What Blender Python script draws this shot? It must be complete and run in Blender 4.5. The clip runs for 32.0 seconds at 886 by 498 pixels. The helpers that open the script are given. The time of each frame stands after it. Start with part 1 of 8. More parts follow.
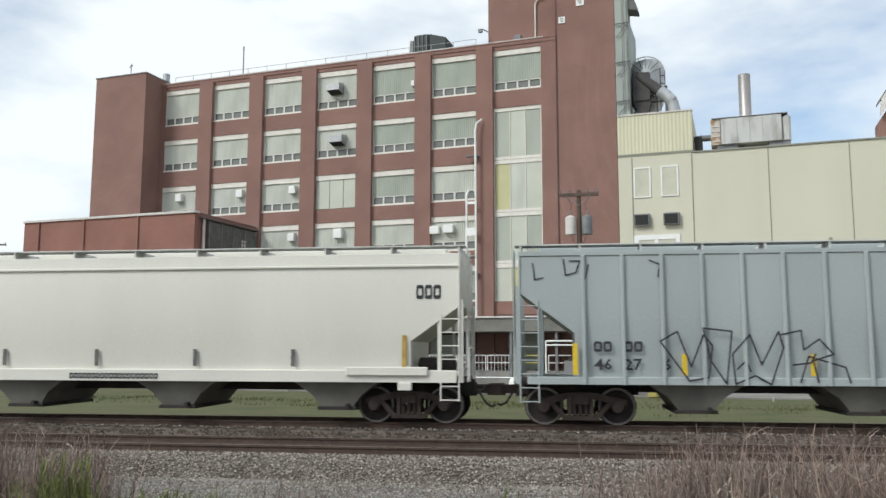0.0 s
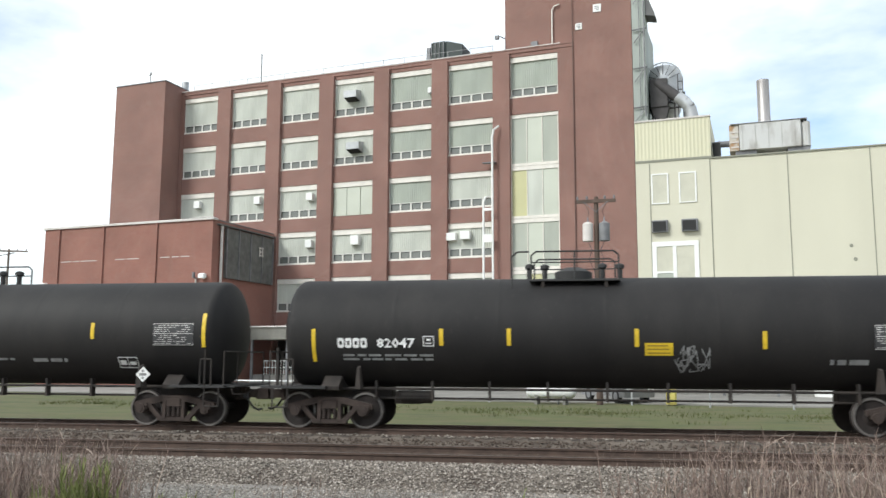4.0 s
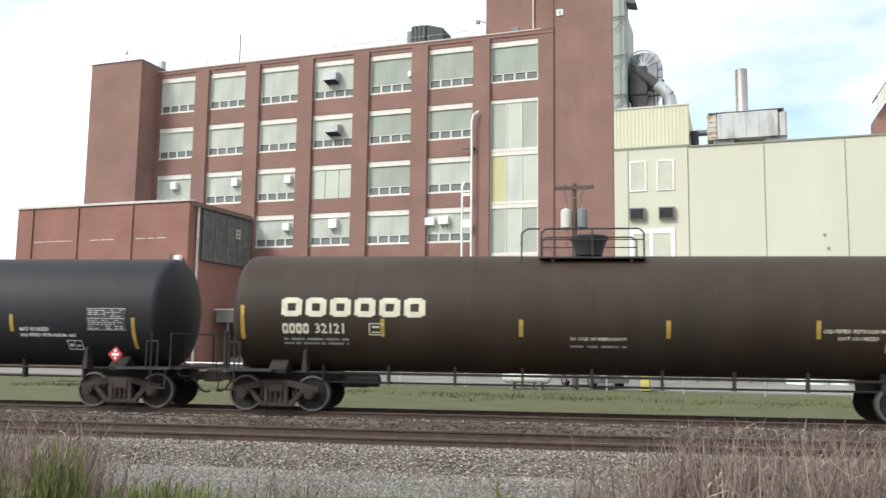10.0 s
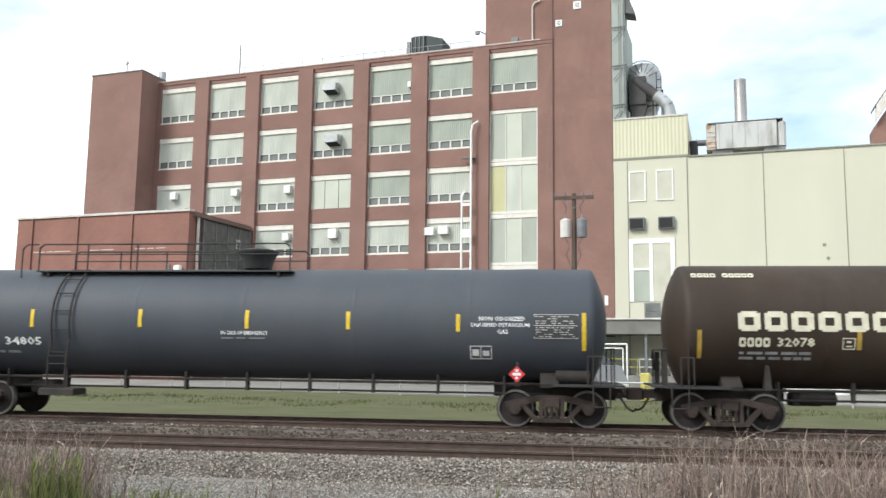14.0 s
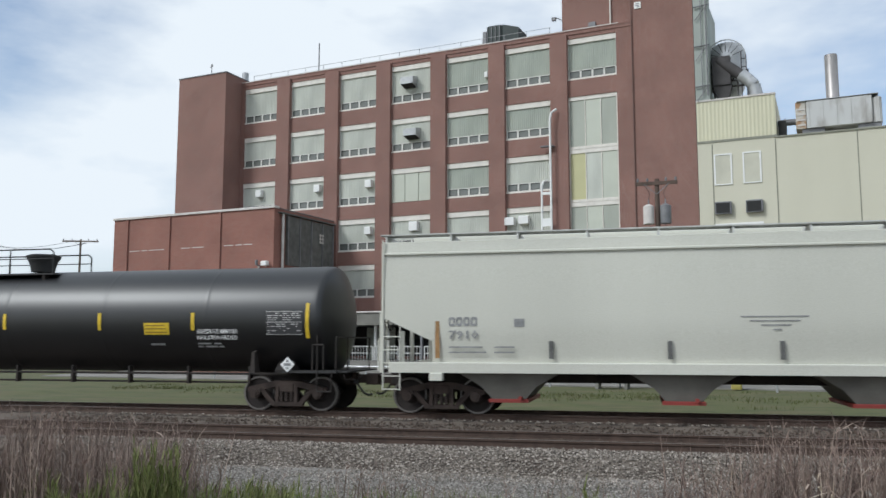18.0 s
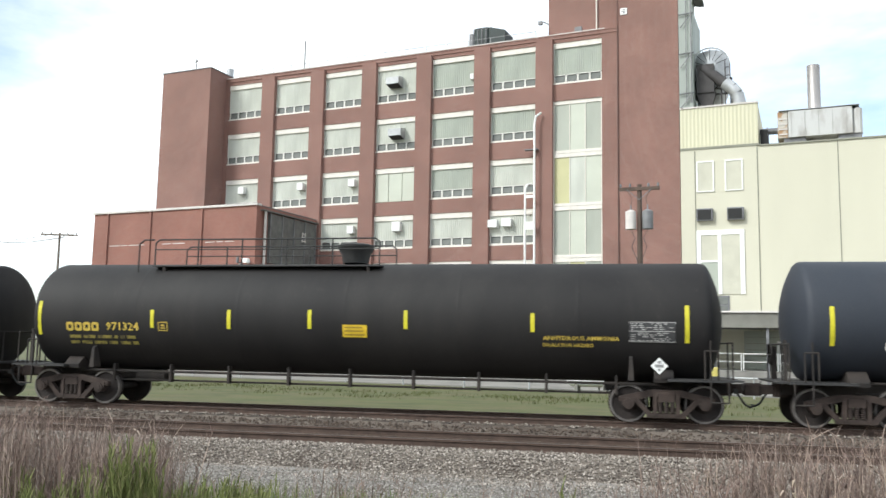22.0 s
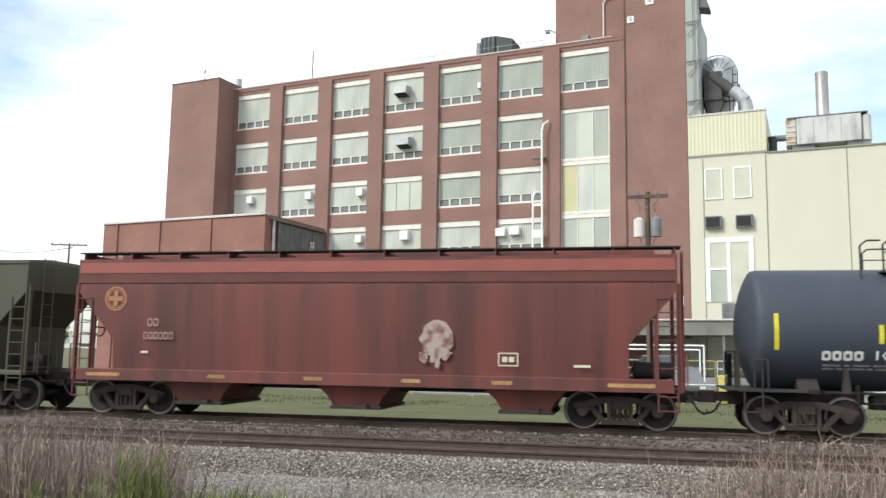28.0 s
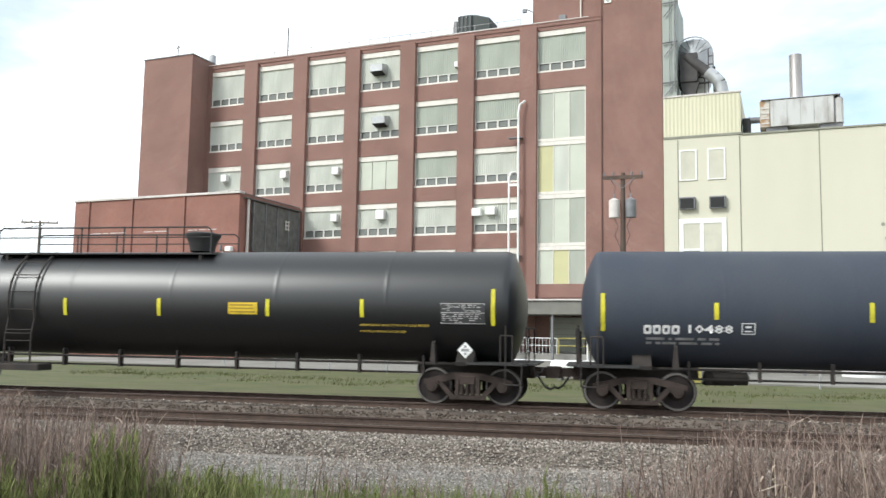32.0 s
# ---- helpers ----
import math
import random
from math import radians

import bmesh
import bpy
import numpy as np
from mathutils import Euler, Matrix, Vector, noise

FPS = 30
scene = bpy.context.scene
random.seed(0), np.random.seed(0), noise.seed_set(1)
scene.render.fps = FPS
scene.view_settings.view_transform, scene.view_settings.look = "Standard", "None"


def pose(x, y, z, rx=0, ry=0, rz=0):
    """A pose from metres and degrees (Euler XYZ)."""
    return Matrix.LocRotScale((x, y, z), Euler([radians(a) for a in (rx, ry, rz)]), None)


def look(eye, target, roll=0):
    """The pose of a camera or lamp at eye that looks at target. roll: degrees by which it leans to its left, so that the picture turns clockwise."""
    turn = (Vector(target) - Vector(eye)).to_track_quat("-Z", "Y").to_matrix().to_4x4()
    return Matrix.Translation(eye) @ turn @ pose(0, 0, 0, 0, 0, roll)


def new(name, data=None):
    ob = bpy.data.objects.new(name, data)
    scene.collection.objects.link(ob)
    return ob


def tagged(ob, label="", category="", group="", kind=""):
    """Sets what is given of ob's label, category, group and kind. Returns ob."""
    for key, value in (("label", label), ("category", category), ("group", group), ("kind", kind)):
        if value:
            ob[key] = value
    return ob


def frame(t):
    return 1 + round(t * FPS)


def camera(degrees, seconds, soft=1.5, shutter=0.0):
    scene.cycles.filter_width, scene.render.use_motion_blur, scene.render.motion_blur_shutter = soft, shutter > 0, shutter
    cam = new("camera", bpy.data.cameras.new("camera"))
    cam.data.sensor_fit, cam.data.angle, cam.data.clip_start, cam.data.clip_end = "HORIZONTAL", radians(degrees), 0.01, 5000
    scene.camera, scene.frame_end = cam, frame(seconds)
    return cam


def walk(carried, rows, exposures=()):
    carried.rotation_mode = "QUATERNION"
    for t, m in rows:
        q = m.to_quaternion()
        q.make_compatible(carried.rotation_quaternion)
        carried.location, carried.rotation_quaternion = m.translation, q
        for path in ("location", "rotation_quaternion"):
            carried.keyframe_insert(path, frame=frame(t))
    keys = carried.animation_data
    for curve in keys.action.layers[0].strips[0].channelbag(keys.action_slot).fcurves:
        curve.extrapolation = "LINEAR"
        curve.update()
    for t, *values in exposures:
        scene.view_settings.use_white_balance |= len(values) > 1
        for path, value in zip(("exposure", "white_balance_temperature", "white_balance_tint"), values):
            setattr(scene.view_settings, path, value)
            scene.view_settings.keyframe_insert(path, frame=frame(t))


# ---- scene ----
# A freight train passes a brick factory. x runs along the tracks, y away from the camera, z up; the yard's ground is z = 0.
EYE = 2.25          # camera over the yard
RAIL = 0.45         # top of rail
TRACK_Y = 22.1      # middle of the track with the train
NEAR_Y = 16.65      # middle of the empty track
SPEED = 13.0        # metres a second, to the right

cam = camera(55.9, 32.0, soft=1.5, shutter=0.1)
# seconds, heading, tilt and lean of the hand-held camera
PATH = [
    (0, 7.67, 7.00, -0.09), (0.5, 7.64, 6.88, -0.14), (1, 7.34, 6.89, -0.45), (1.5, 7.03, 7.02, -0.40),
    (2, 6.89, 7.08, -0.33), (2.5, 7.26, 7.11, -0.20), (3, 7.91, 7.23, -0.07), (3.5, 8.45, 7.33, -0.07),
    (4, 8.82, 7.45, -0.22), (4.5, 8.82, 7.42, -0.63), (6.5, 7.92, 6.66, -0.87), (7, 7.81, 6.64, -0.77),
    (7.5, 7.65, 6.57, -0.61), (8, 7.52, 6.53, -0.55), (8.5, 7.43, 6.46, -0.59), (9, 7.31, 6.35, -0.73),
    (9.5, 7.29, 6.35, -0.69), (10, 7.25, 6.42, -0.73), (10.5, 7.33, 6.61, -0.82), (11, 7.34, 6.76, -1.05),
    (11.5, 7.35, 6.86, -1.06), (12, 7.29, 6.87, -0.90), (12.5, 7.23, 6.90, -0.78), (13, 7.19, 7.01, -0.77),
    (13.5, 7.20, 7.05, -0.70), (14, 7.23, 7.10, -0.69), (14.5, 7.26, 7.11, -0.73), (16.5, 7.38, 7.12, -0.45),
    (17, 7.79, 7.09, -0.13), (17.5, 9.96, 6.72, 0.16), (18, 12.89, 6.43, -0.00), (18.5, 14.26, 6.41, 0.04),
    (19, 15.11, 6.57, -0.33), (19.5, 14.27, 6.85, -0.94), (20, 12.53, 7.03, -1.22), (20.5, 12.05, 7.00, -1.29),
    (21, 11.85, 6.82, -1.25), (21.5, 11.64, 6.68, -1.12), (22, 11.56, 6.52, -1.01), (22.5, 11.49, 6.45, -1.27),
    (23, 11.47, 6.44, -1.33), (23.5, 11.49, 6.42, -1.47), (24, 11.42, 6.45, -1.69), (24.5, 11.33, 6.36, -1.64),
    (25, 11.22, 6.33, -1.62), (25.5, 11.24, 6.46, -1.44), (27.5, 12.04, 7.04, -0.86), (28, 12.13, 7.10, -0.86),
    (28.5, 11.88, 7.11, -1.05), (29, 11.39, 7.13, -1.47), (29.5, 10.82, 7.18, -1.62), (30, 10.18, 7.05, -1.51),
    (30.5, 9.66, 6.66, -1.67), (31, 9.43, 6.16, -1.40), (31.5, 9.79, 5.84, -1.16), (32, 10.46, 5.73, -0.93),
]

walk(cam, [(t, pose(0, 0, EYE, 90 + tilt, lean, turn)) for t, turn, tilt, lean in PATH],
     exposures=[(0, -0.56, 6280, 6), (1.0, -0.85, 6050, 8), (2.0, -0.68, 6150, 7), (3.0, -0.46, 6250, 6), (4.0, -0.17, 6300, 6), (9, -0.07, 6350, 6), (14, -0.07, 6300, 6),
                (16.5, -0.2, 6250, 6), (17.2, -0.47, 6110, 6), (17.6, -0.62, 6080, 7), (18, -0.73, 6010, 7), (19, -0.25, 6220, 6), (19.5, -0.14, 6230, 6), (24, 0.05, 6350, 6), (26, 0.05, 6350, 6), (28, -0.06, 6300, 6), (29, -0.08, 6300, 6), (30, -0.20, 6250, 6), (31, -0.08, 6300, 6), (32, -0.02, 6320, 6)])

# ---------------------------------------------------------------- sky and sun
world = bpy.data.worlds.new("sky")
scene.world = world
world.use_nodes = True
wn, wl = world.node_tree.nodes, world.node_tree.links
SUN_EL, SUN_AZ = 41.0, 228.0     # degrees; azimuth clockwise from +y
sky = wn.new("ShaderNodeTexSky")
sky.sky_type, sky.sun_disc = "NISHITA", False
sky.sun_elevation, sky.sun_rotation = radians(SUN_EL), radians(SUN_AZ)
sky.air_density, sky.dust_density = 1.0, 1.5
dim = wn.new("ShaderNodeVectorMath")
dim.operation = "SCALE"
dim.inputs["Scale"].default_value = 0.19
wl.new(sky.outputs[0], dim.inputs[0])
where = wn.new("ShaderNodeTexCoord")
squash = wn.new("ShaderNodeMapping")
squash.inputs["Scale"].default_value = (1.0, 1.0, 2.6)
squash.inputs["Location"].default_value = (0.35, 0.1, 0.0)
wl.new(where.outputs["Generated"], squash.inputs["Vector"])
cloud = wn.new("ShaderNodeTexNoise")
cloud.inputs["Scale"].default_value = 2.3
cloud.inputs["Detail"].default_value = 7.0
cloud.inputs["Roughness"].default_value = 0.52
wl.new(squash.outputs[0], cloud.inputs["Vector"])
cover = wn.new("ShaderNodeValToRGB")
cover.color_ramp.elements[0].position, cover.color_ramp.elements[1].position = 0.31, 0.56
wl.new(cloud.outputs["Fac"], cover.inputs[0])
blend = wn.new("ShaderNodeMixRGB")
blend.inputs[2].default_value = (1.17, 1.195, 1.215, 1)
wl.new(cover.outputs[0], blend.inputs[0])
wl.new(dim.outputs[0], blend.inputs[1])
wl.new(blend.outputs[0], wn["Background"].inputs[0])
wn["Background"].inputs[1].default_value = 1.25

sun = new("sun", bpy.data.lights.new("sun", "SUN"))
sun.data.energy, sun.data.angle, sun.data.color = 3.45, radians(18.0), (1.0, 0.975, 0.93)
toward = Vector((math.sin(radians(SUN_AZ)) * math.cos(radians(SUN_EL)), math.cos(radians(SUN_AZ)) * math.cos(radians(SUN_EL)), math.sin(radians(SUN_EL))))
sun.matrix_world = look(toward * 50, (0, 0, 0))


# ---------------------------------------------------------------- materials
def mat(name, col, rough=0.6, metal=0.0, var=0.2, scale=1.5, bump=0.0, fine=40.0, second=None, streak=1.0, cut=(0.35, 0.7)):
    """Painted or raw surface: base colour, a second tone in patches, fine grain and relief. streak < 1 draws the patches out upright."""
    m = bpy.data.materials.new(name)
    m.use_nodes = True
    nd, ln = m.node_tree.nodes, m.node_tree.links
    p = nd["Principled BSDF"]
    p.inputs["Roughness"].default_value, p.inputs["Metallic"].default_value = rough, metal
    tc = nd.new("ShaderNodeTexCoord")
    mp = nd.new("ShaderNodeMapping")
    mp.inputs["Scale"].default_value = (1, 1, streak)
    ln.new(tc.outputs["Object"], mp.inputs["Vector"])
    n1, n2 = nd.new("ShaderNodeTexNoise"), nd.new("ShaderNodeTexNoise")
    n1.inputs["Scale"].default_value, n1.inputs["Detail"].default_value = scale, 6
    n2.inputs["Scale"].default_value, n2.inputs["Detail"].default_value = fine, 4
    ln.new(mp.outputs[0], n1.inputs["Vector"])
    ln.new(tc.outputs["Object"], n2.inputs["Vector"])
    ramp = nd.new("ShaderNodeValToRGB")
    ramp.color_ramp.elements[0].position, ramp.color_ramp.elements[1].position = cut
    ln.new(n1.outputs["Fac"], ramp.inputs[0])
    mix = nd.new("ShaderNodeMixRGB")
    mix.inputs[1].default_value = (*col, 1)
    mix.inputs[2].default_value = (*(second or [c * (1 - var) for c in col]), 1)
    ln.new(ramp.outputs[0], mix.inputs[0])
    grain = nd.new("ShaderNodeMixRGB")
    grain.blend_type, grain.inputs[0].default_value = "OVERLAY", 0.25
    ln.new(mix.outputs[0], grain.inputs[1])
    ln.new(n2.outputs["Fac"], grain.inputs[2])
    ln.new(grain.outputs[0], p.inputs["Base Color"])
    if bump:
        b = nd.new("ShaderNodeBump")
        b.inputs["Strength"].default_value, b.inputs["Distance"].default_value = bump, 0.02
        ln.new(n2.outputs["Fac"], b.inputs["Height"])
        ln.new(b.outputs[0], p.inputs["Normal"])
    return m


def brick_mat(name, a, b, mortar, stain=0.16):
    m = mat(name, a, 0.85)
    nd, ln = m.node_tree.nodes, m.node_tree.links
    p = nd["Principled BSDF"]
    tc = nd.new("ShaderNodeTexCoord")
    sep, com, add = nd.new("ShaderNodeSeparateXYZ"), nd.new("ShaderNodeCombineXYZ"), nd.new("ShaderNodeMath")
    ln.new(tc.outputs["Object"], sep.inputs[0])
    ln.new(sep.outputs[0], add.inputs[0])
    ln.new(sep.outputs[1], add.inputs[1])
    ln.new(add.outputs[0], com.inputs[0])
    ln.new(sep.outputs[2], com.inputs[1])
    br = nd.new("ShaderNodeTexBrick")
    br.inputs["Scale"].default_value = 1.0
    br.inputs["Brick Width"].default_value, br.inputs["Row Height"].default_value, br.inputs["Mortar Size"].default_value = 0.22, 0.076, 0.006
    for k, c in (("Color1", a), ("Color2", b), ("Mortar", mortar)):
        br.inputs[k].default_value = (*c, 1)
    ln.new(com.outputs[0], br.inputs["Vector"])
    n = nd.new("ShaderNodeTexNoise")
    n.inputs["Scale"].default_value, n.inputs["Detail"].default_value = 0.35, 8
    ln.new(tc.outputs["Object"], n.inputs["Vector"])
    r = nd.new("ShaderNodeMapRange")
    r.inputs[1].default_value, r.inputs[2].default_value, r.inputs[3].default_value, r.inputs[4].default_value = 0.3, 0.7, 1 - stain, 1 + stain * 0.5
    ln.new(n.outputs["Fac"], r.inputs[0])
    mul = nd.new("ShaderNodeVectorMath")
    mul.operation = "SCALE"
    ln.new(br.outputs["Color"], mul.inputs[0])
    ln.new(r.outputs[0], mul.inputs["Scale"])
    ln.new(mul.outputs[0], p.inputs["Base Color"])
    bp = nd.new("ShaderNodeBump")
    bp.inputs["Strength"].default_value, bp.inputs["Distance"].default_value = 0.4, 0.01
    ln.new(br.outputs["Fac"], bp.inputs["Height"])
    bp.invert = True
    ln.new(bp.outputs[0], p.inputs["Normal"])
    return m


BRICK = brick_mat("red_brick", (0.252, 0.126, 0.101), (0.213, 0.104, 0.084), (0.31, 0.235, 0.205))
BRICK2 = brick_mat("annex_brick", (0.285, 0.122, 0.093), (0.242, 0.10, 0.077), (0.28, 0.19, 0.16))
COPING = mat("pale_coping", (0.62, 0.58, 0.55), 0.8)
LINTEL = mat("cream_lintel_paint", (0.72, 0.68, 0.62), 0.7, var=0.12, scale=2)
PANEL = mat("translucent_corrugated_sheet", (0.57, 0.585, 0.52), 0.5, var=0.22, scale=0.8, streak=0.3)
PANEL_D = mat("aged_corrugated_sheet", (0.40, 0.43, 0.37), 0.5, var=0.2, scale=0.8, streak=0.3)
PANEL_G = mat("grey_green_infill_panel", (0.41, 0.43, 0.37), 0.55, var=0.18, scale=0.6, streak=0.3)
BLIND = mat("drawn_window_blind", (0.55, 0.535, 0.44), 0.7, var=0.15, scale=1)
SOOT = mat("sooty_duct_steel", (0.06, 0.055, 0.055), 0.7, 0.1, var=0.4, scale=1.5)
PANEL_P = mat("smooth_infill_panel", (0.52, 0.54, 0.46), 0.55, var=0.1, scale=0.6)
PANEL_Y = mat("yellowed_infill_panel", (0.52, 0.50, 0.28), 0.55, var=0.1, scale=0.6)
FRAME = mat("white_window_frame", (0.62, 0.61, 0.57), 0.6, var=0.15)
SASH = mat("dark_sash_steel", (0.06, 0.06, 0.058), 0.7)
PANE = mat("dim_window_glass", (0.19, 0.20, 0.185), 0.15, var=0.5, scale=0.6)
PALE = mat("cream_wall_paint", (0.585, 0.562, 0.452), 0.75, var=0.10, scale=0.25, streak=0.25)
PALE2 = mat("cream_ribbed_cladding", (0.60, 0.575, 0.42), 0.6, var=0.12, scale=0.5, streak=0.2)
JOINT = mat("grey_joint", (0.27, 0.27, 0.22), 0.9)
PIPEB = mat("brick_coloured_pipe_paint", (0.13, 0.075, 0.062), 0.7)
CLAD = mat("grey_green_cladding", (0.34, 0.37, 0.34), 0.6, var=0.2, scale=0.6, streak=0.2)
SEAM = mat("thin_panel_seam", (0.40, 0.40, 0.38), 0.8)
GALV = mat("galvanised_steel", (0.50, 0.51, 0.52), 0.42, 0.4, var=0.35, scale=1.2)
DUCT = mat("weathered_duct_steel", (0.22, 0.22, 0.23), 0.55, 0.3, var=0.4, scale=1.5)
UNITG = mat("pale_grey_unit_paint", (0.52, 0.52, 0.51), 0.6, scale=1.4, streak=0.4, second=(0.36, 0.34, 0.32), cut=(0.45, 0.68))
OCHRE = mat("ochre_plate_print", (0.30, 0.20, 0.03), 0.7)
BUFF = mat("faded_yellow_cabinet_paint", (0.58, 0.50, 0.14), 0.6, var=0.2, scale=3)
STACK = mat("stainless_stack", (0.40, 0.375, 0.365), 0.45, 0.5, var=0.2, scale=1, streak=0.3)
DKGREEN = mat("dark_green_unit_paint", (0.03, 0.042, 0.040), 0.6)
WHITE = mat("white_paint", (0.80, 0.80, 0.78), 0.5, var=0.1)
ORANGE = mat("rust_orange_grille", (0.42, 0.24, 0.10), 0.8, var=0.5, scale=4)
GRILLE = mat("rust_stained_grille", (0.50, 0.47, 0.42), 0.7, scale=2.5, second=(0.36, 0.22, 0.12), cut=(0.45, 0.6))
DOCKC = mat("worn_dock_concrete", (0.27, 0.26, 0.24), 0.9, var=0.3, scale=0.7, bump=0.2)
CONC = mat("weathered_concrete", (0.20, 0.195, 0.172), 0.9, var=0.3, scale=1, bump=0.3)
ROOFM = mat("grey_roofing_felt", (0.16, 0.16, 0.16), 0.9, var=0.3)
# black in place of unlit depth in openings; also a number patch's paint
BLACKM = mat("unlit_black_and_patch_paint", (0.02, 0.02, 0.02), 0.8)
POLEW = mat("weathered_pole_wood", (0.12, 0.085, 0.068), 0.9, var=0.4, scale=3, streak=0.1)
CABLE = mat("black_cable", (0.03, 0.03, 0.03), 0.6)
MESHG = mat("grey_mesh_cage", (0.14, 0.14, 0.13), 0.8, var=0.4, scale=2)

STEEL = mat("worn_rail_steel", (0.16, 0.13, 0.115), 0.45, 0.5, var=0.4, scale=4)
RAILRUST = mat("rusty_rail_side", (0.085, 0.055, 0.042), 0.85, var=0.4, scale=5)
TIE = mat("creosoted_tie", (0.075, 0.06, 0.05), 0.95, var=0.5, scale=6, bump=0.5)
TRUCKM = mat("grimy_cast_steel", (0.027, 0.0185, 0.0155), 0.9, 0.0, var=0.45, scale=3, second=(0.056, 0.039, 0.032))
WHEELM = mat("rusty_wheel_steel", (0.024, 0.0175, 0.0155), 0.85, 0.0, var=0.5, scale=4)
RIMM = mat("polished_wheel_rim", (0.17, 0.155, 0.145), 0.45, 0.5, var=0.3, scale=5)
FRAMEM = mat("black_underframe_paint", (0.018, 0.0155, 0.0145), 0.85, var=0.5, scale=2, second=(0.040, 0.031, 0.026))
RUNM = mat("dark_grating_steel", (0.032, 0.031, 0.031), 0.7, var=0.4)
YELLOW = mat("yellow_reflective_strip", (0.72, 0.50, 0.03), 0.45, var=0.25, scale=5)
AMBER = mat("dulled_amber_strip", (0.46, 0.30, 0.05), 0.6, var=0.35, scale=5)
YELLOW_G = mat("lime_yellow_reflective_strip", (0.66, 0.60, 0.03), 0.45, var=0.25, scale=5)
SIGNW = mat("white_stencil_paint", (0.78, 0.78, 0.77), 0.6, var=0.15, scale=4)
SIGNC = mat("cream_stencil_paint", (0.66, 0.62, 0.48), 0.6, var=0.2, scale=4)
SIGNY = mat("yellow_stencil_paint", (0.58, 0.42, 0.07), 0.6, var=0.25, scale=4)
SIGND = mat("faded_stencil_paint", (0.30, 0.30, 0.30), 0.7, var=0.4, scale=5)
DARKST = mat("dull_grey_reflector", (0.13, 0.13, 0.125), 0.7, var=0.4, scale=5)
DIMY = mat("worn_yellow_stencil", (0.26, 0.215, 0.045), 0.7, scale=6, second=(0.08, 0.065, 0.03), cut=(0.45, 0.6))
SIGNM = mat("greyed_stencil_paint", (0.54, 0.53, 0.51), 0.7, var=0.35, scale=6)
SIGNB = mat("black_stencil_paint", (0.03, 0.03, 0.035), 0.7, var=0.3, scale=4)
PLATEG = mat("grey_data_panel", (0.045, 0.045, 0.048), 0.6, var=0.2, scale=6)
REDP = mat("red_placard", (0.55, 0.03, 0.04), 0.5, var=0.15)


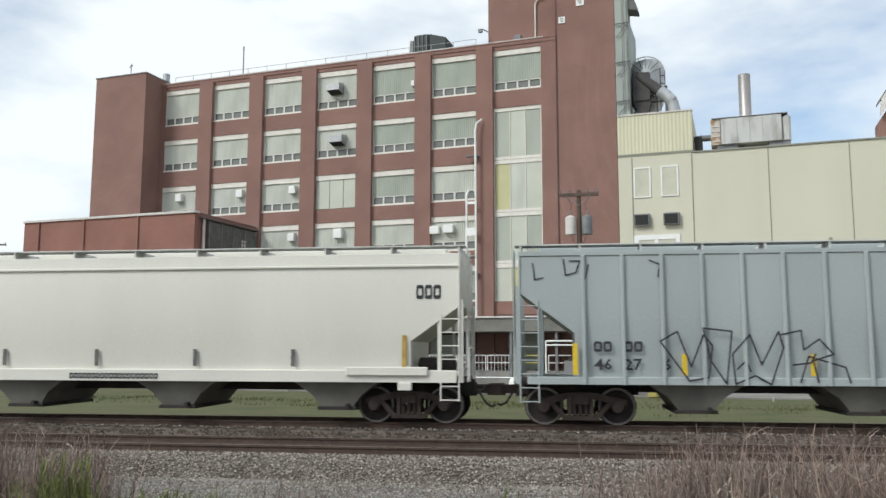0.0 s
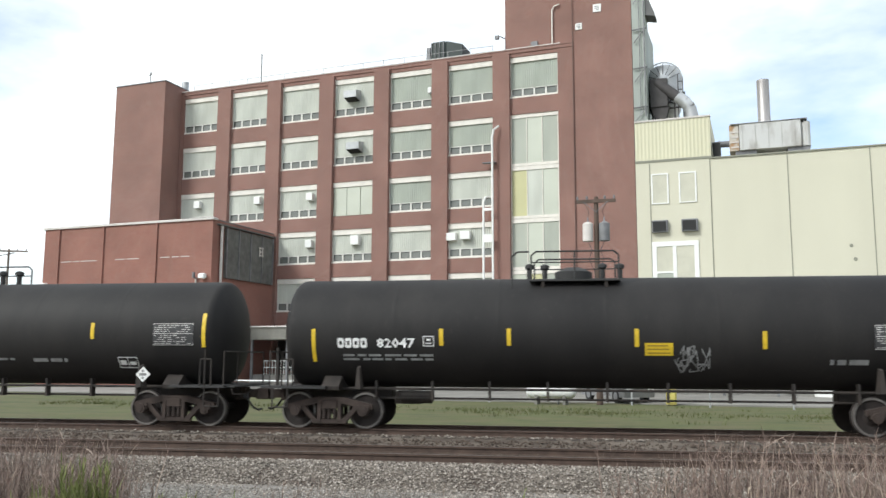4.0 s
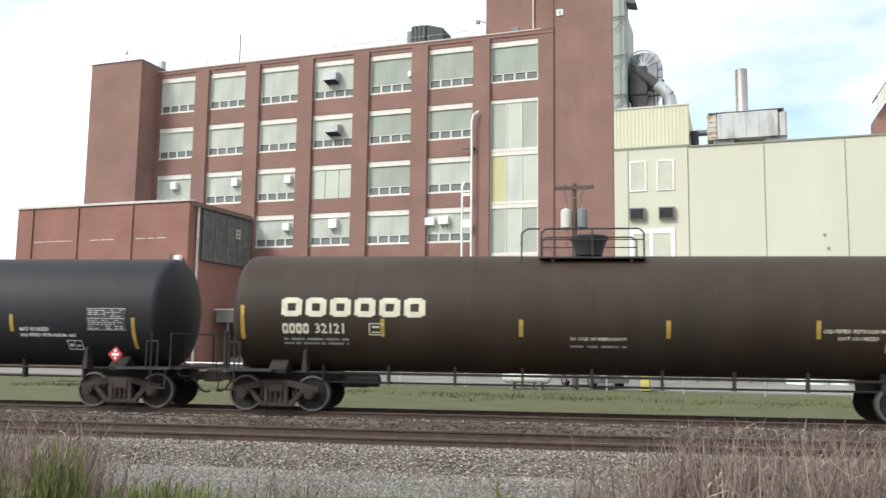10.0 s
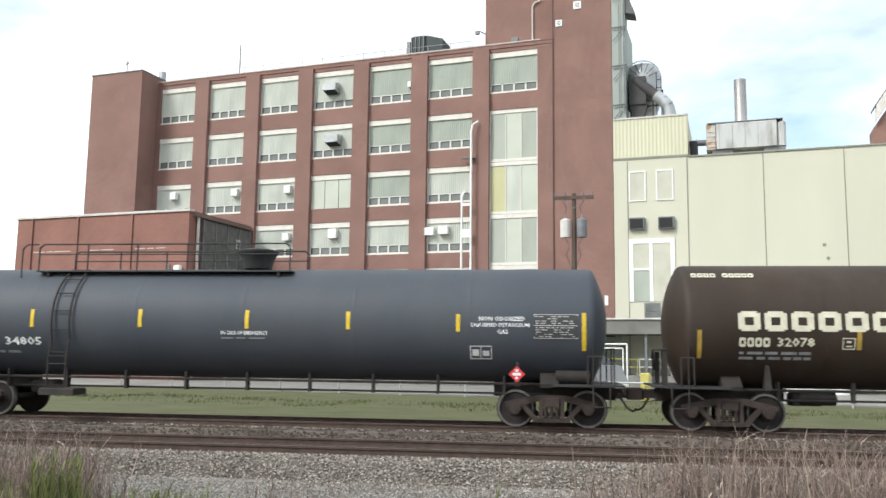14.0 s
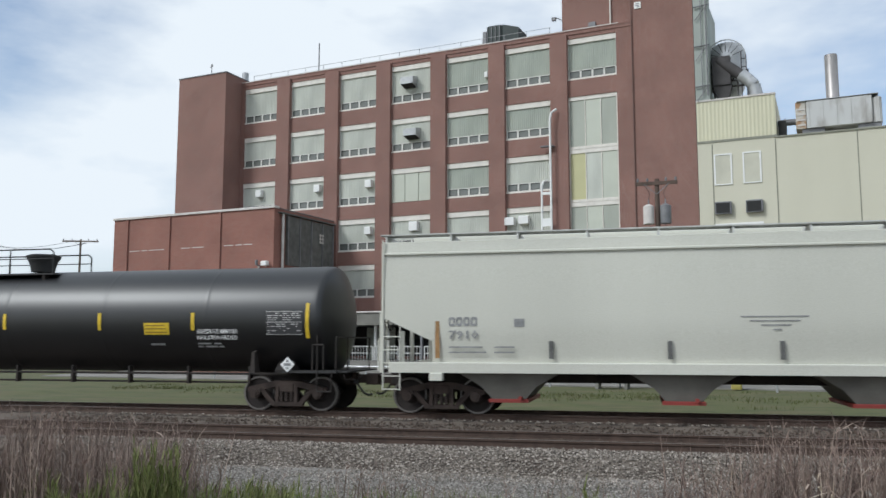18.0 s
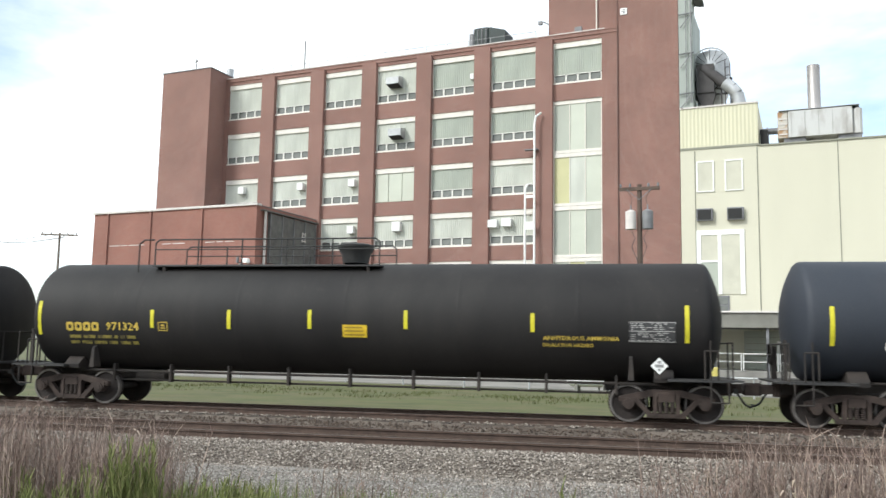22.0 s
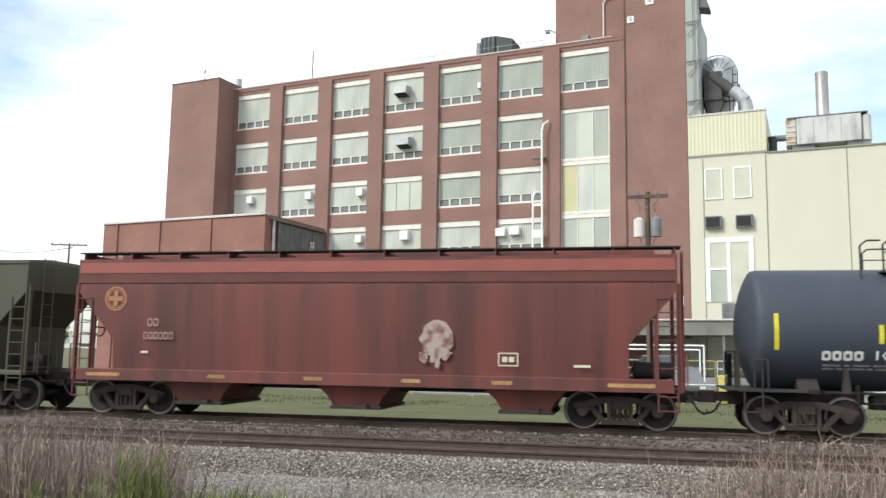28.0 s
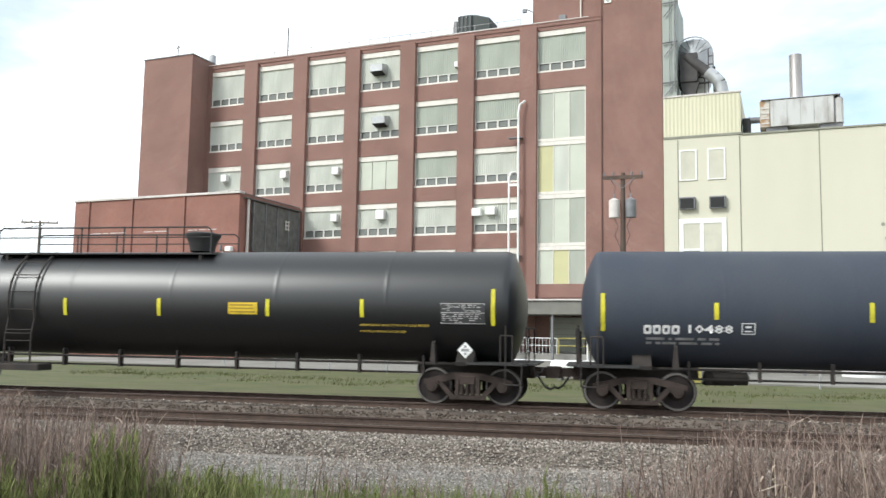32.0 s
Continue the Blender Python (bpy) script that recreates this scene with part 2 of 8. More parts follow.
# ---------------------------------------------------------------- mesh tools
class Build:
    """Collects vertices and faces for one mesh."""

    def __init__(self):
        self.v, self.f, self.k = [], [], []

    def face(self, ids, k=0):
        self.f.append(ids)
        self.k.append(k)

    def hexa(self, pts, k=0):
        o = len(self.v)
        self.v += pts
        for a in ((0, 3, 2, 1), (4, 5, 6, 7), (0, 1, 5, 4), (1, 2, 6, 5), (2, 3, 7, 6), (3, 0, 4, 7)):
            self.face([o + i for i in a], k)
        return self

    def box(self, x0, x1, y0, y1, z0, z1, k=0):
        return self.hexa([(x0, y0, z0), (x1, y0, z0), (x1, y1, z0), (x0, y1, z0), (x0, y0, z1), (x1, y0, z1), (x1, y1, z1), (x0, y1, z1)], k)

    def cham(self, x0, x1, y0, y1, z0, z1, c=0.03, k=0):
        """A box with chamfered upright and top edges."""
        ring = lambda a, z: [(x0 + a + c, y0 + a, z), (x1 - a - c, y0 + a, z), (x1 - a, y0 + a + c, z), (x1 - a, y1 - a - c, z), (x1 - a - c, y1 - a, z), (x0 + a + c, y1 - a, z), (x0 + a, y1 - a - c, z), (x0 + a, y0 + a + c, z)]
        return self.loft([ring(0, z0), ring(0, z1 - c), ring(c, z1)], True, k)

    def loft(self, rings, caps=True, k=0, ks=None):
        n = len(rings[0])
        o = len(self.v)
        for r in rings:
            self.v += r
        for i in range(len(rings) - 1):
            for j in range(n):
                a, b = o + i * n + j, o + i * n + (j + 1) % n
                self.face([a, b, b + n, a + n], ks[i] if ks else k)
        if caps:
            self.face([o + j for j in reversed(range(n))], k)
            self.face([o + (len(rings) - 1) * n + j for j in range(n)], k)
        return self

    def cyl(self, p, q, r, n=10, r2=None, caps=True, k=0):
        p, q = Vector(p), Vector(q)
        d = (q - p).normalized()
        a = d.orthogonal().normalized()
        b = d.cross(a)
        ring = lambda c, rr: [tuple(c + a * (rr * math.cos(6.28318 * i / n)) + b * (rr * math.sin(6.28318 * i / n))) for i in range(n)]
        return self.loft([ring(p, r), ring(q, r if r2 is None else r2)], caps, k)

    def tube(self, pts, r, n=6):
        for p, q in zip(pts, pts[1:]):
            self.cyl(p, q, r, n)
        return self

    def lathe(self, prof, axis, origin, n=24, ks=None, caps=True):
        """prof: (along, radius) pairs round the axis 'x', 'y' or 'z'."""
        rings = []
        for s, r in prof:
            ring = []
            for i in range(n):
                c, t = r * math.cos(6.28318 * i / n), r * math.sin(6.28318 * i / n)
                ring.append({"x": (s, c, t), "y": (t, s, c), "z": (c, t, s)}[axis])
            rings.append([tuple(Vector(origin) + Vector(q)) for q in ring])
        return self.loft(rings, caps, 0, ks)

    def prism(self, poly, y0, y1, k=0, plane="xz"):
        """Extrudes a polygon of (x, z) from y0 to y1, or of (y, z) along x."""
        put = (lambda a, b, c: (a, c, b)) if plane == "xz" else (lambda a, b, c: (c, a, b))
        return self.loft([[put(a, b, y0) for a, b in poly], [put(a, b, y1) for a, b in poly]], True, k)

    def mesh(self, name, mats, smooth=0):
        me = bpy.data.meshes.new(name)
        me.from_pydata(self.v, [], self.f)
        for m in mats if isinstance(mats, (list, tuple)) else [mats]:
            me.materials.append(m)
        if any(self.k):
            me.polygons.foreach_set("material_index", self.k)
        bm = bmesh.new()
        bm.from_mesh(me)
        bmesh.ops.recalc_face_normals(bm, faces=bm.faces)
        bm.to_mesh(me)
        bm.free()
        if smooth:
            me.shade_smooth()
            me.set_sharp_from_angle(angle=radians(smooth))
        me.update()
        return me


def part(name, me, parent, label="", m=None):
    ob = new(name, me)
    ob.parent = parent
    if m is not None:
        ob.matrix_basis = m
    if label:
        ob["label"] = label
    if name in ("panel_text", "small_print", "plate_text", "owner_mark", "owner_name", "scribble", "tag", "placard_mark", "hazard_text", "car_number", "test_stencil", "graffiti_outline", "graffiti_fill", "bleached_patch"):
        ob["kind"] = "stuff"
    return ob


def bpart(name, b, mats, parent, label="", smooth=0, m=None):
    return part(name, b.mesh(name, mats, smooth), parent, label, m)


def thing(name, m, label, category, group="", kind=""):
    e = new(name)
    e.empty_display_size = 0.2
    e.matrix_basis = m
    return tagged(e, label, category, group, kind)


def solo(name, b, mats, label, category, kind="", smooth=0, m=None, group=""):
    ob = new(name, b.mesh(name, mats, smooth))
    if m is not None:
        ob.matrix_basis = m
    return tagged(ob, label, category, group, kind)


def letters(words, x0, x1, z0, z1, y_of, m, name):
    """Lettering in the built-in font, fitted into a box of the side and wrapped onto it by y_of(z)."""
    cu = bpy.data.curves.new("lettering", "FONT")
    cu.body, cu.size, cu.resolution_u, cu.offset = words, 1.0, 1, 0.022
    ob = bpy.data.objects.new("lettering", cu)
    scene.collection.objects.link(ob)
    bpy.context.view_layer.update()
    me = bpy.data.meshes.new_from_object(ob.evaluated_get(bpy.context.evaluated_depsgraph_get()))
    bpy.data.objects.remove(ob)
    co = np.zeros(len(me.vertices) * 3)
    me.vertices.foreach_get("co", co)
    co = co.reshape(-1, 3)
    lo, hi = co.min(0), co.max(0)
    u = x0 + (co[:, 0] - lo[0]) / (hi[0] - lo[0]) * (x1 - x0)
    w = z0 + (co[:, 1] - lo[1]) / (hi[1] - lo[1]) * (z1 - z0)
    out = np.stack([u, [y_of(z) for z in w], w], 1)
    me.vertices.foreach_set("co", out.ravel())
    me.name = name
    me.materials.clear()
    me.materials.append(m)
    me.update()
    return me


# ---------------------------------------------------------------- ground
def sheet(xs, ys, z_of):
    b = Build()
    for y in ys:
        for x in xs:
            b.v.append((x, y, z_of(x, y)))
    n = len(xs)
    for j in range(len(ys) - 1):
        for i in range(n - 1):
            b.face([j * n + i, j * n + i + 1, (j + 1) * n + i + 1, (j + 1) * n + i])
    return b


def ground_z(x, y):
    rise = 0.55 * min(1.0, max(0.0, (11.5 - y) / 9.0)) if y < 11.5 else 0.0
    roll = 0.05 * noise.noise((x * 0.3, y * 0.3, 0)) if -20 < y < 60 else 0.0
    return rise + roll - 0.02


def grass_mat():
    m = mat("rough_grass_ground", (0.081, 0.089, 0.030), 0.95, scale=0.5, fine=9, bump=0.4, second=(0.097, 0.090, 0.040), cut=(0.42, 0.6))
    return m


def patchy(m, col, lo, hi, stretch):
    """Lays long uneven patches of another colour over a ground material."""
    nd, ln = m.node_tree.nodes, m.node_tree.links
    p = nd["Principled BSDF"]
    base = p.inputs["Base Color"].links[0].from_socket
    tc, mp, n, r, mx = (nd.new("ShaderNode" + k) for k in ("TexCoord", "Mapping", "TexNoise", "MapRange", "MixRGB"))
    mp.inputs["Scale"].default_value = stretch
    n.inputs["Scale"].default_value, n.inputs["Detail"].default_value, n.inputs["Roughness"].default_value = 1.0, 9, 0.65
    r.inputs[1].default_value, r.inputs[2].default_value = lo, hi
    mx.inputs[2].default_value = (*col, 1)
    ln.new(tc.outputs["Object"], mp.inputs[0])
    ln.new(mp.outputs[0], n.inputs["Vector"])
    ln.new(n.outputs["Fac"], r.inputs[0])
    ln.new(r.outputs[0], mx.inputs[0])
    ln.new(base, mx.inputs[1])
    ln.new(mx.outputs[0], p.inputs["Base Color"])


GRASSM = grass_mat()
patchy(GRASSM, (0.048, 0.062, 0.02), 0.47, 0.66, (0.45, 1.1, 1.0))
axis = lambda near, step, far: [-f for f in reversed(far)] + [-near + step * i for i in range(int(2 * near / step) + 1)] + far
gx = axis(40, 1.0, [50, 70, 100, 160, 300, 700, 1600, 3500])
gy = [-3500, -1200, -400, -120, -40, -20] + [-10 + 0.8 * i for i in range(76)] + [52, 56, 62, 70, 85, 110, 160, 300, 700, 1600, 3500]
solo("ground", sheet(gx, gy, ground_z), GRASSM, "rough grass verge around the railway", "ground", "structure", 60)

GRAVEL = mat("pale_gravel_road", (0.205, 0.19, 0.172), 0.95, scale=0.7, fine=16, bump=1.0, second=(0.15, 0.136, 0.12), cut=(0.42, 0.6))
def road_z(x, y):
    return 0.055 + 0.03 * noise.noise((x * 0.7, y * 0.9, 3)) - (0.12 if y < 11.6 else 0)


patchy(GRAVEL, (0.125, 0.11, 0.094), 0.46, 0.62, (0.5, 1.6, 1.0))
solo("road", sheet([-60 + 0.75 * i for i in range(161)], [11.3, 11.8, 12.1, 12.4, 12.7, 13.0, 13.3, 13.6, 14.0, 14.5, 15.0], road_z), GRAVEL, "pale grey gravel service road beside the tracks", "gravel road", "structure", 60)

BALLAST = mat("dusty_ballast", (0.15, 0.124, 0.102), 0.95, scale=1.2, fine=26, bump=1.0, second=(0.076, 0.058, 0.046), cut=(0.4, 0.62))
b = Build()
bed = [(14.1, 0.03), (15.0, 0.26), (15.6, 0.275), (17.8, 0.27), (18.4, 0.24), (19.2, 0.17), (20.4, 0.25), (20.8, 0.275), (23.4, 0.27), (23.8, 0.25), (24.8, -0.03)]
b.loft([[(x, y, z) for y, z in bed] + [(x, 24.8, -0.3), (x, 14.1, -0.3)] for x in (-420, -60, 60, 420)], True)
solo("trackbed", b, BALLAST, "stone ballast bed carrying two parallel tracks", "ballast", "structure")


def stones(name, count, x0, x1, y0, y1, z_of, size, m, label, seed):
    rng = np.random.default_rng(seed)
    b = Build()
    base = np.array([(1, 0, 0), (-1, 0, 0), (0, 1, 0), (0, -1, 0), (0, 0, 1), (0, 0, -0.6)], float)
    tri = ((0, 2, 4), (2, 1, 4), (1, 3, 4), (3, 0, 4), (2, 0, 5), (1, 2, 5), (3, 1, 5), (0, 3, 5))
    verts, faces = [], []
    for i in range(count):
        x, y = rng.uniform(x0, x1), rng.uniform(y0, y1)
        s = size * rng.uniform(0.5, 1.3)
        q = base * rng.uniform(0.6, 1.2, (6, 3)) * s
        a = rng.uniform(0, 6.28)
        ca, sa = math.cos(a), math.sin(a)
        z0 = z_of(x, y) + s * rng.uniform(0.1, 0.9)
        for p in q:
            verts.append((x + p[0] * ca - p[1] * sa, y + p[0] * sa + p[1] * ca, z0 + p[2] * 0.8))
        faces += [[i * 6 + k for k in t] for t in tri]
    me = bpy.data.meshes.new(name)
    me.from_pydata(verts, [], faces)
    me.materials.append(m)
    return tagged(new(name, me), label, "stones", "", "stuff")


def island_mat(name, cols, rough=0.9):
    m = bpy.data.materials.new(name)
    m.use_nodes = True
    nd, ln = m.node_tree.nodes, m.node_tree.links
    g = nd.new("ShaderNodeNewGeometry")
    r = nd.new("ShaderNodeValToRGB")
    r.color_ramp.interpolation = "LINEAR"
    els = r.color_ramp.elements
    els[0].color, els[1].color = (*cols[0], 1), (*cols[-1], 1)
    for i, c in enumerate(cols[1:-1]):
        e = els.new((i + 1) / (len(cols) - 1))
        e.color = (*c, 1)
    ln.new(g.outputs["Random Per Island"], r.inputs[0])
    ln.new(r.outputs[0], nd["Principled BSDF"].inputs["Base Color"])
    nd["Principled BSDF"].inputs["Roughness"].default_value = rough
    return m


STONEM = island_mat("loose_ballast_stone", [(0.055, 0.045, 0.036), (0.245, 0.214, 0.182), (0.10, 0.084, 0.07), (0.44, 0.392, 0.342), (0.09, 0.074, 0.062), (0.30, 0.263, 0.224), (0.07, 0.056, 0.046)])
TRACKSTONE = island_mat("rusty_track_stone", [(0.036, 0.025, 0.0185), (0.078, 0.056, 0.042), (0.052, 0.037, 0.028), (0.118, 0.088, 0.068), (0.044, 0.031, 0.023)])
def bed_z(x, y):
    for (a, za), (c, zc) in zip(bed, bed[1:]):
        if a <= y <= c:
            return za + (zc - za) * (y - a) / (c - a)
    return 0.04


ROADSTONE = island_mat("gravel_road_stone", [(0.07, 0.062, 0.053), (0.30, 0.277, 0.25), (0.13, 0.118, 0.104), (0.40, 0.374, 0.34), (0.19, 0.175, 0.157), (0.09, 0.08, 0.069)])
stones("ballast_stones", 42000, -13, 12, 13.3, 15.85, lambda x, y: bed_z(x, y) + (0.012 if y > 15.3 else 0.0), 0.027, STONEM, "loose pale ballast stones along the near track", 2)
stones("gravel_stones", 36000, -12, 11, 11.3, 13.8, road_z, 0.0185, ROADSTONE, "small loose stones on the gravel road", 3)
stones("track_stones", 6000, -16, 14, 18.2, 20.5, bed_z, 0.04, TRACKSTONE, "ballast stones lying between the two tracks", 4)
stones("shoulder_stones", 1300, -16, 15, 20.92, 21.24, lambda x, y: bed_z(x, y) + 0.01, 0.034, STONEM, "pale ballast stones at the tie ends of the far track", 9)
stones("rail_stones", 16000, -14, 12, 15.98, 18.2, lambda x, y: bed_z(x, y) + 0.012, 0.030, TRACKSTONE, "ballast stones between the ties of the empty track", 5)
stones("far_rail_stones", 9000, -17, 15, 21.4, 23.0, lambda x, y: bed_z(x, y) + 0.012, 0.032, TRACKSTONE, "dark ballast stones under the passing train", 6)


def track(name, yc, label):
    t = thing(name, pose(0, yc, 0), label, "railway track", "", "structure")
    prof = [(-0.075, 0), (0.075, 0), (0.075, 0.018), (0.012, 0.04), (0.012, 0.12), (0.036, 0.135), (0.036, 0.172), (-0.036, 0.172), (-0.036, 0.135), (-0.012, 0.12), (-0.012, 0.04), (-0.075, 0.018)]
    for s in (-0.753, 0.753):
        r = Build()
        r.loft([[(x, y + s, z + RAIL - 0.172) for y, z in prof] for x in (-420, 420)], True, 0)
        r.k = [1 if i == 6 else 0 for i in range(len(r.f))]
        bpart("rail", r, [RAILRUST, STEEL], t)
    tie = Build().cham(-0.115, 0.115, -1.3, 1.3, 0.08, 0.285, 0.015).mesh("tie", TIE)
    for i in range(150):
        part("tie", tie, t, "", pose((i - 75) * 0.52, random.uniform(-0.04, 0.04), 0, 0, 0, random.uniform(-1, 1)))
    return t


track("near_track", NEAR_Y, "empty railway track with rusty rails on wooden ties")
track("far_track", TRACK_Y, "railway track under the passing train, on wooden ties")


def strip(v, f, s, e, w, sag=0.04):
    """One tapering blade from s to e, a little bowed."""
    o = len(v)
    mid = s.lerp(e, 0.5) + Vector((0, 0, sag))
    v += [tuple(s - w), tuple(s + w), tuple(mid - w * 0.85), tuple(mid + w * 0.85), tuple(e)]
    f += [[o, o + 1, o + 3, o + 2], [o + 2, o + 3, o + 4]]


def plant_mesh(name, v, f, m, label, category):
    me = bpy.data.meshes.new(name)
    me.from_pydata(v, [], f)
    me.materials.append(m)
    return tagged(new(name, me), label, category, "", "stuff")


def blades(name, spots, m, label, category, seed, lean=0.25, fork=0, curl=0):
    """spots: rows of x, y, count, spread, height, width. Thin upright stalks with side twigs and curled dead leaves, in one mesh."""
    rng = np.random.default_rng(seed)
    v, f = [], []
    for x, y, count, spread, height, width in spots:
        for _ in range(count):
            px, py = x + rng.normal(0, spread), y + rng.normal(0, spread * 0.6)
            h = height * rng.uniform(0.45, 1.1)
            a = rng.uniform(0, 6.28)
            z = ground_z(px, py)
            bend = Vector((rng.normal(0, lean), rng.normal(0, lean * 0.6), 0)) * h
            side = Vector((math.cos(a), math.sin(a), 0)) * width * rng.uniform(0.6, 1.3)
            foot, tip = Vector((px, py, z)), Vector((px, py, z + h)) + bend
            strip(v, f, foot, tip, side, 0.04 * h)
            for _k in range(fork):
                u = rng.uniform(0.4, 0.95)
                s = foot.lerp(tip, u)
                strip(v, f, s, s + Vector((rng.normal(0, 0.10), rng.normal(0, 0.06), rng.uniform(0.03, 0.19))), side * 0.6, 0.01)
            for _k in range(curl):
                if rng.random() < 0.35:
                    s = foot.lerp(tip, rng.uniform(0.3, 0.9))
                    strip(v, f, s, s + Vector((rng.normal(0, 0.06), rng.normal(0, 0.03), rng.uniform(-0.10, 0.07))), side * rng.uniform(1.0, 1.9), rng.uniform(0.01, 0.04))
    return plant_mesh(name, v, f, m, label, category)


def shoots(name, spots, m, label, category, seed):
    """Upright leafy weeds: spots of x, y, count, spread, height; each stem carries rising narrow leaves."""
    rng = np.random.default_rng(seed)
    v, f = [], []
    for x, y, count, spread, height in spots:
        for _ in range(count):
            px, py = x + rng.normal(0, spread), y + rng.normal(0, spread * 0.7)
            h = height * rng.uniform(0.6, 1.08)
            foot = Vector((px, py, ground_z(px, py)))
            tip = foot + Vector((rng.normal(0, 0.07) * h, rng.normal(0, 0.05) * h, h))
            strip(v, f, foot, tip, Vector((0.005, 0.002, 0)), 0.0)
            n = int(9 + 22 * h)
            for k in range(n):
                u = 0.12 + 0.88 * k / n
                a = k * 2.4 + rng.uniform(-0.4, 0.4)
                out = Vector((math.cos(a), math.sin(a), 0))
                s = foot.lerp(tip, u)
                ln = rng.uniform(0.10, 0.22) * (1.2 - 0.55 * u)
                strip(v, f, s, s + out * ln * rng.uniform(0.2, 0.55) + Vector((0, 0, ln * rng.uniform(0.7, 1.1))), Vector((-out.y, out.x, 0.2)) * rng.uniform(0.0045, 0.0075), 0.012)
    return plant_mesh(name, v, f, m, label, category)


DRY = island_mat("dry_weed_stalk", [(0.13, 0.088, 0.074), (0.25, 0.187, 0.157), (0.075, 0.05, 0.042), (0.38, 0.30, 0.245), (0.165, 0.106, 0.09), (0.20, 0.148, 0.124), (0.09, 0.06, 0.05)])
PALEDRY = island_mat("bleached_dead_leaf", [(0.42, 0.33, 0.25), (0.56, 0.47, 0.37), (0.34, 0.22, 0.16)])
GREEN = island_mat("fresh_green_blade", [(0.088, 0.124, 0.03), (0.155, 0.195, 0.05), (0.115, 0.16, 0.038), (0.20, 0.21, 0.075), (0.15, 0.14, 0.06)])
LEAFY = island_mat("leafy_weed_green", [(0.095, 0.116, 0.034), (0.165, 0.188, 0.058), (0.125, 0.152, 0.044), (0.22, 0.228, 0.088), (0.15, 0.14, 0.06)])
rng = np.random.default_rng(11)
spots = []
for i in range(190):        # taller weeds at one side
    near = rng.uniform(8.0, 10.8)
    x = -0.58 * near - 5.0 * rng.random() ** 1.3
    spots.append((x, near, 11, 0.26, 1.0 + 0.32 * min(1, max(0, (-x / near - 0.56) / 0.18)), 0.0065))
for i in range(240):        # weeds at the other side
    near = rng.uniform(8.0, 10.8)
    x = 0.03 * near + 8.0 * rng.random()
    spots.append((x, near, 14, 0.2, 0.62 + 0.66 * min(1, max(0, (x - 0.3) / 1.2)), 0.007))
for i in range(70):
    spots.append((rng.uniform(-5.4, 1.2), rng.uniform(8.6, 11.0), 3, 0.2, 0.62, 0.006))
for i in range(70):
    near = rng.uniform(8.4, 10.2)
    spots.append((0.06 * near + 7.0 * rng.random(), near, 2, 0.2, 1.28, 0.010))
blades("dry_weeds", spots, DRY, "tall dry brown weed stalks on the verge", "weeds", 5, 0.15, 4, 2)
spots = []
for i in range(120):
    near = rng.uniform(8.2, 10.6)
    x = rng.choice([0.06 * near + 7.5 * rng.random(), -0.60 * near - 4.0 * rng.random()], p=[0.7, 0.3])
    spots.append((x, near, 1, 0.2, 0.95, 0.008))
blades("bleached_stalks", spots, PALEDRY, "scattered bleached stalks with curled dead leaves", "weeds", 15, 0.3, 1, 4)
spots = []
for near, ratio, count, h in ((7.7, -0.630, 30, 0.98), (7.75, -0.582, 26, 0.97), (7.6, -0.66, 14, 0.72), (7.8, -0.606, 16, 0.76), (8.0, -0.545, 6, 0.55), (7.9, -0.505, 7, 0.62), (8.0, -0.445, 7, 0.56),
                              (8.2, -0.40, 4, 0.46), (8.4, -0.30, 4, 0.44), (8.2, -0.18, 5, 0.5), (8.0, -0.075, 8, 0.66), (7.9, -0.053, 6, 0.72), (8.2, 0.01, 4, 0.55), (7.9, 0.08, 4, 0.6), (8.0, 0.33, 5, 0.6), (7.8, -0.70, 9, 0.68), (8.0, -0.76, 8, 0.65)):
    spots.append((ratio * near, near, count, 0.085, h))
for i in range(60):
    near = rng.uniform(7.7, 9.2)
    spots.append((-near * rng.uniform(0.40, 0.86), near, 4, 0.12, rng.uniform(0.35, 0.56)))
for i in range(40):
    near = rng.uniform(8.6, 10.8)
    spots.append((near * rng.uniform(-0.4, 0.5), near, 3, 0.12, rng.uniform(0.2, 0.36)))
shoots("leafy_weeds", spots, LEAFY, "young green leafy weeds growing through dry stalks", "weeds", 16)
spots = []
for i in range(130):
    spots.append((rng.uniform(-9, 8), rng.uniform(8.0, 11.3), 12, 0.3, 0.32, 0.006))
for i in range(120):
    spots.append((rng.uniform(-6.5, 0.9), rng.uniform(10.5, 11.4), 9, 0.18, 0.34, 0.005))
blades("green_grass", spots, GREEN, "fresh green grass tufts among the weeds", "grass", 6, 0.25)
MEADOW = island_mat("meadow_tuft_blade", [(0.078, 0.092, 0.031), (0.10, 0.112, 0.038), (0.088, 0.10, 0.034), (0.12, 0.12, 0.05)])
spots = []
for i in range(190):
    x = rng.uniform(-26, 20)
    spots.append((x, 36.0 - 0.12 * x + rng.normal(0, 1.5), 26, rng.uniform(0.3, 0.8), rng.uniform(0.08, 0.17), 0.016))
blades("meadow_tufts", spots, MEADOW, "darker grass tufts in the meadow behind the tracks", "grass", 8, 0.35)


# ---------------------------------------------------------------- factory
# The front runs at -12 degrees to the tracks: u along it to the right, w behind it, z up.
FRONT = pose(12.474, 58.689, 0, 0, 0, -12.0)
factory = thing("factory_building", FRONT, "six-storey red brick factory with bands of sheeted windows", "factory")
BAY, U0, WIN_W = 5.079, -47.83, 3.74
ROWS = [(22.08, 25.34), (17.95, 20.78), (13.74, 16.57), (9.87, 12.61), (5.97, 8.72), (1.2, 4.2)]
TOP = 25.9


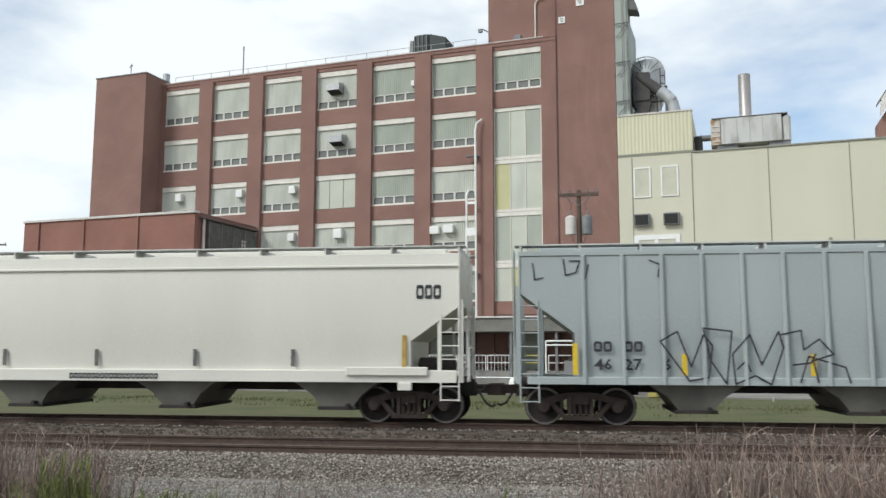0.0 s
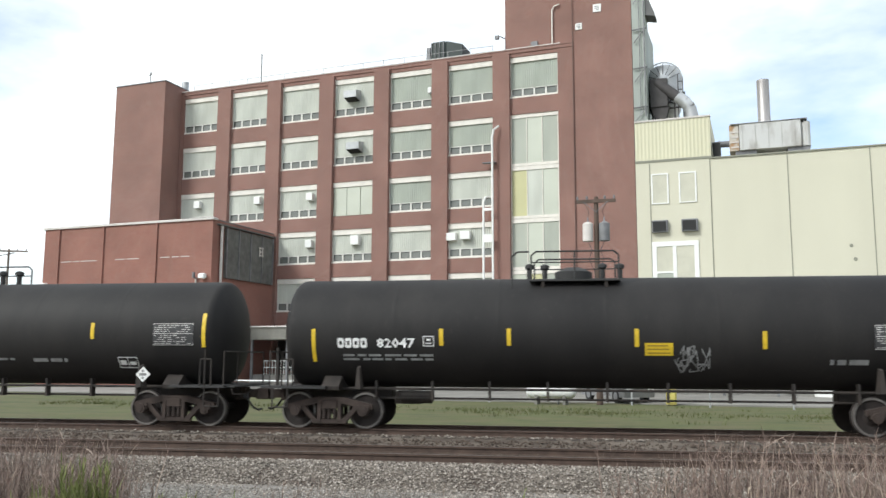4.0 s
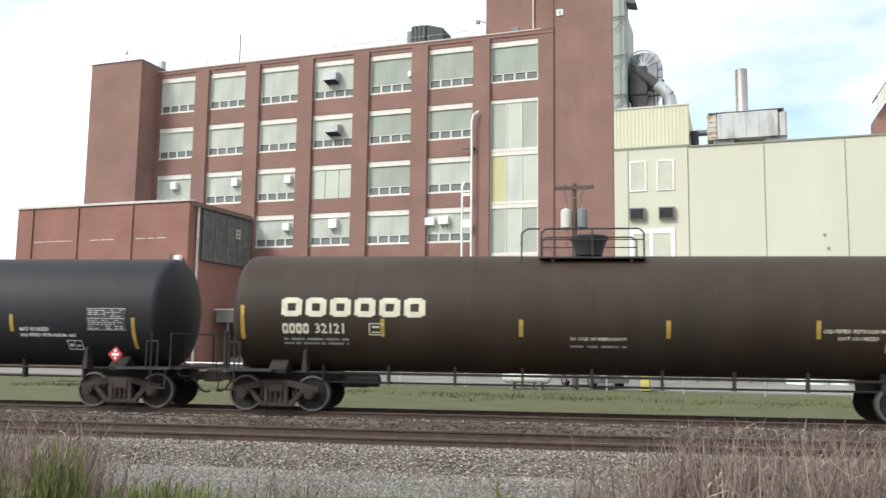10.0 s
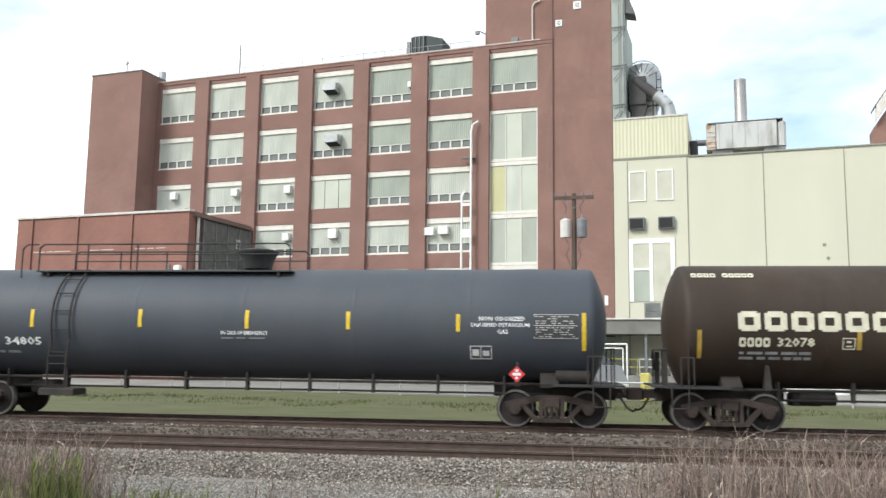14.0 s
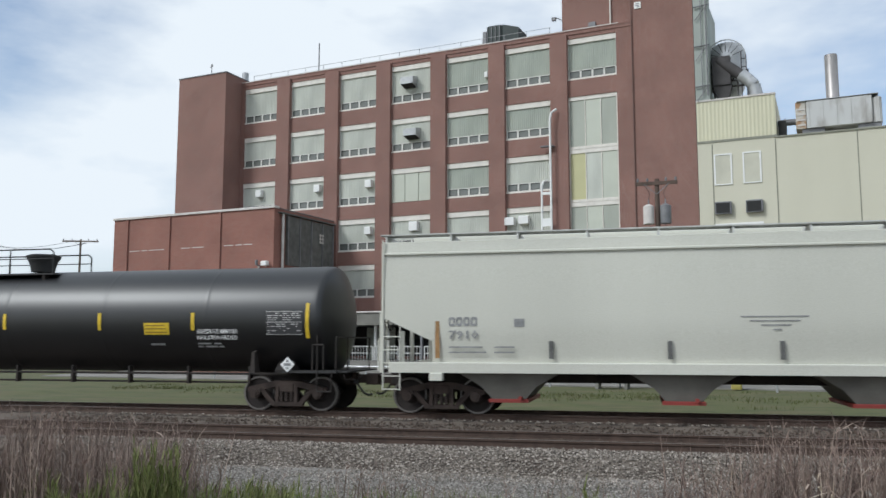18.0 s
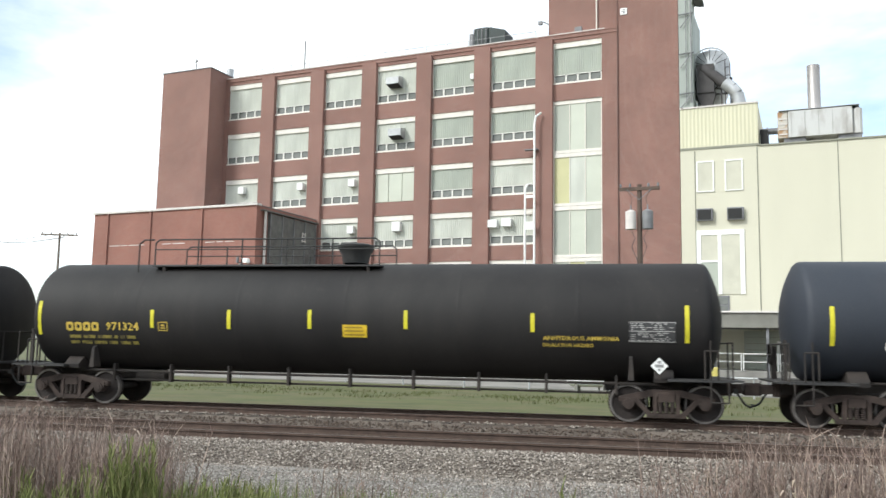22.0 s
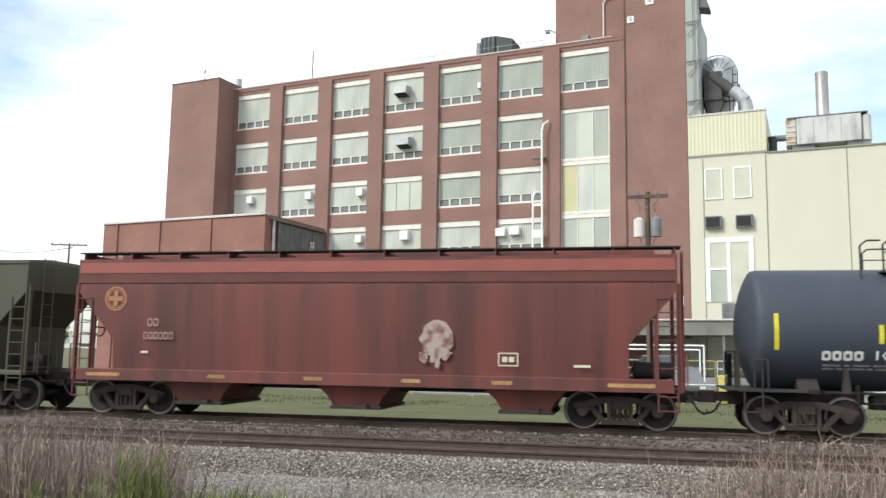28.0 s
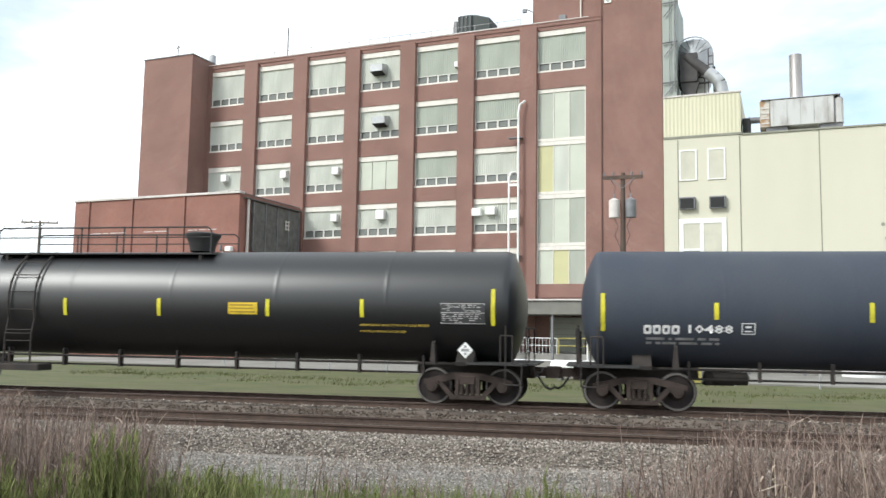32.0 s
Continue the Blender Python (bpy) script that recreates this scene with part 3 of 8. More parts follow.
def corrugated(w, z0, z1, m, name, ribs=22):
    b = Build()
    pts = []
    for i in range(ribs * 2 + 1):
        pts.append((w * i / (ribs * 2), -0.035 if i % 2 else 0.0))
    b.loft([[(x, y, z) for x, y in pts] + [(x, y + 0.02, z) for x, y in reversed(pts)] for z in (z0, z1)], True)
    return b.mesh(name, m)


def window_meshes(h):
    w = WIN_W
    low = 0.78
    d = {}
    d["lintel"] = Build().cham(0.0, w, -0.07, 0.2, h - 0.42, h, 0.01).mesh("lintel", LINTEL)
    d["sill"] = Build().cham(-0.06, w + 0.06, -0.12, 0.2, 0.0, 0.12, 0.01).mesh("sill", LINTEL)
    d["panel"] = corrugated(w - 0.1, low, h - 0.42, PANEL, "panel")
    d["panel_dark"] = corrugated(w - 0.1, low, h - 0.42, PANEL_D, "panel")
    f = Build()
    n = 4
    p = (w - 0.1) / n
    for i in range(n + 1):
        f.box(0.05 + i * p - 0.075, 0.05 + i * p + 0.075, 0.02, 0.12, 0.12, low)
    f.box(0, w, 0.02, 0.12, low - 0.07, low).box(0, w, 0.02, 0.12, 0.12, 0.19)
    f.box(0, 0.05, -0.02, 0.12, low, h - 0.42).box(w - 0.05, w, -0.02, 0.12, low, h - 0.42)
    d["frame"] = f.mesh("window", FRAME)
    d["pane"] = Build().box(0.11, p - 0.11, 0.07, 0.085, 0.24, low - 0.12).mesh("pane", PANE)
    d["sash"] = Build().box(0.07, 0.11, 0.05, 0.09, 0.19, low - 0.07).box(p - 0.11, p - 0.07, 0.05, 0.09, 0.19, low - 0.07).box(0.11, p - 0.11, 0.05, 0.09, 0.19, 0.24).box(0.11, p - 0.11, 0.05, 0.09, low - 0.12, low - 0.07).mesh("sash", SASH)
    d["p"] = p
    return d


WM = {}
def add_window(u, z0, z1, dark=False, hood=None, broken=False):
    h = round(z1 - z0, 2)
    if h not in WM:
        WM[h] = window_meshes(h)
    d = WM[h]
    at = pose(u, 0.12, z0)
    win = part("window", d["frame"], factory, "", at)
    part("lintel", d["lintel"], win)
    part("sill", d["sill"], win)
    part("panel", d["panel_dark" if dark else "panel"], win, "", pose(0.05, 0.06, 0))
    for i in range(4):
        part("pane", d["pane"], win, "", pose(0.05 + i * d["p"], 0, 0))
        part("sash", d["sash"], win, "", pose(0.05 + i * d["p"], 0, 0))
    return win


def hood(win, x, z, me_cache=[]):
    if not me_cache:
        b = Build()
        b.prism([(-0.85, 0.62), (-0.85, 0.06), (-0.05, -0.12), (0.0, -0.12), (0.0, 0.8), (-0.2, 0.78)], 0, 1.15, plane="yz")
        me_cache += [b.mesh("vent_hood", GALV), Build().hexa([(0.06, -0.82, 0.04), (1.09, -0.82, 0.04), (1.09, -0.08, -0.125), (0.06, -0.08, -0.125), (0.06, -0.82, 0.06), (1.09, -0.82, 0.06), (1.09, -0.08, -0.105), (0.06, -0.08, -0.105)]).mesh("hood_opening", BLACKM)]
    o = part("vent_hood", me_cache[0], win, "galvanised exhaust hood", pose(x, 0, z))
    part("hood_opening", me_cache[1], win, "", pose(x, -0.012, z - 0.012))
    return o


def ac_box(win, x, z, w=0.6, h=0.62, me_cache={}):
    if (w, h) not in me_cache:
        me_cache[(w, h)] = Build().cham(0, w, -0.4, 0.06, 0, h, 0.03).mesh("air_conditioner", WHITE)
    part("air_conditioner", me_cache[(w, h)], win, "white window air conditioner", pose(x, 0, z))


# piers and spandrels of the front, each standing a little proud or back
EDGE_L, EDGE_R = -48.2, -12.35
for i in range(6):
    a = U0 + i * BAY + WIN_W
    b = Build().box(a, a + BAY - WIN_W, -0.28, 0.4, 0, TOP - 0.25)
    bpart("brick_pier", b, BRICK, factory)
bpart("brick_pier", Build().box(EDGE_L, U0, -0.05, 0.4, 0, TOP - 0.25), BRICK, factory)
bpart("brick_pier", Build().box(U0 + 6 * BAY + WIN_W, EDGE_R, -0.02, 0.4, 0, TOP - 0.25), BRICK, factory)
for i in range(7):
    a = U0 + i * BAY
    zs = [TOP - 0.25] + [q for r in ROWS for q in (r[1], r[0])] + [0]
    for j in range(0, len(zs), 2):
        if i == 6 and 2 < j < 10:
            continue
        if zs[j] > zs[j + 1]:
            bpart("spandrel", Build().box(a, a + WIN_W, 0.0, 0.4, zs[j + 1], zs[j]), BRICK, factory)
# added black sheet stands in for the dark interior behind the bays
bpart("unlit_backing_sheet", Build().box(EDGE_L, EDGE_R, 0.42, 0.7, 0, TOP - 0.3), BLACKM, factory)
bpart("parapet", Build().box(EDGE_L, EDGE_R, -0.06, 0.45, TOP - 0.25, TOP).box(EDGE_L, EDGE_R, -0.09, 0.5, TOP, TOP + 0.07), [BRICK], factory)
bpart("coping", Build().cham(EDGE_L, -13.4, -0.10, 0.5, TOP + 0.074, TOP + 0.14, 0.01), COPING, factory)
bpart("flat_roof", Build().box(EDGE_L, EDGE_R, 0.5, 22, TOP - 0.6, TOP - 0.3), ROOFM, factory)
bpart("rear_wall", Build().box(EDGE_L, EDGE_R, 21.6, 22, 0, TOP - 0.62).box(EDGE_L, EDGE_L + 0.4, 0.72, 21.58, 0, TOP - 0.62), BRICK, factory)

rw = random.Random(4)
for j, (z0, z1) in enumerate(ROWS[:5]):
    for i in range(7):
        u = U0 + i * BAY
        if i == 6 and j > 0:
            continue
        if (i, j) == (3, 2):
            b = Build().cham(0, WIN_W, -0.07, 0.2, z1 - z0 - 0.42, z1 - z0, 0.01)
            win = bpart("window", b, LINTEL, factory, "window boarded with pale panels", 0, pose(u, 0.12, z0))
            for k in range(3):
                bpart("panel", Build().cham(k * 1.246 + 0.02, k * 1.246 + 1.22, 0, 0.1, 0.05, z1 - z0 - 0.44, 0.01), PANEL_P, win)
            continue
        win = add_window(u, z0, z1, dark=(i >= 4 and rw.random() < 0.75))
        h = z1 - z0
        if i == 3 and j in (0, 1):
            hood(win, 1.5 if j else 1.2, 1.35 if j == 0 else 1.1)
        if (i, j) in ((1, 2), (2, 2), (0, 2), (2, 3)):
            ac_box(win, 2.7 if i else 1.6, h - 1.35)
        if (i, j) == (3, 3):
            ac_box(win, 1.8, h - 1.3, 0.75, 0.75)
        if (i, j) == (5, 3):
            ac_box(win, -0.1, h - 1.35, 0.8, 0.6)
            ac_box(win, 1.05, h - 1.3, 0.8, 0.6)
        if (i, j) == (4, 0):
            ac_box(win, 3.4, 1.15, 0.3, 0.45)

# the last bay is filled with tall panels, floor by floor
u = U0 + 6 * BAY
for z0, z1, cols in ((16.72, 20.78, (PANEL_G, PANEL_P, PANEL_G)), (12.68, 16.70, (PANEL_Y, PANEL, PANEL_P)), (8.80, 12.66, (PANEL_G, PANEL_P, PANEL_G)), (5.0, 8.78, (PANEL_P, PANEL_Y, PANEL_G))):
    h = z1 - z0
    win = bpart("window", Build().cham(0, WIN_W, -0.06, 0.2, h - 0.3, h, 0.01).cham(0, WIN_W, -0.06, 0.2, 0, 0.22, 0.01).box(WIN_W - 0.09, WIN_W, -0.08, 0.1, 0.22, h - 0.3).box(0, 0.07, -0.05, 0.1, 0.22, h - 0.3), LINTEL, factory, "tall bay filled with pale panels", 0, pose(u, 0.12, z0))
    for k in range(3):
        bpart("panel", Build().cham(0.09 + k * 1.2, 0.09 + k * 1.2 + 1.14, 0, 0.1, 0.22, h - 0.3, 0.015), cols[k], win)
    for k in (1, 2):
        bpart("mullion", Build().box(0.09 + k * 1.2 - 0.06, 0.09 + k * 1.2, -0.05, 0.1, 0.22, h - 0.3), LINTEL, win)
bpart("spandrel", Build().box(u, u + WIN_W, 0.0, 0.4, 0, 4.99), BRICK, factory)

# stair tower at the left end
bpart("corner_tower", Build().box(-53.6, -48.2, -2.3, 6.0, 0, 26.4), BRICK, factory)
bpart("coping", Build().box(-53.66, -48.14, -2.36, 6.06, 26.4, 26.48), DUCT, factory)
bpart("roof_vent", Build().cyl((-48.6, 0.9, 26.48), (-48.6, 0.9, 27.3), 0.32, 12), GALV, factory, "", 40)
bpart("weather_vane", Build().cyl((-50.2, -1.9, 26.48), (-50.2, -1.9, 27.5), 0.035, 6).prism([(-50.4, 27.2), (-50.0, 27.35), (-50.2, 27.6)], -1.92, -1.88), DUCT, factory)

# tall tower on the right, flush with the front, and its set-back left part over the roof
bpart("tall_tower", Build().box(-12.35, -8.05, -0.04, 7.0, 0, 36), BRICK, factory)
bpart("tower_shoulder", Build().box(-17.9, -12.36, 0.55, 7.0, TOP - 0.29, 36), BRICK, factory)
bpart("downspout", Build().cyl((-12.42, -0.12, 0.3), (-12.42, -0.12, 36), 0.04, 8), PIPEB, factory, "dark rainwater pipe", 40)
bpart("flood_light", Build().tube([(-17.9, 0.5, 27.15), (-18.2, 0.1, 27.25), (-18.35, -0.1, 27.1)], 0.04).box(-18.5, -18.2, -0.25, 0.0, 26.95, 27.2), DUCT, factory)
bpart("tower_pipe", Build().tube([(-14.1, 0.42, TOP), (-14.1, 0.42, 28.9), (-13.9, 0.42, 29.2), (-13.5, 0.42, 29.3)], 0.06), LINTEL, factory, "cream pipe", 40)
bpart("low_vent", Build().cham(-15.8, -15.25, 0.4, 0.56, 26.1, 26.6, 0.02), DUCT, factory)
for uu, zz, s in ((-11.95, 27.1, 0.5), (-10.55, 28.35, 0.6)):
    q = bpart("wall_plate", Build().cham(uu - s / 2, uu + s / 2, -0.1, -0.045, zz - s / 2, zz + s / 2, 0.01), WHITE, factory, "small white square wall plate")
    bpart("plate_mark", Build().box(uu - s * 0.3, uu + s * 0.25, -0.112, -0.104, zz + 0.08, zz + 0.14).box(uu - s * 0.3, uu + s * 0.25, -0.112, -0.104, zz - 0.05, zz + 0.01).box(uu - s * 0.1, uu + s * 0.25, -0.112, -0.104, zz - 0.16, zz - 0.1), DUCT, q)

bpart("wall_notice", Build().cham(-8.75, -8.5, -0.1, -0.045, 5.75, 6.45, 0.01), WHITE, factory, "small white upright notice")

# grey cladding lift shaft behind, with ladder brackets and an eave
bpart("lift_shaft", Build().box(-8.03, -7.05, 0.0, 1.4, 16.4, 36).box(-8.03, -7.3, 1.4, 7.0, 16.4, 27.5), CLAD, factory, "grey-green sheet cladding")
bpart("shaft_eave", Build().hexa([(-7.04, 0.0, 27.3), (-6.35, 0.0, 27.15), (-6.35, 1.4, 27.15), (-7.04, 1.4, 27.3), (-7.04, 0.0, 29.2), (-6.35, 0.0, 27.35), (-6.35, 1.4, 27.35), (-7.04, 1.4, 29.2)]), ROOFM, factory)
for zz in (20.3, 23.25, 26.2, 29.2):
    bpart("ladder_bracket", Build().tube([(-8.0, -0.15, zz), (-6.95, -0.15, zz + 0.05)], 0.05).tube([(-7.9, -0.15, zz - 1.0), (-7.1, -0.15, zz)], 0.035), DUCT, factory)
bpart("ladder_rail", Build().cyl((-7.15, -0.16, 19.6), (-7.15, -0.16, 34), 0.05, 6).cyl((-7.5, -0.16, 19.6), (-7.5, -0.16, 34), 0.03, 6), DUCT, factory)

# dust collector on the roof beside it
dc = thing("dust_collector", FRONT @ pose(0, 0, 0), "weathered steel cyclone dust collector on the roof", "dust collector")
bpart("cyclone", Build().lathe([(19.3, 0.35), (20.6, 1.15), (22.3, 1.25), (23.2, 1.25), (23.85, 1.05), (24.1, 0.5)], "z", (-6.05, 2.6, 0), 20), GALV, dc, "", 50)
bpart("fan_guard", Build().tube([(-6.05 + 1.38 * math.cos(a), 1.3, 22.6 + 1.38 * math.sin(a)) for a in [0.1 + 0.25 * i for i in range(12)]], 0.045).tube([(-4.67, 1.3, 22.75), (-4.67, 1.3, 21.3)], 0.045).tube([(-6.0, 1.3, 22.4), (-4.9, 1.3, 23.5)], 0.03), GALV, dc)
bpart("inlet_duct", Build().tube([(-6.5, 1.0, 22.4), (-5.6, 0.9, 21.6), (-4.75, 0.8, 20.85)], 0.40, 14), SOOT, dc, "dark sloping duct", 50)
bpart("elbow", Build().tube([(-5.0, 0.8, 21.1), (-4.5, 0.8, 20.65), (-4.15, 0.8, 20.2), (-4.0, 0.8, 19.4)], 0.44, 14), GALV, dc, "shiny elbow duct", 50)
bpart("hopper_skirt", Build().box(-6.9, -5.7, 0.7, 1.5, 20.5, 22.6).prism([(-6.9, 20.5), (-5.6, 20.5), (-5.9, 19.5), (-6.6, 19.5)], 0.8, 1.4), SOOT, dc)
for k in range(7):
    a = 0.35 + 0.4 * k
    bpart("drum_rib", Build().tube([(-6.05 + 0.5 * math.cos(a), 1.33, 22.6 + 0.5 * math.sin(a)), (-6.05 + 1.3 * math.cos(a), 1.33, 22.6 + 1.3 * math.sin(a))], 0.022), SOOT, dc)
bpart("cross_beam", Build().box(-7.0, -4.5, 1.15, 1.28, 21.4, 21.55).box(-7.0, -4.5, 1.15, 1.28, 20.4, 20.5), SOOT, dc)
bpart("ladder_cage", Build().box(-5.0, -4.93, 1.0, 1.07, 19.3, 22.9).box(-4.66, -4.6, 1.0, 1.07, 19.3, 22.6).box(-4.93, -4.66, 1.0, 1.06, 22.3, 22.36).box(-4.93, -4.66, 1.0, 1.06, 21.7, 21.76), SOOT, dc)
for xx in (-6.9, -5.3, -4.6):
    bpart("leg", Build().box(xx, xx + 0.1, 1.2, 1.3, 19.3, 21.6), SOOT, dc)
bpart("brace", Build().tube([(-6.8, 1.18, 19.4), (-5.3, 1.18, 21.3)], 0.05).tube([(-6.8, 1.18, 21.2), (-5.3, 1.18, 20.8)], 0.05), SOOT, dc)

# roof things
unit = thing("rooftop_unit", FRONT, "dark green rooftop ventilation unit with louvred sides", "rooftop unit")
bpart("casing", Build().cham(-24.5, -23.1, 1.2, 3.4, 25.95, 28.0, 0.12), DKGREEN, unit)
bpart("side_hood", Build().hexa([(-23.1, 1.25, 26.0), (-21.75, 1.3, 26.2), (-21.75, 3.3, 26.2), (-23.1, 3.35, 26.0), (-23.1, 1.25, 27.95), (-21.75, 1.3, 27.55), (-21.75, 3.3, 27.55), (-23.1, 3.35, 27.95)]), DKGREEN, unit)
for k in range(4):
    bpart("louvre", Build().box(-24.4 + k * 0.35, -24.35 + k * 0.35, 1.12, 1.2, 26.0, 27.9), DUCT, unit)
bpart("louvre_box", Build().box(-24.85, -24.55, 1.3, 3.0, 26.0, 27.6), DUCT, unit)
bpart("base", Build().box(-24.6, -21.9, 1.4, 3.2, 25.6, 25.95), DUCT, unit)
ant = thing("antenna_mast", FRONT, "thin grey antenna mast on the factory roof", "antenna")
bpart("mast", Build().cyl((-40.4, 0.8, 25.5), (-40.4, 0.8, 28.9), 0.055, 6), DUCT, ant)
bpart("foot", Build().cham(-40.6, -40.2, 0.6, 1.0, 25.3, 25.5, 0.02), DUCT, ant)
RAILG = mat("grey_railing_paint", (0.36, 0.36, 0.36), 0.6)
guard = thing("roof_railing", FRONT, "thin grey safety railing along the roof edge", "railing")
for k in range(16):
    xx = -47.5 + k * 1.9
    bpart("post", Build().cyl((xx, 0.8, 25.6), (xx, 0.8, 26.85), 0.025, 6), RAILG, guard)
for zz in (26.4, 26.83):
    bpart("rail", Build().cyl((-47.5, 0.8, zz), (-19.0, 0.8, zz), 0.02, 6), RAILG, guard)

pipes = thing("white_pipes", FRONT, "pair of tall white vent pipes standing before the wall", "pipes")
bpart("tall_pipe", Build().tube([(-18.55, -0.75, 3.9), (-18.6, -0.75, 19.0), (-18.5, -0.72, 19.55), (-18.15, -0.5, 19.85)], 0.085, 10), WHITE, pipes, "", 50)
bpart("short_pipe", Build().tube([(-19.3, -0.75, 3.9), (-19.3, -0.75, 14.0), (-19.15, -0.7, 14.35), (-18.9, -0.45, 14.4)], 0.085, 10), WHITE, pipes, "", 50)
for z0, z1 in ((13.3, 13.5), (10.9, 11.5)):
    bpart("cross_link", Build().cham(-19.35, -18.5, -0.82, -0.68, z0, z1, 0.02), WHITE, pipes)
for zz in (8.0, 17.0):
    bpart("bracket", Build().box(-19.4, -18.4, -0.7, -0.3, zz, zz + 0.08), DUCT, pipes)
bpart("foot", Build().cham(-19.6, -18.3, -0.95, -0.55, 3.75, 3.9, 0.02), DUCT, pipes)

# annex before the left end
annex = thing("annex_building", FRONT, "low red brick annex with pilasters and white roof edge", "annex")
AW = -8.65
bpart("wall", Build().box(-54.2, -37.9, AW, -2.32, 0, 12.45).box(-48.1, -37.9, -2.32, -0.3, 0, 12.45), BRICK2, annex)
bpart("roof_edge", Build().cham(-54.3, -37.8, AW - 0.12, AW + 0.5, 12.45, 12.62, 0.02), COPING, annex)
bpart("roof", Build().box(-54.2, -48.2, AW + 0.5, -2.34, 12.46, 12.54).box(-48.1, -37.9, AW + 0.5, -0.32, 12.46, 12.54), ROOFM, annex)
for k, xx in enumerate((-52.65, -48.14, -43.0)):
    bpart("pilaster", Build().box(xx - 0.09, xx + 0.09, AW - 0.12, AW, 0, 12.4), BRICK2, annex, "dark joint pilaster")
for xx, x2 in ((-52.4, -51.3), (-51.1, -50.5), (-50.3, -48.7), (-46.9, -46.0), (-45.8, -44.6), (-42.6, -41.7), (-41.5, -40.9), (-40.7, -39.9)):
    bpart("wall_stain", Build().box(xx, x2, AW - 0.02, AW - 0.004, 9.74, 9.80), COPING, annex, "pale mortar patch")
bpart("lamp_conduit", Build().cyl((-39.2, AW - 0.07, 3.6), (-39.2, AW - 0.07, 8.05), 0.07, 8), COPING, annex, "pale conduit", 40)
# the cage on the annex's return side
cage = bpart("mesh_cage", Build().box(-37.88, -37.7, -7.2, -0.6, 8.2, 12.0), MESHG, annex, "dark mesh-clad enclosure")
for k in range(5):
    bpart("cage_post", Build().box(-37.7, -37.62, -7.2 + k * 1.6, -7.1 + k * 1.6, 8.2, 12.05), DUCT, cage)
bpart("cage_notice", Build().box(-37.62, -37.58, -2.9, -2.3, 10.35, 10.45).box(-37.62, -37.58, -2.9, -2.3, 10.65, 10.75).box(-37.62, -37.58, -2.9, -2.3, 10.95, 11.05).box(-37.62, -37.58, -2.85, -2.75, 10.3, 11.1).box(-37.62, -37.58, -2.45, -2.35, 10.3, 11.1), COPING, cage, "pale lattice panel")
bpart("cage_top", Build().box(-37.9, -37.55, -8.2, -0.5, 12.1, 12.2), MESHG, cage)
bpart("drain_pipe", Build().cyl((-37.72, -7.75, 0.2), (-37.72, -7.75, 12.2), 0.11, 10), COPING, annex, "pale drain pipe", 40)
bpart("wall_lamp", Build().cyl((-39.2, AW - 0.35, 8.1), (-39.2, AW - 0.35, 8.5), 0.11, 8).tube([(-39.2, AW, 8.1), (-39.2, AW - 0.35, 8.1)], 0.05), DUCT, annex)
bpart("wall_lamp", Build().cham(-38.75, -38.2, AW - 0.5, AW - 0.1, 8.05, 8.4, 0.06).box(-38.55, -38.45, AW - 0.1, AW, 8.0, 8.3), WHITE, annex)
bpart("wall_lamp", Build().cham(-54.1, -53.45, AW - 0.5, AW - 0.1, 7.75, 8.1, 0.06).box(-53.85, -53.75, AW - 0.1, AW, 7.3, 8.0), WHITE, annex)

# cream hall on the right
hall = thing("cream_hall", FRONT, "cream-painted windowless factory hall with panel joints", "factory hall")
bpart("hall_wall", Build().box(-2.91, 60, 0.0, 25, 0, 16.15), PALE, hall)
bpart("roof_edge", Build().cham(-2.75, 60, -0.08, 0.4, 16.15, 16.26, 0.02), JOINT, hall)
for k in range(11):
    xx = 2.1 + k * 5.02
    bpart("joint", Build().box(xx - 0.028, xx + 0.028, -0.02, -0.004, 0, 16.1), JOINT, hall)
for xx, zz in ((5.7, 9.66), (5.9, 8.76), (9.4, 8.3)):
    bpart("wall_spot", Build().cyl((xx, -0.03, zz), (xx, -0.003, zz), 0.12, 10), JOINT, hall)
bpart("joint", Build().box(-2.93, -2.88, -0.04, -0.004, 0, 16.1), JOINT, hall)
bpart("front_block", Build().box(-8.02, -2.935, -0.02, 10, 0, 16.3), PALE, hall, "cream front block with windows")
bpart("block_seam", Build().box(-8.03, -2.74, -0.06, -0.022, 16.2, 16.36), JOINT, hall)
ribs = Build()
pts = [(-8.0 + 5.2 * i / 40, -0.045 if i % 2 else -0.02) for i in range(41)]
ribs.loft([[(x, y, z) for x, y in pts] + [(-2.8, 9.9, z), (-8.0, 9.9, z)] for z in (16.37, 19.2)], True)
bpart("upper_cladding", ribs, PALE2, hall, "ribbed cream cladding")
bpart("cladding_edge", Build().box(-8.03, -2.76, -0.09, 0.3, 19.2, 19.32), COPING, hall)
bpart("side_vent", Build().box(-2.7, -2.2, 0.5, 2.0, 16.3, 17.4), BLACKM, hall, "dark vent opening")
bpart("joint", Build().box(-7.06, -7.0, -0.05, -0.024, 0, 16.1), JOINT, hall)
for xx in (-6.85, -4.95):
    wv = bpart("window", Build().box(xx - 0.1, xx, -0.09, -0.024, 13.15, 15.35).box(xx + 1.0, xx + 1.1, -0.09, -0.024, 13.15, 15.35).box(xx, xx + 1.0, -0.09, -0.024, 15.25, 15.35).box(xx, xx + 1.0, -0.09, -0.024, 13.15, 13.22), WHITE, hall)
    bpart("blind", Build().box(xx, xx + 1.0, -0.06, -0.024, 13.22, 15.25), BLIND, wv, "drawn pale blind")
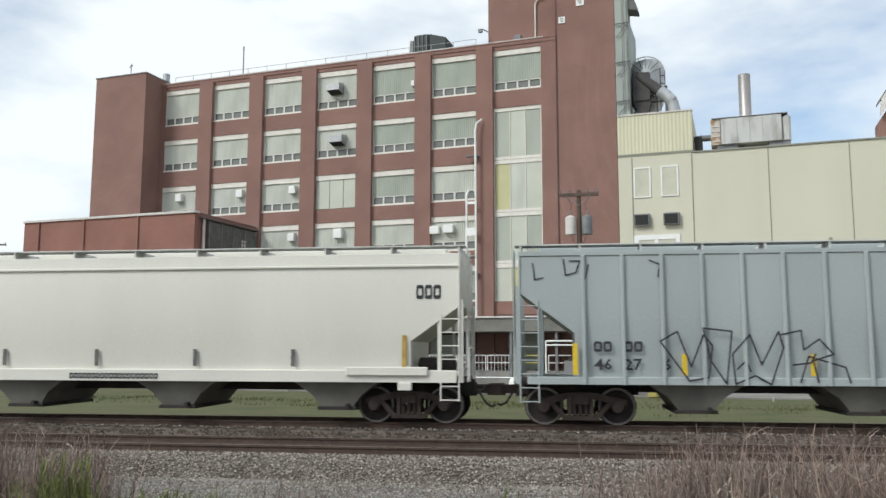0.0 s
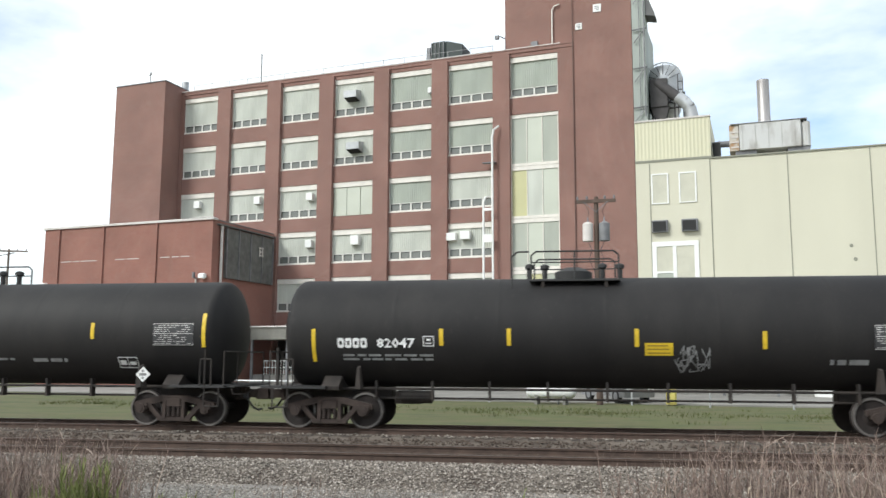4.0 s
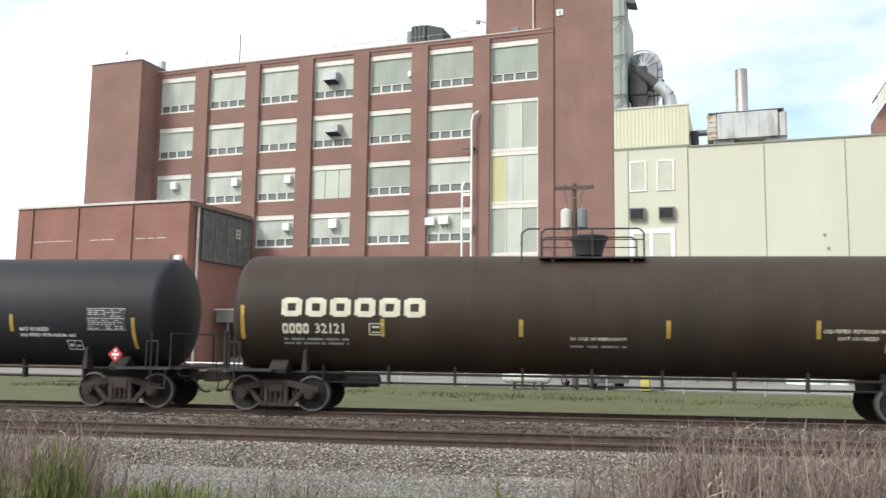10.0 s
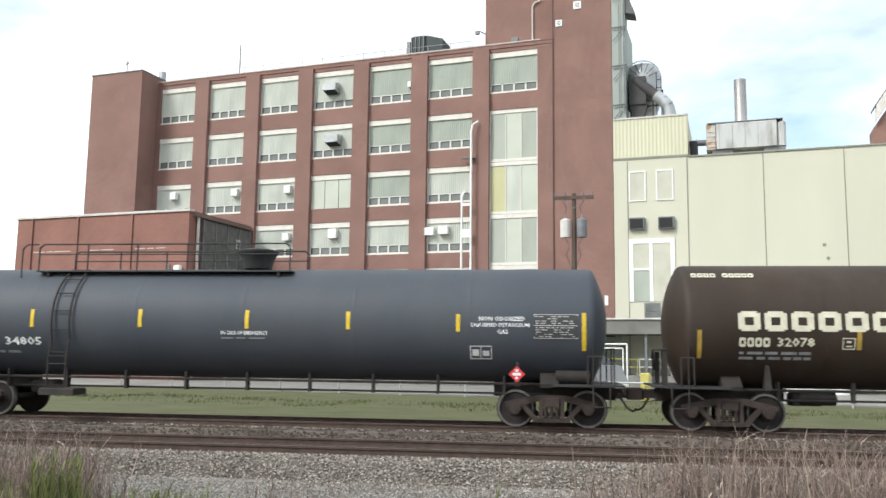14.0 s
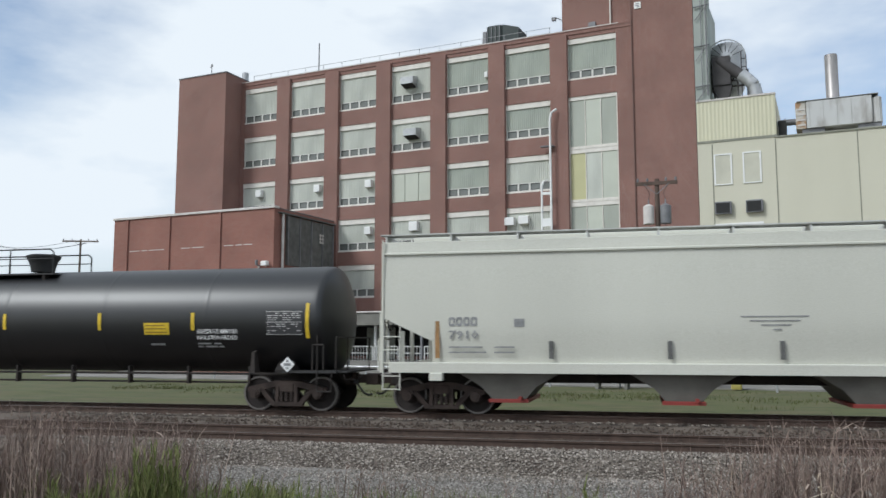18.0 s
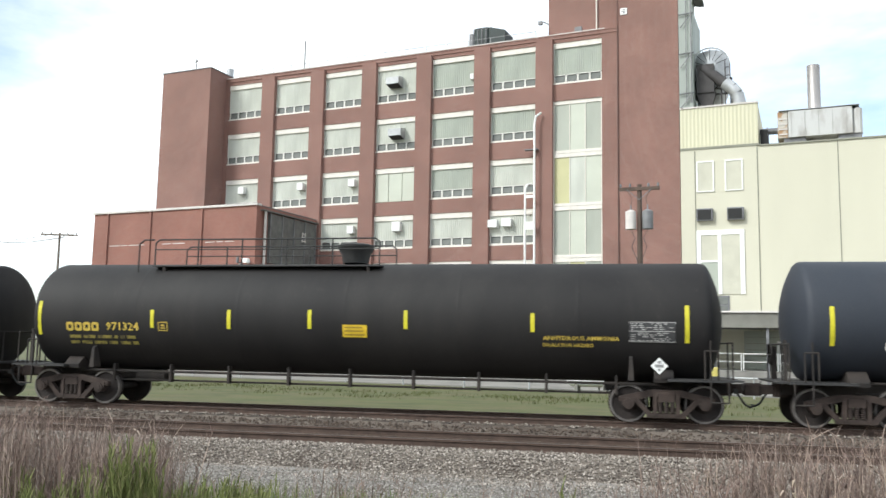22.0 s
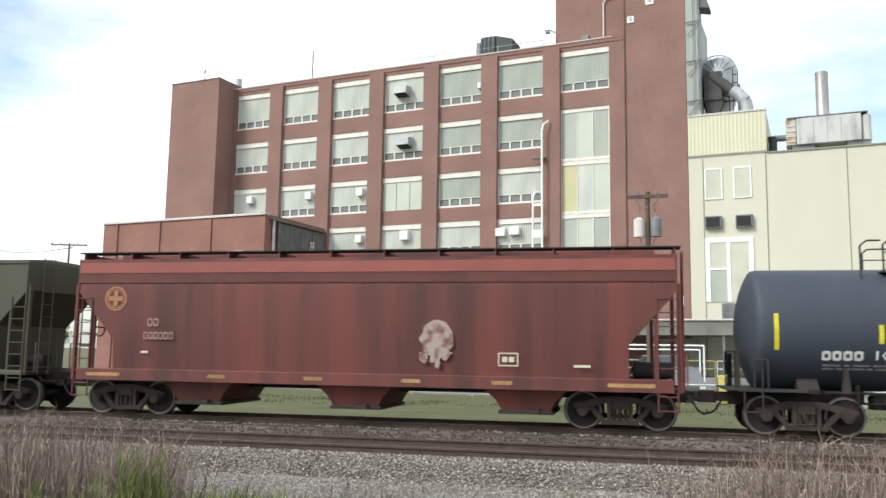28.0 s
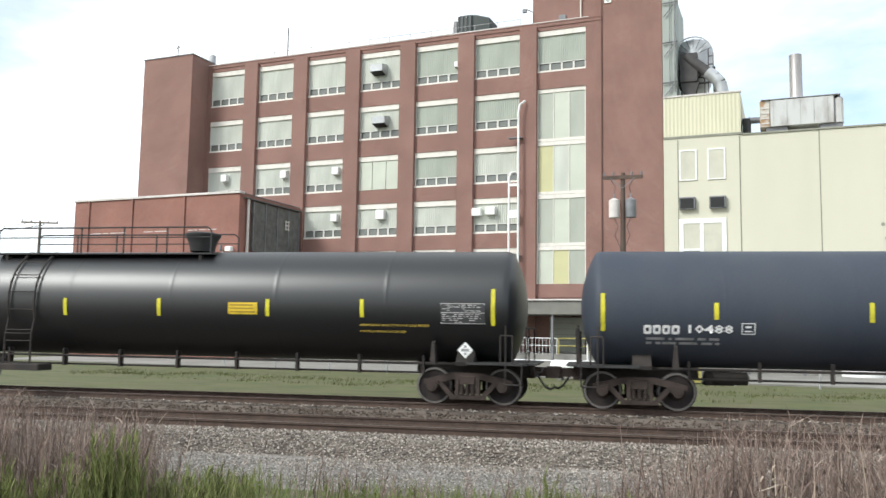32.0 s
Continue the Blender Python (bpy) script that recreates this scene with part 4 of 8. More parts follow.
for xx in (-6.95, -4.93):
    vv = bpart("exhaust_vent", Build().cham(xx, xx + 1.1, -0.35, -0.024, 11.1, 11.95, 0.04), DUCT, hall)
    bpart("vent_mouth", Build().box(xx + 0.08, xx + 0.98, -0.37, -0.352, 11.15, 11.85), BLACKM, vv)
dw = bpart("window", Build().box(-7.0, -6.7, -0.1, -0.024, 6.0, 10.45).box(-4.15, -3.85, -0.1, -0.024, 6.0, 10.45).box(-6.7, -4.15, -0.1, -0.024, 10.1, 10.45).box(-5.6, -5.35, -0.1, -0.024, 6.0, 10.1).box(-6.7, -5.6, -0.1, -0.024, 8.2, 8.35), WHITE, hall, "wide double window in white frame")
bpart("pane", Build().box(-6.7, -5.6, -0.06, -0.024, 8.35, 10.1), BLIND, dw)
bpart("pane", Build().box(-6.7, -5.6, -0.06, -0.024, 6.0, 8.2), PANEL_D, dw)
bpart("curtain", Build().box(-5.35, -4.15, -0.06, -0.024, 6.0, 10.1), BLIND, dw)
sw = bpart("window", Build().box(-6.0, -4.9, -0.08, -0.024, 4.6, 5.9), DUCT, hall, "small dark window")
bpart("pane", Build().box(-5.9, -5.0, -0.1, -0.082, 4.7, 5.2).box(-5.9, -5.0, -0.1, -0.082, 5.3, 5.8), PANE, sw)

cool = thing("cooling_unit", FRONT, "grey sheet-metal cooling unit with rusty end grilles", "rooftop unit")
bpart("casing", Build().cham(-0.9, 3.1, 0.6, 3.4, 16.75, 18.6, 0.05), UNITG, cool)
bpart("end_grille", Build().cham(-1.58, -0.92, 0.7, 3.3, 16.75, 18.62, 0.04), GRILLE, cool)
bpart("end_grille", Build().cham(3.12, 3.68, 0.7, 3.3, 16.75, 18.55, 0.15), UNITG, cool)
bpart("top_rim", Build().box(-1.5, 3.5, 0.55, 3.45, 18.625, 18.66), GALV, cool)
for k in range(5):
    bpart("panel_seam", Build().box(-0.7 + k * 0.85, -0.675 + k * 0.85, 0.575, 0.598, 16.8, 18.5), SEAM, cool)
for k in range(4):
    bpart("slat", Build().box(-1.5, -0.95, 0.66, 0.7, 16.95 + k * 0.36, 17.05 + k * 0.36), COPING, cool)
for k in range(2):
    bpart("skid", Build().box(-1.2 + k * 3.4, 0.2 + k * 3.4, 0.8, 3.2, 16.27, 16.74), DUCT, cool)
st = thing("steel_chimney", FRONT, "plain stainless steel chimney stack", "chimney")
bpart("flue", Build().lathe([(16.3, 0.42), (18.4, 0.42), (18.42, 0.435), (18.48, 0.435), (18.5, 0.42), (22.1, 0.42)], "z", (0.8, 2.2, 0), 20), STACK, st, "", 40)
bpart("cap_mouth", Build().cyl((0.8, 2.2, 22.1), (0.8, 2.2, 22.11), 0.39, 20), BLACKM, st)
lp = thing("roof_duct", FRONT, "short dark duct between cladding and cooling unit", "duct")
bpart("pipe", Build().cyl((-2.75, 1.0, 17.35), (-1.5, 1.0, 17.35), 0.22, 12), DUCT, lp, "", 40)
bpart("flange", Build().cyl((-2.3, 1.0, 17.35), (-2.2, 1.0, 17.35), 0.3, 12), GALV, lp, "", 40)

# gabled brick house behind the hall
gab = thing("gabled_building", FRONT @ pose(11.1, 14, 0), "brick building with a steep white-edged gable", "building")
bpart("wall", Build().prism([(0, 0), (12, 0), (12, 20.9), (6, 29.6), (0.0, 20.9)], 0, 2.5), BRICK, gab)
bpart("gable_board", Build().hexa([(0.05, -0.45, 21.2), (6, -0.45, 29.8), (6, -0.004, 29.8), (0.05, -0.004, 21.2), (0.2, -0.45, 22.62), (6, -0.45, 31.35), (6, -0.004, 30.9), (0.2, -0.004, 22.5)]), COPING, gab)
bpart("roof", Build().hexa([(0.0, -0.38, 22.3), (6, -0.38, 31.0), (6, 1.2, 31.0), (0.0, 1.2, 22.3), (0.0, -0.38, 22.5), (6, -0.38, 31.3), (6, 1.2, 31.3), (0.0, 1.2, 22.5)]), ROOFM, gab)

# loading dock below the canopy
dock = thing("loading_dock", FRONT, "loading dock under a flat grey canopy along the front", "loading dock")
bpart("canopy", Build().cham(-37.4, 2.9, -5.5, -0.35, 3.6, 4.55, 0.04), CONC, dock, "flat grey canopy roof")
bpart("canopy_edge", Build().cham(-37.5, 3.0, -5.62, -5.5, 4.52, 4.62, 0.02), COPING, dock)
bpart("dock_floor", Build().cham(-37.0, 2.9, -4.2, -0.35, 0, 0.95, 0.03), DOCKC, dock)
for k in range(13):
    xx = -36.5 + k * 3.1
    bpart("post", Build().box(xx, xx + 0.16, -5.3, -5.14, 0.0, 3.6), DUCT, dock)
for k in range(7):
    xx = -34.5 + k * 6.1
    dr = bpart("dock_door", Build().cham(xx, xx + 2.6, -0.42, -0.3, 0.96, 3.5, 0.02), PANEL_G, dock, "grey-green roller door")
    for q in range(5):
        bpart("slat", Build().box(xx + 0.1, xx + 2.5, -0.44, -0.422, 1.4 + q * 0.42, 1.43 + q * 0.42), JOINT, dr)
for k in range(-10, 7):
    xx = -14.5 + k * 2.14
    bpart("guard_rail", Build().tube([(xx, -4.3, 0.95), (xx, -4.3, 2.0), (xx + 2.0, -4.3, 2.0), (xx + 2.0, -4.3, 0.95)], 0.035).tube([(xx, -4.3, 1.5), (xx + 2, -4.3, 1.5)], 0.03), BUFF if k in (0, 3) else WHITE, dock)
    for q in range(7 if k < 0 else 0):
        bpart("baluster", Build().cyl((xx + 0.25 + q * 0.25, -4.3, 0.95), (xx + 0.25 + q * 0.25, -4.3, 1.98), 0.018, 6), WHITE, dock)

frame_pipe = Build().tube([(-12.3, -5.4, 0.04), (-12.3, -5.4, 2.95), (-6.6, -5.4, 2.95), (-6.6, -5.4, 0.04)], 0.055, 8).tube([(-12.3, -5.4, 2.68), (-6.85, -5.4, 2.68), (-6.85, -5.4, 0.04)], 0.05, 8)
bpart("pipe_portal", frame_pipe, WHITE, dock, "white painted pipe frame below the canopy", 40)
for k, xx in enumerate((-31.6, -31.1, -30.5)):
    bpart("wall_pipe", Build().cyl((xx, -4.1, 0.95), (xx, -4.1, 3.6), 0.09 if k else 0.13, 10), WHITE if k != 1 else GALV, dock, "", 40)
office = bpart("dock_window", Build().box(-1.95, -1.8, -0.5, -0.36, 1.3, 2.85).box(-0.35, -0.2, -0.5, -0.36, 1.3, 2.85).box(-1.8, -0.35, -0.5, -0.36, 2.7, 2.85).box(-1.8, -0.35, -0.5, -0.36, 1.3, 1.42), WHITE, dock)
bpart("pane", Build().box(-1.8, -0.35, -0.44, -0.4, 1.42, 2.7), PANE, office)
conduit = thing("wall_conduit", FRONT, "thin white conduit with a box on the hall wall", "conduit")
bpart("pipe", Build().tube([(6.95, -0.1, 0.9), (6.95, -0.1, 7.3), (7.15, -0.1, 7.45)], 0.05, 8), WHITE, conduit, "", 40)
bpart("junction_box", Build().cham(7.2, 8.3, -0.35, -0.01, 2.6, 4.7, 0.04), GALV, conduit)
bpart("box_stand", Build().box(7.3, 7.4, -0.3, -0.1, 0, 2.6).box(8.1, 8.2, -0.3, -0.1, 0, 2.6), DUCT, conduit)
lying = thing("storage_tank", pose(-1.15, 43.0, 0, 0, 0, -12), "white cylindrical tank lying on concrete saddles", "storage tank")
bpart("shell", Build().lathe([(-1.3, 0.05), (-1.22, 0.25), (-1.05, 0.36), (1.05, 0.36), (1.22, 0.25), (1.3, 0.05)], "x", (0, 0, 0.62), 18), WHITE, lying, "", 50)
for xx in (-0.8, 0.65):
    bpart("saddle", Build().prism([(-0.34, -0.05), (0.34, -0.05), (0.3, 0.45), (0.15, 0.3), (-0.15, 0.3), (-0.3, 0.45)], xx, xx + 0.15, plane="yz"), CONC, lying)

silo = thing("white_tanks", FRONT, "two white upright storage tanks by the hall", "storage tanks")
for xx, r, h in ((4.02, 1.24, 5.85), (5.9, 0.46, 5.1)):
    tk = bpart("tank", Build().lathe([(0.04, r), (h - 0.25, r), (h - 0.05, r * 0.75), (h, 0.2)], "z", (xx, -4.0, 0), 22), WHITE, silo, "", 50)
    bpart("band", Build().lathe([(h - 0.9, r + 0.004), (h - 0.89, r + 0.02), (h - 0.84, r + 0.02), (h - 0.83, r + 0.004)], "z", (xx, -4.0, 0), 22, caps=False), GALV, tk)
bpart("vent_pipe", Build().tube([(5.38, -4.3, 0.04), (5.38, -4.3, 6.4)], 0.13, 10), WHITE, silo, "", 40)
bpart("hose", Build().tube([(3.2, -4.0, 6.2), (3.22, -4.0, 6.75), (3.45, -4.0, 7.02), (3.8, -4.0, 7.0), (4.15, -4.0, 6.75), (4.4, -4.0, 6.35), (4.5, -4.0, 5.8)], 0.05), CABLE, silo)


# ---------------------------------------------------------------- yard: poles, cars, wires
POLEG = mat("sun_bleached_pole_wood", (0.24, 0.20, 0.17), 0.9, var=0.3, scale=3, streak=0.1)


def utility_pole(m, top, label, cans=0, reach=1.0):
    t = thing("utility_pole", m, label, "utility pole", "poles")
    bpart("pole", Build().lathe([(-0.3, 0.17), (top * 0.5, 0.145), (top, 0.11)], "z", (0, 0, 0), 10), POLEW if cans else POLEG, t, "", 50)
    arm = bpart("crossarm", Build().cham(-reach, reach, -0.17, -0.06, top - 0.32, top - 0.15, 0.01), POLEW if cans else POLEG, t)
    bpart("brace", Build().tube([(-0.6, -0.17, top - 0.28), (0, -0.15, top - 0.8), (0.6, -0.17, top - 0.28)], 0.02), DUCT, t)
    for x in (-0.92 * reach, -0.45 * reach, 0.45 * reach, 0.92 * reach):
        bpart("insulator", Build().lathe([(top - 0.18, 0.03), (top - 0.08, 0.06), (top + 0.04, 0.045)], "z", (x, -0.115, 0), 8), DUCT, arm)
    for k in range(cans):
        x = -0.42 if k == 0 else 0.4
        c = bpart("transformer", Build().lathe([(top - 2.3, 0.05), (top - 2.28, 0.27), (top - 1.4, 0.27), (top - 1.3, 0.1)], "z", (x, -0.1, 0), 14), COPING if k == 0 else DUCT, t, "pole-mounted transformer", 50)
        bpart("drop_wire", Build().tube([(x, -0.1, top - 1.05), (x * 0.8, -0.2, top - 0.75), (x * 1.6, -0.16, top - 0.2)], 0.014, 5).tube([(x, -0.1, top - 2.3), (x * 0.5, -0.22, top - 2.75), (x * 0.9, -0.2, top - 3.2), (x * 0.3, -0.18, top - 3.8), (0.12, -0.16, top - 5.5)], 0.016, 5), CABLE, t)
        bpart("bushing", Build().lathe([(top - 1.35, 0.05), (top - 1.05, 0.03)], "z", (x, -0.1, 0), 8), DUCT, c)
    return t


utility_pole(pose(1.25, 42.5, 0, 0, 0, -8), 10.42, "wooden utility pole with crossarm and two transformers", 2)
utility_pole(pose(-59.2, 80, 0, 0, 0, 20), 13.6, "plain wooden utility pole with one crossarm", 0, 1.9)
utility_pole(pose(-80.0, 88, 0, 0, 0, 20), 15.4, "taller wooden utility pole with one crossarm", 0, 1.9)
wires = thing("overhead_wires", pose(0, 0, 0), "thin overhead wires between the far poles", "wires")
for dz, o in ((0, -1.1), (0, 1.1), (-0.1, 0.5)):
    p, q = Vector((-59.2, 80 + o, 13.3 + dz)), Vector((-80.0, 88 + o, 15.0 + dz))
    for a, c in ((p, q), (q, q + (q - p) * 4)):
        bpart("wire", Build().tube([tuple(a.lerp(c, k / 8) - Vector((0, 0, 0.9 * math.sin(3.1416 * k / 8)))) for k in range(9)], 0.025, 4), CABLE, wires)

GLASSD = mat("tinted_car_glass", (0.03, 0.035, 0.04), 0.08, var=0.2)
TYRE = mat("black_tyre", (0.02, 0.02, 0.02), 0.9)


def parked_car(m, paint, label, tall=0.0):
    t = thing("parked_car", m, label, "car", "parked cars")
    side = [(-2.2, 0.28), (2.2, 0.28), (2.25, 0.75), (1.5, 0.95 + tall), (0.9, 1.0 + tall), (-2.1, 1.02 + tall), (-2.25, 0.7)]
    bpart("body", Build().prism(side, -0.88, 0.88), paint, t)
    cab = Build().loft([[(-1.9, -0.8, 1.0 + tall), (0.95, -0.8, 1.0 + tall), (0.95, 0.8, 1.0 + tall), (-1.9, 0.8, 1.0 + tall)], [(-1.55, -0.62, 1.5 + tall), (0.2, -0.62, 1.5 + tall), (0.2, 0.62, 1.5 + tall), (-1.55, 0.62, 1.5 + tall)]])
    bpart("glasshouse", cab, GLASSD, t)
    bpart("roof", Build().cham(-1.5, 0.15, -0.6, 0.6, 1.5 + tall, 1.56 + tall, 0.03), paint, t)
    for x in (-1.4, 1.4):
        for y in (-0.9, 0.7):
            w = bpart("wheel", Build().cyl((x, y, 0.33), (x, y + 0.2, 0.33), 0.33, 18), TYRE, t, "", 40)
            bpart("rim", Build().cyl((x, y - 0.005, 0.33), (x, y, 0.33), 0.2, 14), DUCT, w)
    for y in (-0.65, 0.65):
        bpart("headlight", Build().cham(2.18, 2.27, y - 0.18, y + 0.18, 0.6, 0.75, 0.02), WHITE, t)
    return t


P_SILVER = mat("silver_car_paint", (0.20, 0.20, 0.205), 0.35, var=0.1)
parked_car(pose(2.2, 45.5, 0.04, 0, 0, -62), P_SILVER, "tall silver van with dark windows parked by the dock", 0.7)
yard = Build()
yard.loft([[(-40, 50.5, -0.3), (-40, 50.5, 0.04), (-40, 66.0, 0.04), (-40, 66.0, -0.3)], [(30, 39.5, -0.3), (30, 39.5, 0.04), (30, 52.6, 0.04), (30, 52.6, -0.3)]])
solo("pavement", yard, mat("worn_yard_concrete", (0.25, 0.24, 0.22), 0.9, var=0.3, scale=0.4, bump=0.3), "worn pale concrete yard before the dock", "pavement", "structure")
fence = thing("pipe_fence", pose(0, 0, 0), "low galvanised pipe barrier at the yard's edge", "barrier")
for k in range(14):
    x = -26 + k * 3.6
    y = 51.8 - (x + 26) * 0.2126 - 3.0
    bpart("post", Build().cyl((x, y, -0.1), (x, y, 0.95), 0.05, 8), GALV, fence, "", 40)
bpart("rail", Build().cyl((-26, 48.8, 0.9), (20.8, 38.85, 0.9), 0.045, 8), GALV, fence, "", 40)
bx = thing("yellow_cabinet", pose(4.75, 43.2, 0.02, 0, 0, -12), "upright yellow equipment cabinet on the grass edge", "cabinet")
bpart("body", Build().cham(-0.24, 0.24, -0.2, 0.2, 0, 1.35, 0.04), BUFF, bx)
bpart("door", Build().cham(-0.19, 0.19, -0.225, -0.204, 0.08, 1.25, 0.01), BUFF, bx)
bpart("handle", Build().box(0.1, 0.14, -0.25, -0.226, 0.62, 0.74), DUCT, bx)
# far trees, low over the horizon on the left
def tree(m, h, seed):
    r = random.Random(seed)
    t = thing("tree", m, "distant leafy tree on the horizon", "tree", "far trees")
    tr = Build().lathe([(0, h * 0.03), (h * 0.5, h * 0.018), (h * 0.8, h * 0.006)], "z", (0, 0, 0), 7)
    for k in range(5):
        a = r.uniform(0, 6.28)
        tr.cyl((0, 0, h * (0.35 + 0.08 * k)), (math.cos(a) * h * 0.25, math.sin(a) * h * 0.25, h * (0.55 + 0.08 * k)), h * 0.01, 5, h * 0.004)
    bpart("trunk", tr, POLEW, t)
    b = Build()
    for k in range(420):
        a, e, d = r.uniform(0, 6.28), r.uniform(-0.5, 1.2), h * 0.36 * r.uniform(0.4, 1.0)
        c = Vector((math.cos(a) * math.cos(e) * d, math.sin(a) * math.cos(e) * d, h * 0.6 + math.sin(e) * d))
        s = h * r.uniform(0.025, 0.06)
        o = len(b.v)
        b.v += [tuple(c + Vector((r.uniform(-s, s), r.uniform(-s, s), r.uniform(-s, s)))) for _ in range(3)]
        b.face([o, o + 1, o + 2])
    bpart("crown", b, island_leaf, t)
    return t


island_leaf = island_mat("far_foliage", [(0.05, 0.07, 0.025), (0.09, 0.11, 0.04), (0.06, 0.08, 0.03)])
for k in range(14):
    tree(pose(-150 + k * 9 + random.uniform(-3, 3), 190 + random.uniform(-20, 20), 0), random.uniform(7, 11), k)


# ---------------------------------------------------------------- railway cars
# Cars are built with their middle at x = 0 and heights over the rail.
def wheel_mesh():
    b = Build()
    for s in (-1, 1):
        prof = [(0.70 * s, 0.10), (0.70 * s, 0.30), (0.675 * s, 0.40), (0.69 * s, 0.49), (0.715 * s, 0.485), (0.735 * s, 0.462), (0.83 * s, 0.455), (0.83 * s, 0.405), (0.79 * s, 0.385), (0.765 * s, 0.22), (0.80 * s, 0.15), (0.84 * s, 0.14), (0.84 * s, 0.08)]
        b.lathe(prof, "y", (0, 0, 0), 32, ks=[0, 0, 0, 0, 0, 1, 1, 0, 0, 0, 0, 0])
    b.cyl((0, -1.02, 0), (0, 1.02, 0), 0.085, 12)
    for s in (-1, 1):
        for a in range(3):
            c, t = math.cos(a * 2.094) * 0.06, math.sin(a * 2.094) * 0.06
            b.cyl((c, s * 1.0, t), (c, s * 1.045, t), 0.018, 6)
    return b.mesh("wheelset", [WHEELM, RIMM], 35)


def side_frame_mesh():
    b = Build()
    y0, y1 = -0.075, 0.075
    b.prism([(-1.12, 0.50), (-1.12, 0.62), (-0.80, 0.70), (-0.35, 0.80), (0.35, 0.80), (0.80, 0.70), (1.12, 0.62), (1.12, 0.50), (0.72, 0.55), (0.33, 0.64), (-0.33, 0.64), (-0.72, 0.55)], y0, y1)
    for s in (-1, 1):
        b.prism([(s * 0.80, 0.56), (s * 0.66, 0.58), (s * 0.30, 0.20), (s * 0.46, 0.20)][::s], y0, y1)
        b.prism([(s * 0.31, 0.2), (s * 0.31, 0.66), (s * 0.22, 0.66), (s * 0.22, 0.2)][::s], y0 - 0.02, y1)
        b.box(s * 0.89 - 0.15, s * 0.89 + 0.15, y0 - 0.04, y1, 0.43, 0.60)
        b.cyl((s * 0.89, -0.17, 0.457), (s * 0.89, 0.1, 0.457), 0.125, 14)
        b.cyl((s * 0.89, -0.19, 0.457), (s * 0.89, -0.17, 0.457), 0.07, 10)
    b.box(-0.46, 0.46, y0, y1, 0.14, 0.25)
    return b.mesh("side_frame", TRUCKM, 30)


WHEELSET, SIDEFRAME = wheel_mesh(), side_frame_mesh()
SPRING = Build().lathe([(0.25 + 0.0225 * k, 0.062 if k % 2 else 0.045) for k in range(13)], "z", (0, -0.05, 0), 10).mesh("spring", TRUCKM, 60)
BOLSTER = Build().cham(-0.21, 0.21, -1.1, 1.1, 0.52, 0.74, 0.03).cyl((0, 0, 0.72), (0, 0, 0.86), 0.2, 14).box(-0.5, -0.42, -0.8, 0.8, 0.3, 0.4).box(0.42, 0.5, -0.8, 0.8, 0.3, 0.4).mesh("truck", TRUCKM)
COUPLER = Build().cham(-0.55, 0.05, -0.09, 0.09, 0.72, 0.95, 0.03).cham(-0.02, 0.30, -0.16, 0.10, 0.68, 0.98, 0.04).box(0.16, 0.34, -0.17, -0.06, 0.7, 0.96).box(-0.6, -0.3, -0.16, 0.16, 0.66, 1.0).mesh("coupler", TRUCKM)
HOSE = Build().tube([(0, -0.32, 0.78), (0.1, -0.34, 0.62), (0.2, -0.3, 0.47), (0.33, -0.25, 0.40), (0.42, -0.2, 0.44)], 0.028, 7).box(-0.06, 0.04, -0.38, -0.26, 0.72, 0.84).mesh("air_hose", CABLE, 50)
LEVER = Build().tube([(0, -1.35, 0.98), (0.03, -1.3, 0.86), (0.12, -0.6, 0.84), (0.15, -0.2, 0.95)], 0.018, 5).mesh("uncoupling_lever", FRAMEM)

WHEELS = []     # (wheelset, car) pairs to roll
CARS = []       # (car, start x)


def running_gear(car, L, truck_in=2.12):
    """Trucks, couplers, hoses and levers at both ends."""
    for s in (-1, 1):
        tk = part("truck", BOLSTER, car, "", pose(s * (L / 2 - truck_in), 0, 0))
        for y, turn in ((-1.0, 0), (1.0, 180)):
            part("side_frame", SIDEFRAME, tk, "", pose(0, y, 0, 0, 0, turn))
            for sx in (-0.14, 0.0, 0.14):
                part("spring", SPRING, tk, "", pose(sx, y, 0, 0, 0, turn))
        for x in (-0.89, 0.89):
            w = part("wheelset", WHEELSET, tk, "", pose(x, 0, 0.457))
            WHEELS.append((w, car, x))
        part("coupler", COUPLER, car, "", pose(s * (L / 2 - 0.2), 0, 0, 0, 0, 0 if s > 0 else 180))
        part("air_hose", HOSE, car, "", pose(s * (L / 2 - 0.42), 0, 0, 0, 0, 0 if s > 0 else 180))
        part("uncoupling_lever", LEVER, car, "", pose(s * (L / 2 - 0.42), 0, 0, 0, 0, 0 if s > 0 else 180))


def start_car(name, mid, label):
    car = thing(name, pose(mid, TRACK_Y, RAIL), label, "railway car", "cars of the train")
    CARS.append((car, mid))
    return car


def plate(x0, x1, z0, z1, y_of, m, name="plate", off=0.0, steps=4):
    """A thin curved patch that lies on the side."""
    b = Build()
    zs = [z0 + (z1 - z0) * i / steps for i in range(steps + 1)]
    for z in zs:
        y = y_of(z) - off
        b.v += [(x0, y, z), (x1, y, z)]
    for i in range(steps):
        b.face([2 * i, 2 * i + 1, 2 * i + 3, 2 * i + 2])
    o = len(b.v)
    b.v += [(x, y + 0.012 + off, z) for x, y, z in b.v[:]]
    for i in range(steps):
        b.face([o + 2 * i + 2, o + 2 * i + 3, o + 2 * i + 1, o + 2 * i])
    for i in range(steps):
        b.face([2 * i, 2 * i + 2, o + 2 * i + 2, o + 2 * i])
        b.face([2 * i + 1, o + 2 * i + 1, o + 2 * i + 3, 2 * i + 3])
    return b.mesh(name, m)


